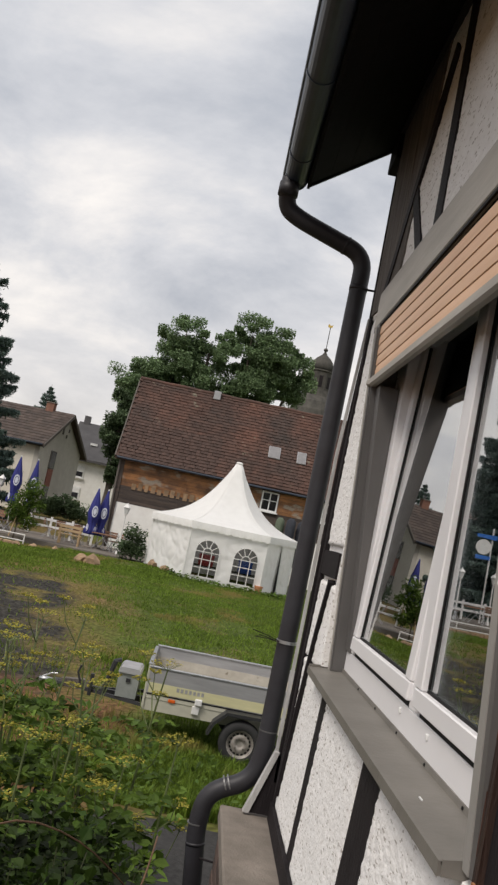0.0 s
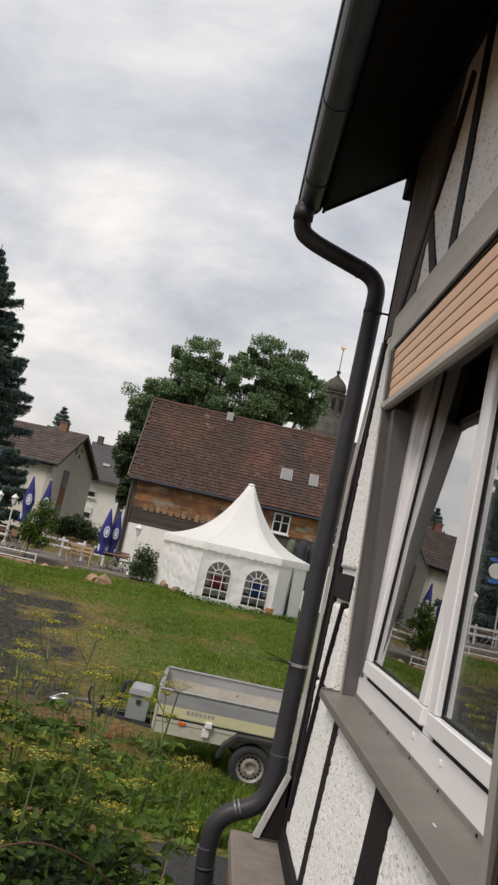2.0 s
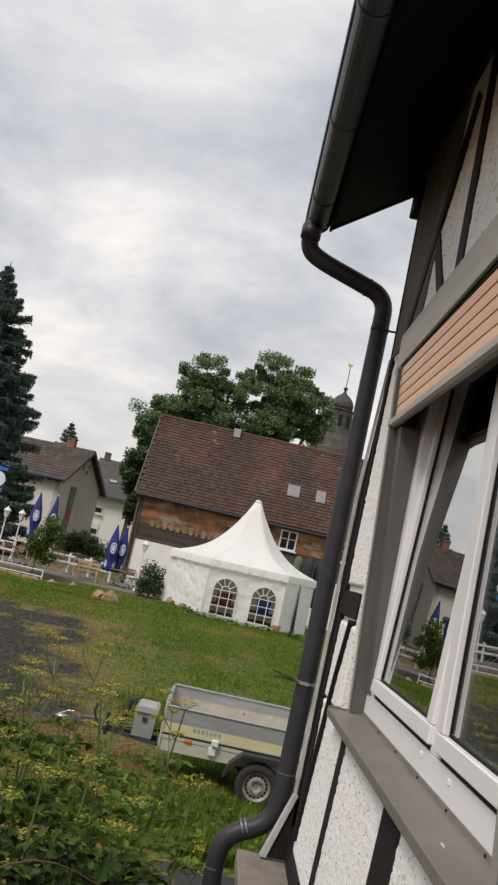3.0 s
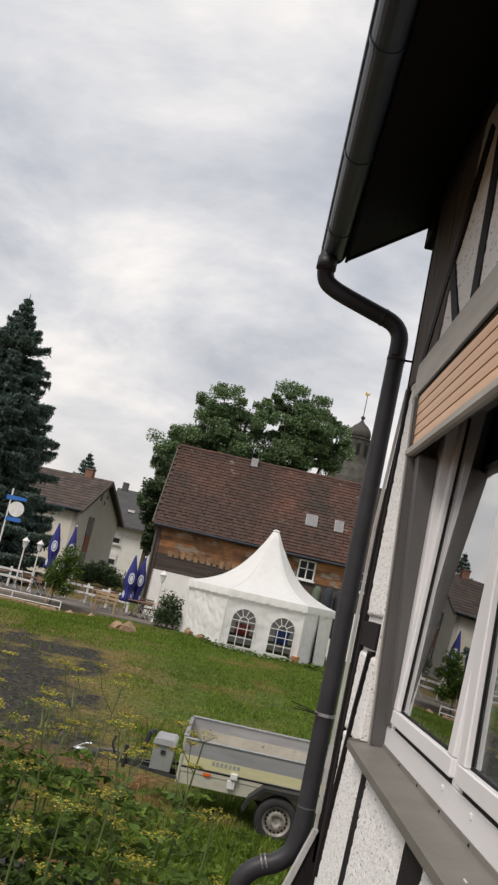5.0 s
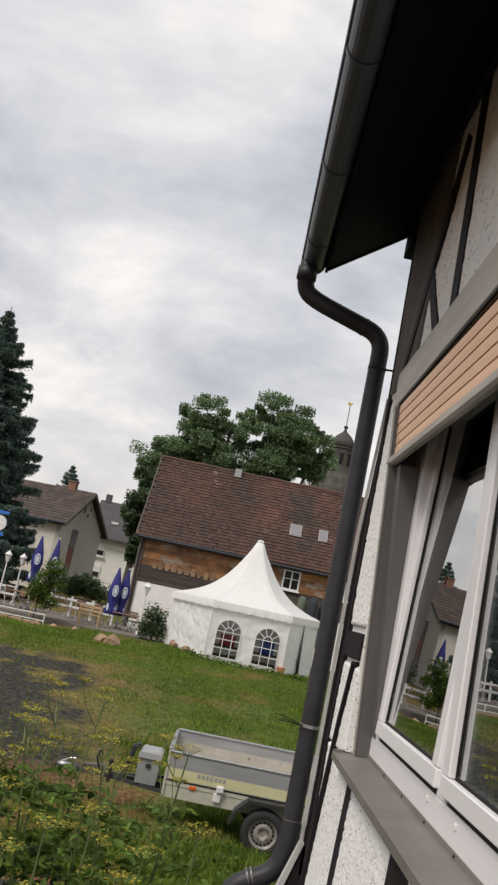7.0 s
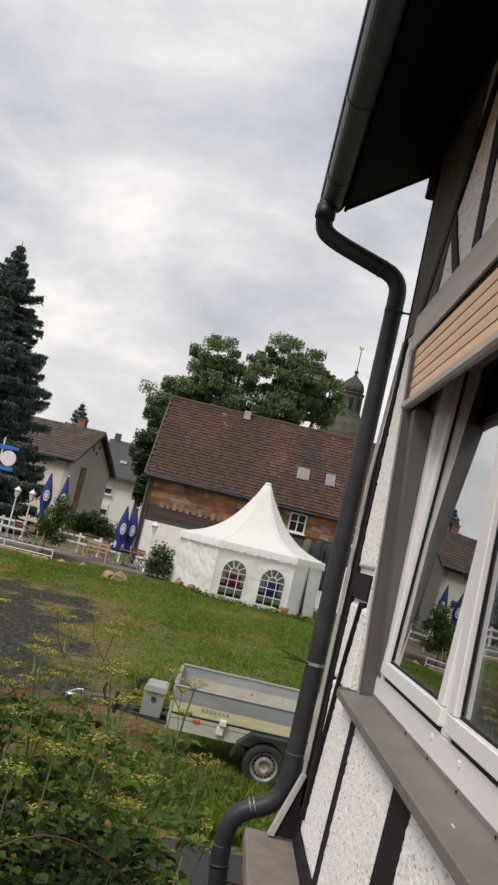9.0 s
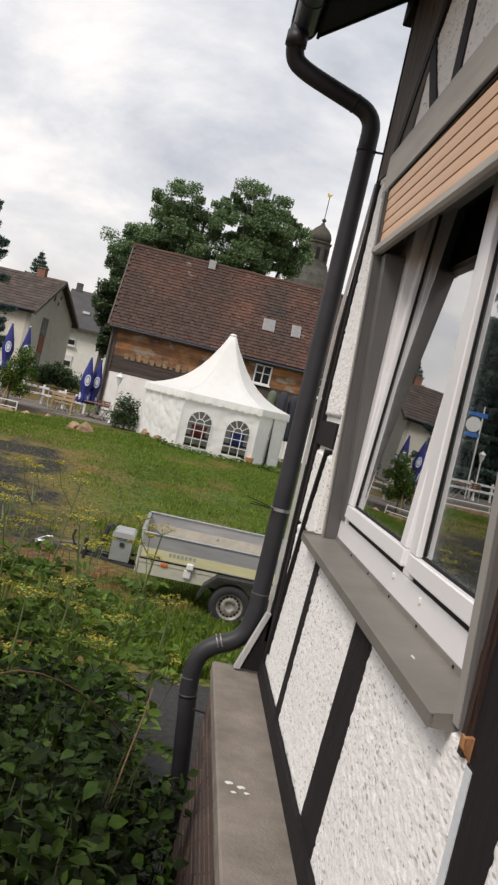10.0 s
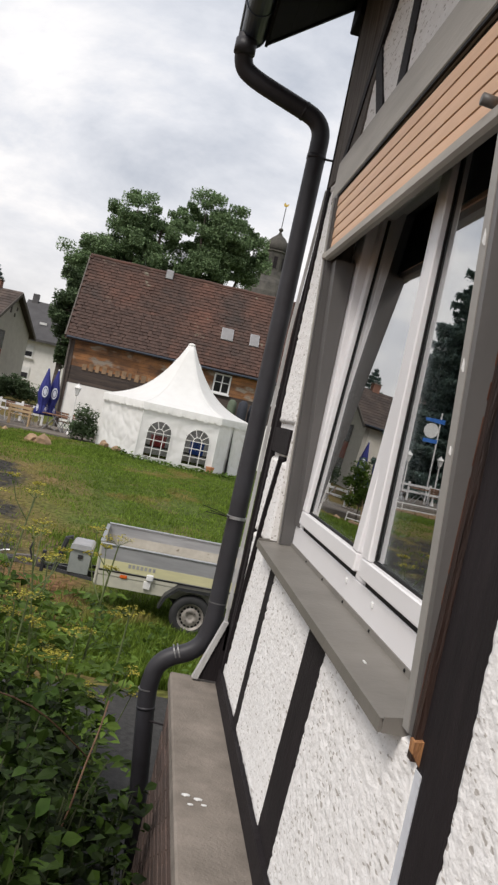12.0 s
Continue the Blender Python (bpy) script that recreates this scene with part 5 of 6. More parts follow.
for yy, sgn in ((TY0 - .10, -1), (TY1 + .10, 1)):
    bm = bmesh.new()
    prof = [(.165, -.07), (.20, -.085), (.262, -.085), (.282, -.062), (.285, 0), (.282, .062), (.262, .085), (.20, .085), (.165, .07)]
    n = 32
    rgs = [[bm.verts.new((hubx + r * math.cos(2 * math.pi * j / n), yy + o, .285 + r * math.sin(2 * math.pi * j / n))) for j in range(n)] for r, o in prof]
    for a, b in zip(rgs, rgs[1:] + rgs[:1]):
        for j in range(n):
            bm.faces.new((a[j], a[(j + 1) % n], b[(j + 1) % n], b[j]))
    w = part("wheel", bm, M["tyre"], tr, "black tyre on a dusty steel rim", smooth=True)
    bm = bmesh.new()
    prof = [(.178, -.078), (.168, -.074), (.158, -.05), (.14, -.035), (.105, -.06), (.06, -.062), (.05, -.045), (.03, -.045)]
    rgs = [[bm.verts.new((hubx + r * math.cos(2 * math.pi * j / n), yy - sgn * o, .285 + r * math.sin(2 * math.pi * j / n))) for j in range(n)] for r, o in prof]
    for a, b in zip(rgs, rgs[1:]):
        for j in range(n):
            bm.faces.new((a[j], a[(j + 1) % n], b[(j + 1) % n], b[j]))
    bm.faces.new(rgs[-1])
    rim = part("rim", bm, M["rim"], w, "dusty steel rim", smooth=True)
    if sgn < 0:
        # slots are not cut: black blocks paint their dark depth
        for k in range(16):
            a = 2 * math.pi * k / 16
            cx, cz = hubx + .132 * math.cos(a), .285 + .132 * math.sin(a)
            part("rim_slot", bx(-.011, .011, -.006, .004, -.016, .016, m=Matrix.Translation((cx, yy - .046, cz)) @ Matrix.Rotation(-a, 4, "Y")), M["seal_shade"], rim)
        for k in range(4):
            a = math.pi / 4 + math.pi / 2 * k
            part("wheel_nut", bx(-.010, .010, -.012, .006, -.010, .010, m=Matrix.Translation((hubx + .075 * math.cos(a), yy - .066, .285 + .075 * math.sin(a)))), M["timber_old"], rim)
    # angular black mudguard
    out = [(hubx - .46, .33), (hubx - .40, .50), (hubx - .24, .655), (hubx + .24, .665), (hubx + .40, .51), (hubx + .46, .34), (hubx + .43, .34), (hubx + .37, .49), (hubx + .225, .625), (hubx - .225, .615), (hubx - .37, .48), (hubx - .43, .33)]
    bm = bmesh.new()
    prism(bm, out, "y", yy - .115, yy + .115)
    part("mudguard", bm, M["blackplastic"], tr, "angular black plastic mudguard")
# drawbar with coupling, light box, jockey clamp
part("drawbar", tb([TR @ Vector((TX0 + .2, 12.35, .40)), TR @ Vector((-1.62, 12.35, .42))], .055, 4), M["blackplastic"], tr, "dark square drawbar")
part("drawbar_brace", tb([TR @ Vector((TX0, 11.95, .42)), TR @ Vector((-1.25, 12.33, .40))], .03, 4), M["blackplastic"], tr)
part("drawbar_brace", tb([TR @ Vector((TX0, 12.8, .42)), TR @ Vector((-1.25, 12.37, .40))], .03, 4), M["blackplastic"], tr)
part("bellows", tb([TR @ Vector((-1.56, 12.35, .41)), TR @ Vector((-1.69, 12.35, .42))], [.062, .05], 10), M["blackplastic"], tr)
coup = part("coupling", tb([TR @ Vector((-1.68, 12.35, .42)), TR @ Vector((-1.80, 12.35, .425)), TR @ Vector((-1.87, 12.35, .40))], [.028, .04, .045], 10), M["steel"], tr, "bright steel ball coupling", smooth=True)
part("coupling_lever", tb([TR @ Vector((-1.84, 12.35, .45)), TR @ Vector((-1.72, 12.33, .52)), TR @ Vector((-1.64, 12.33, .53))], .012, 6), M["steel"], coup)
part("overrun_housing", pr([(-1.60, .40), (-1.18, .38), (-1.18, .50), (-1.28, .525), (-1.58, .49)], "y", 12.29, 12.41), M["timber_old"], tr, "dull grey overrun housing")
part("handbrake_lever", tb([TR @ Vector((-1.30, 12.26, .47)), TR @ Vector((-1.36, 12.25, .62)), TR @ Vector((-1.33, 12.25, .72))], .016, 6), M["blackplastic"], tr)
tp("stand_post", -1.18, -1.13, 12.22, 12.27, .34, .64, mt=M["blackplastic"])
part("spare_bracket", tb([TR @ Vector((-.98, 12.2, .42)), TR @ Vector((-.88, 12.2, .88)), TR @ Vector((-.80, 12.2, .90))], .035, 6), M["blackplastic"], tr)
lb = part("tool_box", pr([(-.80, .45), (-.52, .45), (-.515, .775), (-.805, .775)], "y", 12.06, 12.58), M["paint_dash"], tr, "grey metal tool box on the drawbar")
part("lid", pr([(-.815, .777), (-.503, .777), (-.512, .83), (-.54, .852), (-.78, .852), (-.808, .83)], "y", 12.03, 12.61), mat("pale_metal_lid", (0.62, 0.63, 0.65), (0.50, 0.51, 0.53), rough=0.25, metal=0.4, scale=5), lb, "pale grey lid")
part("clasp", bx(-.69, -.63, 12.04, 12.058, .66, .71), M["blackplastic"], lb)


# ---------------------------------------------------------------- trees
def broadleaf(name, base, top, crown, seed, label, count, leaf=.30, trunk_r=.3, material="leaf_far"):
    """A tree: tapered trunk, limbs to each mass of the crown, and leaves in clumps. crown: (x, y, z, rx, ry, rz) masses."""
    rng = np.random.default_rng(seed)
    t = thing(name, base, label, "tree")
    b = Vector(base)
    bm = bmesh.new()
    axis = [b + Vector((.1 * math.sin(k), .1 * math.cos(2 * k), (top - b.z) * k / 6)) for k in range(7)]
    tube(bm, axis, [trunk_r * (1 - k / 7.5) for k in range(7)], 8)
    part("trunk", bm, M["bark"], t)
    cen = []
    for (x, y, z, rx, ry, rz) in crown:
        c = Vector((x, y, z))
        s = axis[2] if c.z > axis[2].z else axis[1]
        mid_ = s.lerp(c, .5) + Vector((0, 0, -.1 * (c - s).length))
        part("limb", tb([s, mid_, c, c + Vector((0, 0, rz * .6))], [trunk_r * .45, trunk_r * .32, trunk_r * .2, trunk_r * .05], 6), M["bark"], t)
        clumps = max(14, int(rx * ry * rz ** .5 * 7.5))
        for _ in range(clumps):
            d = rng.normal(size=3)
            d /= np.linalg.norm(d)
            q = np.array((x, y, z)) + d * np.array((rx, ry, rz)) * rng.uniform(.5, 1.17)
            cen.append((q, rng.uniform(.6, 1.25)))
    per = max(4, int(count / len(cen)))
    pts = np.concatenate([c + np.clip(rng.normal(size=(per, 3)), -1.5, 1.5) * np.array((1, 1, .7)) * (leaf * 2.2 + .06 * min(trunk_r * 4, 1.6)) * s for c, s in cen])
    v, f = leaves(rng, pts, leaf, .35)
    ob = soup("crown", v, f, M[material], t)
    ob.matrix_basis = root_inverse(t)
    return t


broadleaf("broadleaf_tree", (-3.6, 66, 1.0), 15, [(-4.9, 66, 15.5, 1.9, 2.2, 2.7), (-4.2, 66, 12.8, 2.8, 2.6, 2.6), (-7.5, 66, 12.2, 1.9, 2.0, 1.8), (-2.85, 65.5, 15.0, 1.45, 1.6, 2.3), (-6.7, 66, 13.5, 1.4, 1.8, 1.3), (-6.2, 65, 10.2, 2.6, 2.2, 2.0), (-3.0, 66, 10.0, 2.0, 2.0, 2.4)], 11,
          "tall dark green deciduous tree behind the barn", 105000, .115, .45)
broadleaf("broadleaf_tree", (1.4, 67, 1.2), 15, [(.1, 67, 16.5, 2.05, 2.2, 2.7), (2.5, 67, 16.0, 2.1, 2.2, 2.5), (3.8, 67, 14.9, 1.5, 2.0, 1.5), (.5, 66, 13.2, 1.7, 2.2, 2.2), (.6, 66.5, 11.4, 1.3, 2.0, 1.7), (2.6, 67, 14.5, 1.2, 1.8, .9), (-.4, 67, 10.0, 1.4, 1.8, 1.8)], 12,
          "tall rounded dark green deciduous tree behind the barn", 105000, .115, .45)
broadleaf("broadleaf_tree", (-7.5, 60, 1.2), 9, [(-7.5, 60, 9.2, 1.1, 1.4, 1.6), (-7.7, 60, 7.5, .95, 1.2, 1.4), (-6.9, 60, 6.2, 1.0, 1.3, 1.5), (-6.9, 60, 4.8, .55, .8, .8), (-6.4, 60, 8.6, 1.1, 1.4, 1.8)], 13,
          "dark green deciduous tree beside the barn", 40000, .125, .28, "leaf_dark")
broadleaf("round_shrub", (-3.05, 36.7, .66), 1.5, [(-3.05, 36.7, 1.60, .36, .36, .50), (-2.8, 36.7, 1.25, .30, .35, .40), (-3.25, 36.7, 1.15, .28, .3, .38)], 14, "dense dark green shrub by the lamp post", 3600, .07, .05, "leaf_dark")
broadleaf("round_shrub", (-9.2, 56, 1.3), 2.0, [(-9.4, 56, 2.0, .7, .7, .6), (-8.6, 56, 1.7, .6, .7, .45), (-10.0, 56, 1.9, .5, .7, .5)], 15, "dark green garden shrub in front of the house", 4200, .12, .08, "leaf_dark")
broadleaf("sapling", (-7.98, 36.6, .5), 2.6, [(-7.6, 36.6, 2.75, .30, .3, .38), (-7.8, 36.6, 2.2, .42, .4, .40), (-7.35, 36.6, 2.1, .35, .35, .35), (-8.05, 36.6, 1.75, .30, .3, .35), (-7.5, 36.6, 1.55, .38, .35, .35)], 16,
          "young green sapling tied to a stake by the railing", 3400, .075, .04, "leaf_young")


def spruce(name, base, height, radius, seed, label, tiers, density, size=.11):
    """A spruce: straight trunk, whorls of hanging boughs, needles along each bough."""
    rng = np.random.default_rng(seed)
    t = thing(name, base, label, "tree")
    b = Vector(base)
    part("trunk", tb([b, b + Vector((0, 0, height * .6)), b + Vector((0, 0, height))], [radius * .07, radius * .035, .02], 8), M["bark"], t)
    bm = bmesh.new()
    pts, sizes = [], []
    for k in range(tiers):
        h = .05 + .94 * (k + .5) / tiers
        r = radius * min((1 - h) ** .62, 1.75 * (1 - h)) * rng.uniform(.82, 1.12) + .06
        nb = max(5, int(5 + 11 * (1 - h)))
        for i in range(nb):
            a = 2 * math.pi * (i + rng.uniform(-.3, .3)) / nb + k
            rr = r * rng.uniform(.78, 1.08)
            s = b + Vector((0, 0, height * h))
            line_ = [s + Vector((math.cos(a) * rr * u, math.sin(a) * rr * u, rr * (-.30 * u + .16 * u ** 3 + (.25 * u if h > .8 else 0)))) for u in (0, .35, .7, 1.0)]
            tube(bm, line_, [.05 * (1 - h) + .015, .035 * (1 - h) + .01, .012, .005], 4, False)
            m_ = int(density * rr) + 6
            u = rng.uniform(.12, 1.0, m_) ** .8
            p0 = np.array([s.x, s.y, s.z]) + np.stack([np.cos(a) * rr * u, np.sin(a) * rr * u, rr * (-.30 * u + .16 * u ** 3 + (.25 * u if h > .8 else 0))], 1)
            w = (.32 * rr * (1 - .62 * u) + .06)[:, None]
            side = rng.uniform(-1, 1, (m_, 1)) * np.array([[-math.sin(a), math.cos(a), 0]]) * w
            hang = -np.abs(rng.normal(size=(m_, 1))) * np.array([[0, 0, .16]])
            pts.append(p0 + side + hang)
            sizes.append(np.full(m_, size * (1.3 - .4 * h)))
    part("boughs", bm, M["bark"], t)["kind"] = "stuff"
    v, f = leaves(rng, np.concatenate(pts), np.concatenate(sizes), .55, 3.6)
    ob = soup("needles", v, f, M["needle"], t)
    ob.matrix_basis = root_inverse(t)
    return t


spruce("spruce", (-15.9, 48, 1.0), 15.7, 5.3, 21, "tall dark green spruce with drooping boughs", 33, 330, .075)
spruce("spruce", (-22.1, 104, 1.5), 13.5, 4.4, 22, "dark green spruce far behind the roofs", 26, 55, .13)

# ---------------------------------------------------------------- houses behind the terrace
A, B = Vector((-11.95, 57.0, 0)), Vector((-10.55, 64.8, 0))
e = (B - A).normalized()
f_ = Vector((-e.y, e.x, 0))
W_, L_ = (B - A).length, 11.0
HZ, HR, HG = 5.72, 8.10, 1.0
hm = Matrix(((e.x, f_.x, 0, A.x), (e.y, f_.y, 0, A.y), (0, 0, 1, 0), (0, 0, 0, 1)))
house = thing("house", (-16, 62, HG), "grey rendered house with brown tiled gable roof", "house")


def hp(name, bm, mt, parent=None, label=""):
    bm.transform(hm)
    return part(name, bm, mt, parent or house, label)


hp("wall", pr([(0, HG), (W_, HG), (W_, HZ), (W_ / 2, HR - .12), (0, HZ)], "y", 0, .3), M["house_grey"], label="grey rendered gable wall")
hp("wall", bx(0, .3, .302, L_, HG, HZ), M["house_cream"], label="cream rendered side wall")
hp("wall", bx(W_ - .3, W_, .302, L_, HG, HZ), M["house_cream"])
hp("wall", bx(.302, W_ - .302, L_ - .3, L_, HG, HZ), M["house_cream"])
rs = (HR - HZ) / (W_ / 2)
for sgn in (0, 1):
    o = [(-.45, HZ - .45 * rs), (W_ / 2, HR), (W_ / 2, HR + .16), (-.45, HZ - .45 * rs + .16)]
    if sgn:
        o = [(W_ - a, z) for a, z in o]
    hp("roof", pr(o, "y", -.35, L_ + .3), M["rooffar"], label="brown tiled roof slope")
    # courses of tiles
    bm = bmesh.new()
    for k in range(13):
        u0, u1 = -.45 + (W_ / 2 + .45) * k / 13, -.45 + (W_ / 2 + .45) * (k + 1.08) / 13
        for j in range(36):
            y0 = -.35 + (L_ + .65) * j / 36
            z0, z1 = HZ + u0 * rs + .23, HZ + u1 * rs + .185
            vs = [(u0, y0, z0), (u0, y0 + .30, z0 + .01), (min(u1, W_ / 2), y0 + .30, z1 + .01), (min(u1, W_ / 2), y0, z1)]
            vs = [bm.verts.new((W_ - a if sgn else a, b_, c_)) for a, b_, c_ in vs] + [bm.verts.new((W_ - u0 if sgn else u0, b_, z0 - .05)) for b_ in (y0, y0 + .30)]
            bm.faces.new(vs[:4])
            bm.faces.new((vs[0], vs[1], vs[5], vs[4]))
    ob = hp("tile_cover", bm, M["rooffar"])
    ob["kind"] = "stuff"
    hp("barge_board", pr([(a, z) for a, z in [(o[0][0], o[0][1] - .08), (o[1][0], o[1][1] - .08), (o[1][0], o[1][1] + .18), (o[0][0], o[0][1] + .18)]], "y", -.42, -.352), M["timber_old"])
hp("gutter", tb([(-.5, -.3, HZ - .12), (-.5, L_, HZ - .12)], .07, 6), M["gutter"])
s0, s1 = 2.15, 3.05
w_ob = hp("window", bx(s0 - .06, s1 + .06, -.05, .0, 4.20, 5.45), M["timber_old"], label="tall window with brown frame and red panel below")
hp("pane", bx(s0, s1, -.06, -.052, 4.27, 5.38), M["tentglass"], w_ob)
hp("panel", bx(s0, s1, -.06, -.002, 3.02, 4.19), M["redpanel"], w_ob, "dull red panel")
hp("pane", bx(s0, s1, -.05, -.002, 1.7, 3.0), M["tentglass"], w_ob)
for u, z in ((3.35, 6.75), (4.15, 6.55), (4.45, 7.0)):
    hp("vent", bx(u, u + .16, -.06, 0, z, z + (.75 if u < 3.5 else .25)), M["timber_old"])
ch = hp("chimney", bx(W_ / 2 - .26, W_ / 2 + .26, 1.2, 1.75, HR - .3, HR + .68), mat("red_brick_chimney", (0.26, 0.13, 0.09), rough=0.9, scale=6))
hp("cap", bx(W_ / 2 - .31, W_ / 2 + .31, 1.15, 1.80, HR + .68, HR + .75), M["concrete"], ch)

house2 = thing("house", (-9, 78, 1.2), "white rendered house with dark roof behind the trees", "house")
part("wall", bx(-12.6, -2.5, 74.2, 82, 1.2, 5.85), M["whitewash"], house2)
part("roof", pr([(73.6, 5.7), (78, 9.1), (82.6, 5.7), (82.6, 5.9), (78, 9.32), (73.6, 5.9)], "x", -13.4, -2.0), M["roofslate"], house2, "dark grey tiled roof")
part("gable", pr([(74.2, 5.85), (82, 5.85), (78, 8.95)], "x", -12.6, -12.3), M["house_cream"], house2)
for z in (4.55, 2.75):
    w_ob = part("window", bx(-12.35, -11.45, 74.12, 74.2, z - .25, z + .75), M["white"], house2, "window with grey roller blind")
    part("pane", bx(-12.27, -11.53, 74.10, 74.118, z - .15, z + .25), M["tentglass"], w_ob)
    part("sill", bx(-12.45, -11.35, 74.0, 74.118, z - .33, z - .26), M["white"], w_ob)
part("roof_window", bx(-11.6, -11.0, 75.2, 75.35, 7.25, 7.45), M["white"], house2)
part("chimney", bx(-13.0, -12.5, 77.7, 78.3, 9.0, 9.9), M["roofslate"], house2)

# church tower
tw = thing("church_tower", (8.45, 95.7, 1.5), "slate church tower with onion dome behind the barn", "church tower")
TWC = (8.55, 95.7, 0)
part("shaft", lt([(2.6, .9), (2.6, 15.6)], TWC, 8, .39), M["house_cream"], tw)
part("lower_dome", lt([(2.85, 15.5), (2.85, 16.2), (2.7, 17.2), (2.3, 18.2), (1.7, 18.9), (1.55, 19.3), (1.46, 19.6)], TWC, 16, .2), M["slate"], tw, "broad grey slate dome", smooth=False)
part("lantern", lt([(1.42, 19.5), (1.38, 21.7)], TWC, 8, .39), M["slate"], tw)
for k in range(8):
    a = .39 + math.pi / 8 + 2 * math.pi * k / 8
    part("louvre", bx(-.03, .03, -.2, .2, 19.9, 21.2, m=Matrix.Translation((TWC[0] + 1.30 * math.cos(a), TWC[1] + 1.30 * math.sin(a), 0)) @ Matrix.Rotation(a, 4, "Z")), M["timber"], tw)
part("cornice", lt([(1.3, 21.65), (1.52, 21.75), (1.52, 21.9), (1.25, 21.95)], TWC, 8, .39), M["slate"], tw)
part("onion_dome", lt([(1.15, 21.9), (1.27, 22.2), (1.28, 22.5), (1.14, 22.95), (.78, 23.4), (.34, 23.75), (.16, 24.0), (.10, 24.25)], TWC, 16), M["slate"], tw, "small slate onion dome", smooth=True)
part("knob", lt([(.05, 24.15), (.22, 24.25), (.26, 24.38), (.18, 24.52), (.05, 24.58)], TWC, 10), M["slate"], tw, smooth=True)
part("rod", tb([(8.55, 95.7, 24.5), (8.55, 95.7, 27.1)], .045, 5), M["timber"], tw)
part("weathercock", pr([(8.3, 27.0), (8.5, 26.95), (8.75, 27.05), (8.85, 27.35), (8.68, 27.25), (8.5, 27.22), (8.38, 27.4), (8.25, 27.25)], "y", 95.66, 95.74), M["gold"], tw, "gilded weathercock")

# ---------------------------------------------------------------- beer garden
TZ = .75


def umbrella(x, y, zt, zb, wid, lean, label, stand=TZ):
    """A closed parasol: pole, folded cloth with ribs, strap, white print shapes, foot."""
    u = thing("parasol", (x, y, stand), label, "parasol", "closed parasols")
    m = Matrix.Translation((x, y, stand)) @ Matrix.Rotation(radians(lean), 4, "Y") @ Matrix.Translation((-x, -y, -stand))
    bm = tb([(x, y, stand), (x, y, zt)], .028, 8)
    bm.transform(m)
    part("pole", bm, M["whitemetal"], u, "white pole")
    bm = bmesh.new()
    h = zt - zb
    rings = []
    for t, r in ((0, .95), (.04, 1.05), (.12, .92), (.22, .62), (.28, .70), (.45, 1.0), (.62, .82), (.8, .5), (.95, .2), (1, .12)):
        ring = []
        for j in range(32):
            a = 2 * math.pi * j / 32
            q = wid * r * (1 + .22 * math.cos(8 * a + 1.5 * t) * (1 - .7 * t))
            ring.append(bm.verts.new((x + q * math.cos(a), y + q * math.sin(a), zb + h * t)))
        rings.append(ring)
    for a, b in zip(rings, rings[1:]):
        for j in range(32):
            bm.faces.new((a[j], a[(j + 1) % 32], b[(j + 1) % 32], b[j]))
    bm.faces.new(rings[0][::-1])
    bm.faces.new(rings[-1])
    bm.transform(m)
    cl = part("canopy", bm, M["blue"], u, "folded royal blue cloth", smooth=True)
    bm = lt([(wid * .66, zb + h * .225), (wid * .70, zb + h * .24), (wid * .66, zb + h * .26)], (x, y, 0), 16)
    bm.transform(m)
    part("strap", bm, M["blue"], cl)
    for az, zz, s in ((-1.35, .50, .19), (-2.2, .14, .12), (-.7, .12, .10)):
        r = wid * (1.16 if zz > .3 else 1.05)
        bm = bmesh.new()
        for rr in (1.0,):
            ring = [(s * rr * .62 * math.cos(2 * math.pi * k / 18), s * rr * 1.35 * math.sin(2 * math.pi * k / 18)) for k in range(18)]
            ring2 = [(a * .72, b * .72) for a, b in ring]
            v1 = [bm.verts.new((x + r * math.cos(az + a / wid), y + r * math.sin(az + a / wid), zb + h * zz + b)) for a, b in ring]
            v2 = [bm.verts.new((x + r * math.cos(az + a / wid), y + r * math.sin(az + a / wid), zb + h * zz + b)) for a, b in ring2]
            for k in range(18):
                bm.faces.new((v1[k], v1[(k + 1) % 18], v2[(k + 1) % 18], v2[k]))
            ring3 = [bm.verts.new((x + r * math.cos(az + a * .55 / wid), y + r * math.sin(az + a * .55 / wid), zb + h * zz + b * .58)) for a, b in ring]
            bm.faces.new(ring3)
        bm.transform(m)
        part("print", bm, M["logo"], cl, "white oval print")
    part("foot", lt([(.28, 0), (.28, .05), (.06, .08), (.05, .28), (.04, .28)], (x, y, stand), 12), M["concrete"], u)
    part("finial", lt([(.03, 0), (.045, .03), (.02, .07)], m @ Vector((x, y, zt)), 8), M["white"], u)
    return u


umbrella(-9.03, 39.9, 4.08, 1.95, .25, -1, "closed royal blue parasol with white prints on the terrace")
umbrella(-8.40, 40.4, 4.10, 1.95, .22, 0, "closed royal blue parasol behind the sapling")
umbrella(-5.18, 39.1, 3.40, 1.33, .26, -.5, "closed royal blue parasol with white prints beside the bench")
umbrella(-4.86, 39.5, 3.39, 1.33, .24, 1, "closed royal blue parasol beside the lamp post")


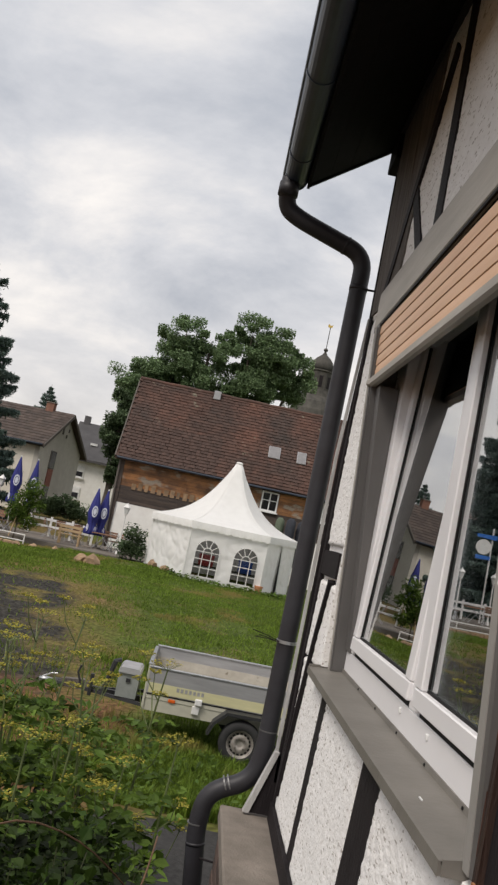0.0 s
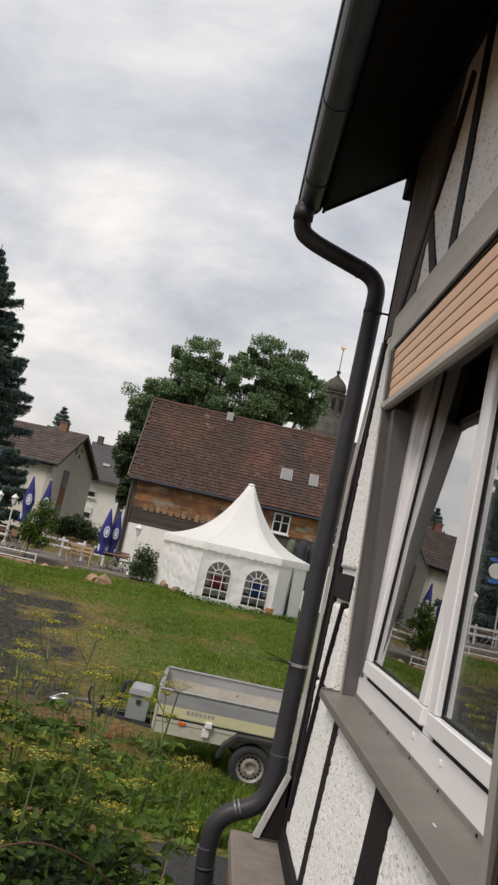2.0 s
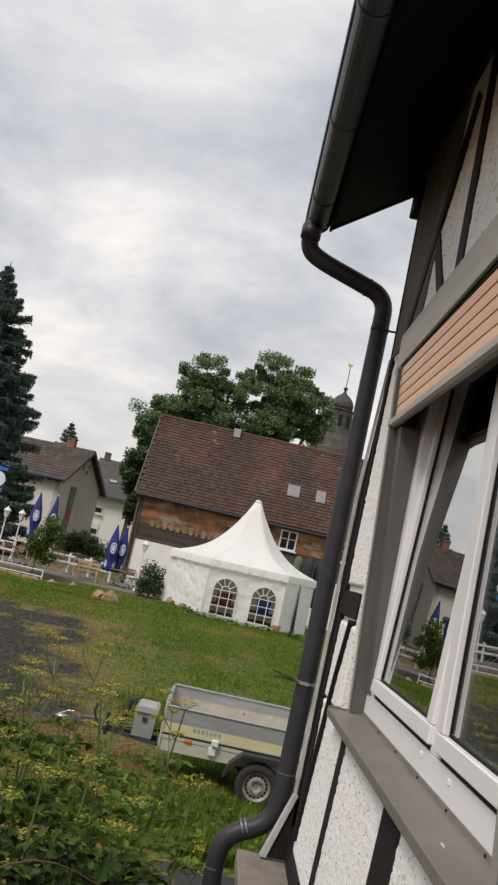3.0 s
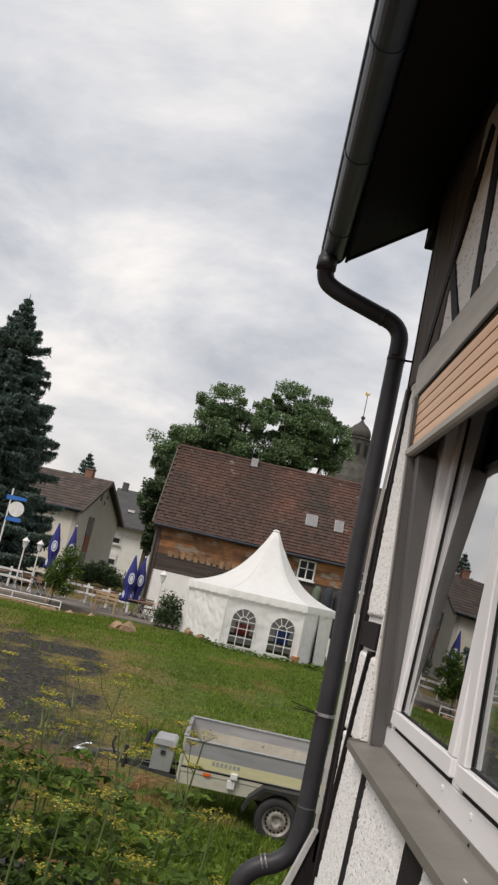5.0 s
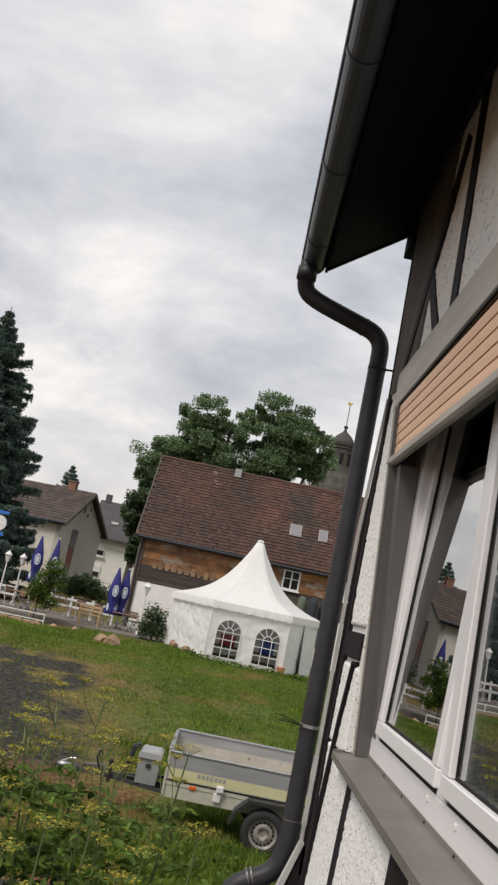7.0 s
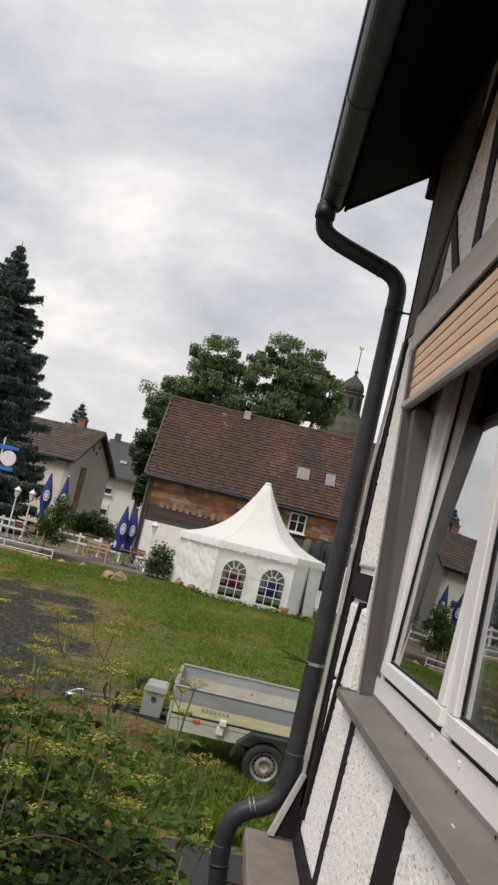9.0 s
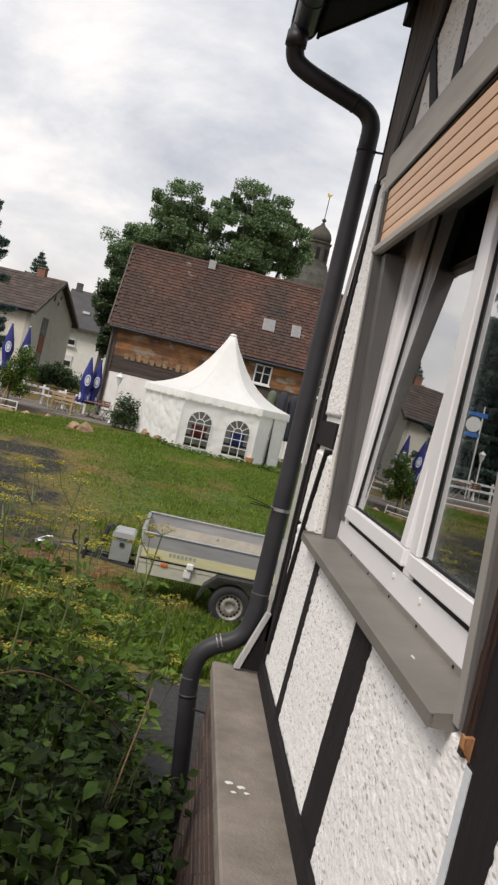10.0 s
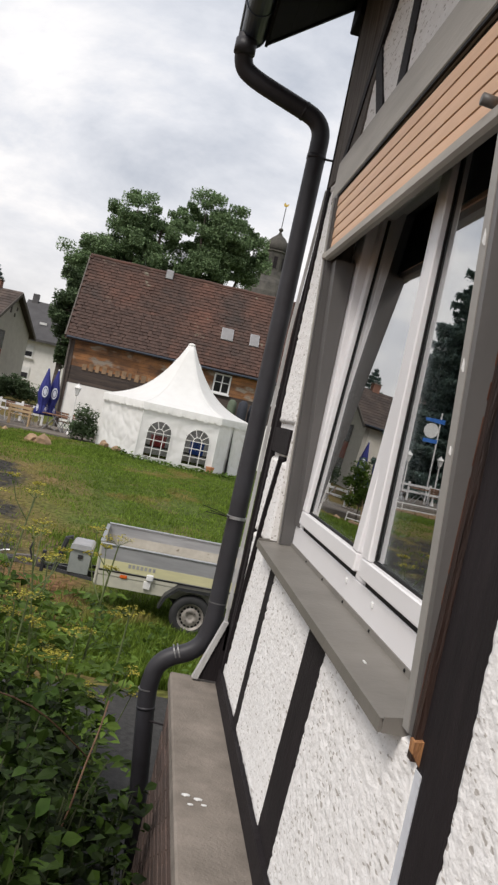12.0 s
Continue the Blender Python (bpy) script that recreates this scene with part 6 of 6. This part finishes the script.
def dark_parasol(x, y, z0, zt, mt, label):
    u = thing("covered_parasol", (x, y, z0), label, "parasol", "covered parasols")
    part("pole", tb([(x, y, z0), (x, y, zt)], .025, 8), M["whitemetal"], u)
    bm = bmesh.new()
    lathe(bm, [(.16, 1.0), (.22, 1.2), (.23, zt - z0 - .5), (.20, zt - z0 - .12), (.08, zt - z0)], (x, y, z0), 14)
    for v in bm.verts:
        v.co.x += .03 * noise.noise(v.co * 4)
    part("cover", bm, mt, u, smooth=True)
    part("foot", lt([(.25, 0), (.25, .06), (.05, .08)], (x, y, z0), 12), M["concrete"], u)


dark_parasol(3.12, 40.2, .68, 3.85, M["greencloth"], "olive green covered parasol behind the tent")
dark_parasol(3.62, 40.0, .68, 3.90, M["darkcloth"], "dark navy covered parasol behind the tent")
dark_parasol(4.15, 40.3, .68, 3.85, M["darkcloth"], "dark navy covered parasol behind the tent")


def lantern(x, y, z0, zt):
    """A white garden lamp: post, collar, glazed head with roof and finial."""
    s = thing("garden_lamp", (x, y, z0), "white painted garden lamp post with lantern head", "lamp post", "garden lamps")
    part("post", tb([(x, y, z0), (x, y, zt - .36)], [.045, .03], 8), M["whitemetal"], s)
    part("foot", lt([(.10, 0), (.10, .04), (.06, .18), (.045, .2)], (x, y, z0), 10), M["whitemetal"], s)
    part("collar", lt([(.03, -.40), (.07, -.36), (.075, -.33), (.05, -.31)], (x, y, zt), 8), M["whitemetal"], s)
    hd = part("head", lt([(.075, -.32), (.135, -.06), (.135, -.05), (.075, -.31)], (x, y, zt), 6), M["lampglass"], s, "frosted glass lantern")
    for k in range(6):
        a = 2 * math.pi * k / 6
        part("glazing_bar", tb([(x + .08 * math.cos(a), y + .08 * math.sin(a), zt - .32), (x + .14 * math.cos(a), y + .14 * math.sin(a), zt - .05)], .009, 4), M["whitemetal"], hd)
    part("cap", lt([(.18, -.06), (.17, -.03), (.08, .07), (.05, .09), (.03, .10), (.02, .16)], (x, y, zt), 6), M["whitemetal"], s)


for x, y, z in ((-10.42, 40.0, 3.0), (-9.78, 40.2, 3.0), (-3.75, 38.5, 2.88), (-12.0, 40.1, 3.0), (-13.6, 40.0, 3.0)):
    lantern(x, y, TZ, z)


def ranch_fence(x0, x1, y):
    fe = thing("white_fence", ((x0 + x1) / 2, y, TZ), "low white two-rail fence along the terrace", "fence", "white fences")
    n = max(1, round((x1 - x0) / 1.1))
    for k in range(n + 1):
        x = x0 + (x1 - x0) * k / n
        part("post", bx(x - .05, x + .05, y - .05, y + .05, TZ, TZ + .92, bevel=.01), M["whitemetal"], fe)
    for z in (.40, .72):
        part("rail", bx(x0, x1, y - .075, y - .052, TZ + z, TZ + z + .11, bevel=.006), M["whitemetal"], fe)


ranch_fence(-14.2, -9.95, 41.0)
ranch_fence(-8.3, -5.3, 41.0)

ra = thing("metal_railing", (-9.6, 35.7, .8), "low white metal railing along the lawn", "railing")
for z in (.62, .87):
    part("rail", tb([(-13.5, 35.7, z + .02), (-7.27, 35.7, z + .04)], .02, 8), M["whitemetal"], ra)
for x in (-13.4, -11.35, -9.3, -7.28):
    part("post", tb([(x, 35.7, .45), (x, 35.7, .93)], .024, 8), M["whitemetal"], ra)
stk = tagged(part("stake", tb([(-8.10, 36.5, .7), (-7.92, 36.5, 1.75)], .03, 6), M["lightwood"], None), "wooden stake supporting the young sapling", "stake")


def garden_bench(x, y, z, w, mt, label, turn=0.0):
    b = thing("garden_bench", (x, y, z), label, "bench", "garden benches")
    m = Matrix.Translation((x, y, z)) @ Matrix.Rotation(turn, 4, "Z")
    for k in range(3):
        part("seat_slat", bx(-w / 2, w / 2, -.20 + k * .14, -.07 + k * .14, .42, .45, m=m), mt, b)
    for k in range(2):
        part("back_slat", bx(-w / 2, w / 2, .23, .26, .56 + k * .16, .67 + k * .16, m=m), mt, b)
    for sx in (-1, 1):
        for sy, hh in ((-.17, .42), (.22, .85)):
            part("leg", bx(sx * (w / 2 - .08) - .03, sx * (w / 2 - .08) + .03, sy - .03, sy + .03, 0, hh, m=m), mt, b)
        part("armrest", bx(sx * (w / 2 - .08) - .03, sx * (w / 2 - .08) + .03, -.22, .24, .60, .64, m=m), mt, b)


garden_bench(-5.85, 38.0, .75, 1.0, M["lightwood"], "pale wooden garden bench on the terrace edge", math.pi)


def folding_chair(x, y, turn):
    c = thing("folding_chair", (x, y, TZ), "brown wooden folding chair with grey metal legs", "chair", "terrace chairs")
    m = Matrix.Translation((x, y, TZ)) @ Matrix.Rotation(turn, 4, "Z")
    for k in range(4):
        part("seat_slat", bx(-.21, .21, -.20 + k * .10, -.12 + k * .10, .44, .46, m=m), M["teak"], c)
    for k in range(3):
        part("back_slat", bx(-.21, .21, .20, .22, .58 + k * .10, .66 + k * .10, m=m), M["teak"], c)
    for sx in (-.22, .22):
        for a, b in (((sx, -.22, 0), (sx, .21, .88)), ((sx, .22, 0), (sx, -.18, .46))):
            bm = tb([a, b], .014, 5)
            bm.transform(m)
            part("leg", bm, M["alu"], c)


def round_table(x, y, r, mt):
    t = thing("terrace_table", (x, y, TZ), "brown wooden terrace table with metal legs", "table", "terrace tables")
    m = Matrix.Translation((x, y, TZ))
    for k in range(5):
        part("top_slat", bx(-r, r, -r * .7 + k * r * .28, -r * .7 + k * r * .28 + r * .26, .70, .73, m=m), mt, t)
    for sx in (-1, 1):
        for sy in (-1, 1):
            bm = tb([(sx * r * .8, sy * r * .6, 0), (-sx * r * .2, sy * r * .6, .70)], .016, 5)
            bm.transform(m)
            part("leg", bm, M["alu"], t)


for x, y, a in ((-6.6, 39.8, .4), (-6.0, 40.1, -2.2), (-5.7, 39.5, 2.5), (-4.4, 39.4, .7), (-4.1, 39.9, 2.6), (-3.9, 39.2, -1.0), (-9.6, 38.7, .6), (-8.8, 38.4, 2.4), (-10.2, 39.3, -1.2), (-7.2, 40.0, 1.9), (-11.6, 38.8, .2)):
    folding_chair(x, y, a)
for x, y in ((-6.2, 39.6), (-4.5, 39.0), (-9.3, 39.2), (-11.2, 39.4)):
    round_table(x, y, .55, M["teak"])

sg = thing("pub_sign", (-11.45, 40.5, TZ), "blue and white hanging pub sign on a pole", "sign")
part("pole", tb([(-11.75, 40.5, TZ), (-11.75, 40.5, 5.2)], .04, 8), M["whitemetal"], sg)
part("header", pr([(-11.95, 4.66), (-11.02, 4.72), (-10.98, 4.86), (-11.95, 4.88)], "y", 40.42, 40.52), M["bluesign"], sg, "blue header")
bm = tb([(-11.37, 40.44, 4.28), (-11.37, 40.5, 4.28)], .36, 24)
part("disc", bm, M["white"], sg, "white round sign")
part("plate", bx(-11.75, -11.05, 40.44, 40.5, 3.70, 3.88), M["bluesign"], sg)

def boulder(x, y, s, seed):
    bm = bmesh.new()
    bmesh.ops.create_icosphere(bm, subdivisions=2, radius=1)
    for v in bm.verts:
        v.co *= .9 + .42 * noise.noise(v.co * 1.3 + Vector((seed, 0, 0))) + .08 * noise.noise(v.co * 4)
        v.co = Vector((v.co.x * s * 1.15, v.co.y * s, max(v.co.z, -.6) * s * 1.05))
    z = ground_z(x, y)
    bm.transform(Matrix.Translation((x, y, z + s * .35)))
    return tagged(part("boulder", bm, M["stone"], None), "sandy brown boulder lying in the grass", "boulder", "boulders")


for x, y, s, q in ((-4.25, 31.3, .24, 1), (-3.85, 31.1, .27, 2), (-6.7, 34.9, .15, 3), (-5.9, 35.2, .13, 6), (-1.9, 34.2, .2, 8), (-1.4, 34.0, .17, 9), (-7.4, 35.0, .16, 10)):
    boulder(x, y, s, q * 3.7)
for k in range(9):
    x = -12.6 + k * .58
    z = ground_z(x, 35.2)
    tagged(part("edging_stone", bx(x, x + .55, 35.05, 35.3, z - .1, z + .13, bevel=.02), M["stone"], None), "sandy edging stone along the lawn", "edging stone", "lawn edging")


# ---------------------------------------------------------------- grass and weeds
def blades(name, seed, n, xr, yr, h, w, label, avoid=None, mt="grass", keep=None):
    rng = np.random.default_rng(seed)
    x, y = rng.uniform(*xr, n), yr[0] + (yr[1] - yr[0]) * rng.uniform(0, 1, n) ** 1.25
    dens = np.array([noise.noise(Vector((a * .55, b * .55, 4))) + .6 * noise.noise(Vector((a * 1.9, b * 1.9, 8))) for a, b in zip(x, y)])
    wob = np.array([noise.noise(Vector((a * .5, b * .5, 1))) + .5 * noise.noise(Vector((a * 1.6, b * 1.6, 2))) for a, b in zip(x, y)])
    gravel = (x + .17 * (y - 15) < -1.25 + 1.6 * wob + rng.normal(size=n) * .25) & (y > 12.8) & (y < 25 + wob)
    earth = (x < -.30 + .6 * wob) & (y > 10.4 + .5 * wob) & (y < 14.3 + .8 * wob)
    thin = (x + .17 * (y - 15) < .15 + 1.3 * wob) & (y > 12.8) & (y < 27)
    bald = (wob < -.42) & (y > 13)
    ok = (dens > -.8 + rng.uniform(-.2, .2, n)) & (~gravel | (rng.uniform(0, 1, n) < .10)) & (~earth | (rng.uniform(0, 1, n) < .13)) & (~thin | (rng.uniform(0, 1, n) < .42)) & (~bald | (rng.uniform(0, 1, n) < .25))
    x, y, dens = x[ok], y[ok], dens[ok]
    k = len(x)
    z = np.array([ground_z(a, b) for a, b in zip(x, y)])
    hh = h * rng.uniform(.45, 1.25, k) * (1 + .55 * np.clip(dens, -.5, 1))
    a = rng.uniform(0, 2 * np.pi, k)
    lean = rng.uniform(.1, .75, k) * hh
    la = rng.uniform(0, 2 * np.pi, k)
    base = np.stack([x, y, z - .01], 1)
    side = np.stack([np.cos(a), np.sin(a), 0 * a], 1) * (w * rng.uniform(.6, 1.4, k))[:, None]
    mid_ = base + np.stack([np.cos(la) * lean * .35, np.sin(la) * lean * .35, hh * .6], 1)
    tip = base + np.stack([np.cos(la) * lean, np.sin(la) * lean, hh], 1)
    v = np.stack([base - side, base + side, mid_ + side * .75, mid_ - side * .75, tip], 1).reshape(-1, 3)
    i = np.arange(k)[:, None] * 5
    f = [tuple(q) for q in (i + (0, 1, 2, 3))] + [tuple(q) for q in (i + (3, 2, 4))]
    ob = soup(name, v, f, M[mt])
    return tagged(ob, label, "grass", "", "stuff")


blades("meadow_grass", 31, 85000, (-3.6, 2.6), (9.2, 16.5), .17, .0065, "tufted green meadow grass round the trailer")
blades("meadow_grass", 32, 120000, (-6.5, 4.6), (15.0, 36.0), .075, .010, "short green grass on the rising lawn")
blades("yard_edge_grass", 34, 16000, (-11.0, -5.0), (22.0, 34.0), .08, .012, "dry grass at the yard edge")
blades("verge_grass", 33, 16000, (-10.0, -1.0), (30.0, 36.6), .10, .012, "grass along the terrace edge")

# broad weeds in the grass
rng = np.random.default_rng(35)
cx, cy = rng.uniform(-1.6, 1.6, 150), rng.uniform(9.3, 11.3, 150)
cen = np.concatenate([np.array([(a + rng.normal() * .06, b + rng.normal() * .06, .06 + abs(rng.normal()) * .09) for _ in range(7)]) for a, b in zip(cx, cy)])
v, f = leaves(rng, cen, .045, -.3, 2.2, .9, True)
tagged(soup("low_weeds", v, f, M["leaf_young"]), "low broad-leaved weeds in the grass", "weeds", "", "stuff")
cx, cy = rng.uniform(-1.5, 3.6, 420), rng.uniform(33.0, 34.1, 420)
cen = np.array([(a, b - .12 * a, ground_z(a, b) + .04 + abs(rng.normal()) * .07) for a, b in zip(cx, cy)])
v, f = leaves(rng, cen, .10, .0, 1.6, .6)
tagged(soup("low_weeds", v, f, M["leaf_young"]), "weeds growing along the tent wall", "weeds", "", "stuff")


# ---------------------------------------------------------------- tall umbel plants in front
def umbel_plant(seed, h):
    """One tall weed: ribbed stalk, side shoots, feathered leaves, flat yellow flower heads."""
    rng = np.random.default_rng(seed)
    t = thing("umbel_plant", (0, 0, 0), "tall wild umbel plant with flat yellow flower heads", "plant", "umbel plants")
    bx_, by_ = rng.uniform(-.10, .10, 2)
    def on(u):
        return Vector((bx_ * u ** 2 * h, by_ * u ** 2 * h, h * u))
    part("stalk", tb([on(u) for u in (0, .25, .5, .75, 1)], [.014, .012, .010, .008, .005], 6), M["stem"], t, here=False)
    heads = [(on(1.0), .105)]
    for k in range(rng.integers(3, 6)):
        u = rng.uniform(.45, .92)
        a = rng.uniform(0, 2 * math.pi)
        s = on(u)
        ln_ = rng.uniform(.14, .34)
        e_ = s + Vector((math.cos(a) * ln_ * .55, math.sin(a) * ln_ * .55, ln_))
        part("shoot", tb([s, s.lerp(e_, .5) + Vector((math.cos(a), math.sin(a), -.2)) * .03, e_], [.005, .004, .003], 5), M["stem"], t, here=False)
        heads.append((e_, rng.uniform(.05, .085)))
    for p, r in heads:
        bm = bmesh.new()
        pts = []
        for k in range(9):
            a = 2 * math.pi * k / 9 + rng.uniform(-.2, .2)
            q = p + Vector((math.cos(a) * r * rng.uniform(.5, 1), math.sin(a) * r * rng.uniform(.5, 1), r * rng.uniform(.35, .6)))
            tube(bm, [p, q], .0016, 3, False)
            pts += [np.array(q) + rng.normal(size=3) * (r * .16, r * .16, r * .07) for _ in range(8)]
        hd = part("umbel", bm, M["stem"], t, here=False)
        v, f = leaves(rng, np.array(pts), .016, 0, 1.2, .3)
        soup("floret_head", v, f, M["umbel"], hd)["kind"] = "stuff"
    cen, siz = [], []
    for k in range(19):
        u = rng.uniform(.10, .84)
        a = rng.uniform(0, 2 * math.pi)
        s = np.array(on(u))
        for q in range(7):
            d = .05 + .05 * q
            for sd in (-1, 1):
                cen.append(s + np.array((math.cos(a) * d - sd * math.sin(a) * .035, math.sin(a) * d + sd * math.cos(a) * .035, d * .35 - 1.1 * d * d)))
                siz.append(.062 * (1 - .06 * q) * (1.25 - .6 * u))
    v, f = leaves(rng, np.array(cen), np.array(siz), .25, 2.2, .5, True)
    soup("foliage", v, f, M["leaf_young"], t)["kind"] = "stuff"
    return t


rnd = random.Random(44)
first = [umbel_plant(50 + k, h) for k, h in enumerate((2.05, 1.85, 1.6, 1.95, 1.4))]
spots = [(-1.62, 6.4), (-1.38, 6.0), (-1.20, 5.7), (-1.02, 6.1), (-.70, 6.3), (-1.5, 5.3), (-.78, 5.0), (-.60, 5.5), (-.46, 5.9), (-.30, 5.6), (-.95, 6.8), (-1.75, 6.9), (-.55, 6.7), (-.2, 6.3),
         (-1.35, 4.6), (-1.1, 4.7), (-.9, 4.5), (.04, 5.6), (-1.9, 6.2), (-1.55, 5.8), (-1.15, 6.5), (-1.45, 6.6), (-1.85, 6.6), (-1.68, 6.0), (-1.6, 7.3)]
for k, (x, y) in enumerate(spots):
    m = pose(x, y, 0.0, 0, 0, rnd.uniform(0, 360))
    if k < 5:
        first[k].matrix_basis = m
    else:
        src = first[k % 5] if y > 5.4 else first[(2, 4)[k % 2]]
        c = copy_thing(src, m)

# nettles and brambles by the wall
rng = np.random.default_rng(61)
bram = thing("bramble_thicket", (-.6, 4.2, 0), "dense green thicket of brambles and nettles beside the ledge", "thicket")


def top_of(x, y):
    """How high the thicket stands."""
    z = 1.62 - .16 * (y - 3.0) - 1.3 * max(0, x + .12) - .05 * max(0, -.9 - x)
    if y > 5.2:
        z -= .12 * (y - 5.2)
    return z + .16 * noise.noise(Vector((x * 2.5, y * 2.0, 1))) + .12 * noise.noise(Vector((x * 6, y * 5, 2)))


stalks = bmesh.new()
cen, siz, jobs = [], [], []
for k in range(1900):
    y = 2.2 + 3.3 * rng.uniform() ** 1.1
    x = rng.uniform(-.62 * y + .55 if y < 4 else -2.2, .26)
    zt = top_of(x, y) * rng.uniform(.80, 1.0)
    if zt < .25 or (x > -.05 and y > 3.4 and rng.uniform() < .65) or (x > -.28 and y > 4.9):
        continue
    if k % 4 == 0:
        tube(stalks, [(x, y, 0), (x + rng.normal() * .03, y + rng.normal() * .03, zt * .6), (x + rng.normal() * .08, y + rng.normal() * .08, zt)], [.006, .005, .003], 4, False)
    for q in range(11):
        z = zt - abs(rng.normal()) * .26
        p = (x + rng.normal() * .07, y + rng.normal() * .07, max(z, .05))
        if y < 3.7 and z > zt - .14 and len(jobs) < 300 and rng.uniform() < .55:
            jobs.append(p)
        else:
            cen.append(p)
            siz.append(rng.uniform(.026, .056))
# lower green growth between the umbel plants
for k in range(470):
    y = rng.uniform(5.2, 7.2)
    x = rng.uniform(-2.5, -.34 - .12 * (y - 5.2))
    zt = (.82 + .25 * noise.noise(Vector((x * 2, y * 2, 7)))) * rng.uniform(.6, 1.0)
    for q in range(7):
        cen.append((x + rng.normal() * .07, y + rng.normal() * .07, max(.04, zt - abs(rng.normal()) * .3)))
        siz.append(rng.uniform(.03, .06))
# sprays that hang over the foot of the downpipe
for k in range(15):
    u = rng.uniform()
    x, y, zt = .06 + .20 * u, 3.82 + rng.normal() * .10, 1.20 + .10 * u + rng.normal() * .07
    if k % 2:
        tube(stalks, [(x - .15, y - .1, 0), (x - .07, y - .03, zt * .7), (x, y, zt)], [.005, .004, .002], 4, False)
    for q in range(7):
        cen.append((x + rng.normal() * .05, y + rng.normal() * .06, zt - abs(rng.normal()) * .10))
        siz.append(rng.uniform(.03, .05))
part("undergrowth", stalks, M["darkstem"], bram)["kind"] = "stuff"
cen, siz = np.array(cen), np.array(siz)
# about a fifth, raised a little, get the lit colour; the rest the shaded one
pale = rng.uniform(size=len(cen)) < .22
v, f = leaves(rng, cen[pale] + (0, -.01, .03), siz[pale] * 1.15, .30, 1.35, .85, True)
fo = soup("foliage", v, f, M["leaf_bramble_lit"], bram)
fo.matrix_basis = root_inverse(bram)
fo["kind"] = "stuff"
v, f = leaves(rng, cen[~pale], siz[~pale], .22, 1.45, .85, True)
fo = soup("foliage", v, f, M["leaf_bramble_shade"], bram)
fo.matrix_basis = root_inverse(bram)
fo["kind"] = "stuff"
# single arching canes
for pts in ([(-.10, 3.2, .4), (-.06, 3.28, .9), (-.07, 3.36, 1.15), (-.02, 3.45, 1.32), (.0, 3.55, 1.45), (.035, 3.75, 1.56), (.05, 4.0, 1.60)], [(-.9, 3.0, 1.5), (-.55, 3.2, 1.86), (-.25, 3.5, 1.72), (.02, 3.8, 1.40)]):
    part("cane", tb(bend(pts, 4, .3), .0038, 5), M["cane"], bram, "dry brown arching cane")


def bramble_leaf(k):
    """A leaf with teeth, folded along its rib."""
    n = 7
    v, f = [], []
    for i in range(n + 1):
        t = i / n
        w = .036 * math.sin(math.pi * t ** .75) * (1 + .14 * (-1) ** i) + .0005
        zb = -.010 * t * t * (1 + .3 * k)
        v += [(-w, .095 * t, zb + .010 - .003 * k), (0, .095 * t, zb), (w, .095 * t, zb + .010 - .002 * k)]
    for i in range(n):
        a = i * 3
        f += [(a, a + 1, a + 4, a + 3), (a + 1, a + 2, a + 5, a + 4)]
    me = bpy.data.meshes.new("leaf")
    me.from_pydata(v, [], f)
    me.materials.append(M["leaf_bramble_single"])
    return me


lm = leaf_mat("single_bramble_leaf", (0.042, 0.076, 0.014), (0.016, 0.034, 0.006), island=0.0)
M["leaf_bramble_single"] = lm
leaf_meshes = [bramble_leaf(k) for k in range(3)]
inv = root_inverse(bram)
for k, p in enumerate(jobs):
    ob = new("leaf", leaf_meshes[k % 3])
    ob.parent = bram
    s = rnd.uniform(.38, .72)
    ob.matrix_basis = inv @ pose(*p, rnd.uniform(-35, 25), rnd.uniform(-30, 30), rnd.uniform(0, 360)) @ Matrix.Diagonal((s, s, s, 1))

# ---------------------------------------------------------------- bricks of the base wall
brick_me = []
for ln_ in (.238, .112):
    bm = bx(.362, .386, 0, ln_, 0, .063, bevel=.003)
    finish(bm, False)
    me = bpy.data.meshes.new("brick")
    bm.to_mesh(me)
    bm.free()
    me.materials.append(M["brick"])
    brick_me.append(me)
course = 0
made = 0
z = 1.468
while z > .2 and made < 290:
    y = 4.545 - (0 if course % 2 else .125)
    if not course % 2:
        ob = new("brick", brick_me[1])
        ob.parent, ob.location = base_wall, (0, 4.43, z)
        made += 1
    while y - .238 > 2.0 and made < 290:
        ob = new("brick", brick_me[0])
        ob.parent, ob.location = base_wall, (rnd.uniform(-.002, .002), y - .238, z)
        y -= .25
        made += 1
    z -= .075
    course += 1

# ---------------------------------------------------------------- single tiles of the barn roof
inv = root_inverse(barn)
for k, p in enumerate(tile_jobs):
    ob = new("tile", tile_meshes[k % 3])
    ob.parent = barn
    ob.matrix_basis = inv @ Matrix.Translation(p)
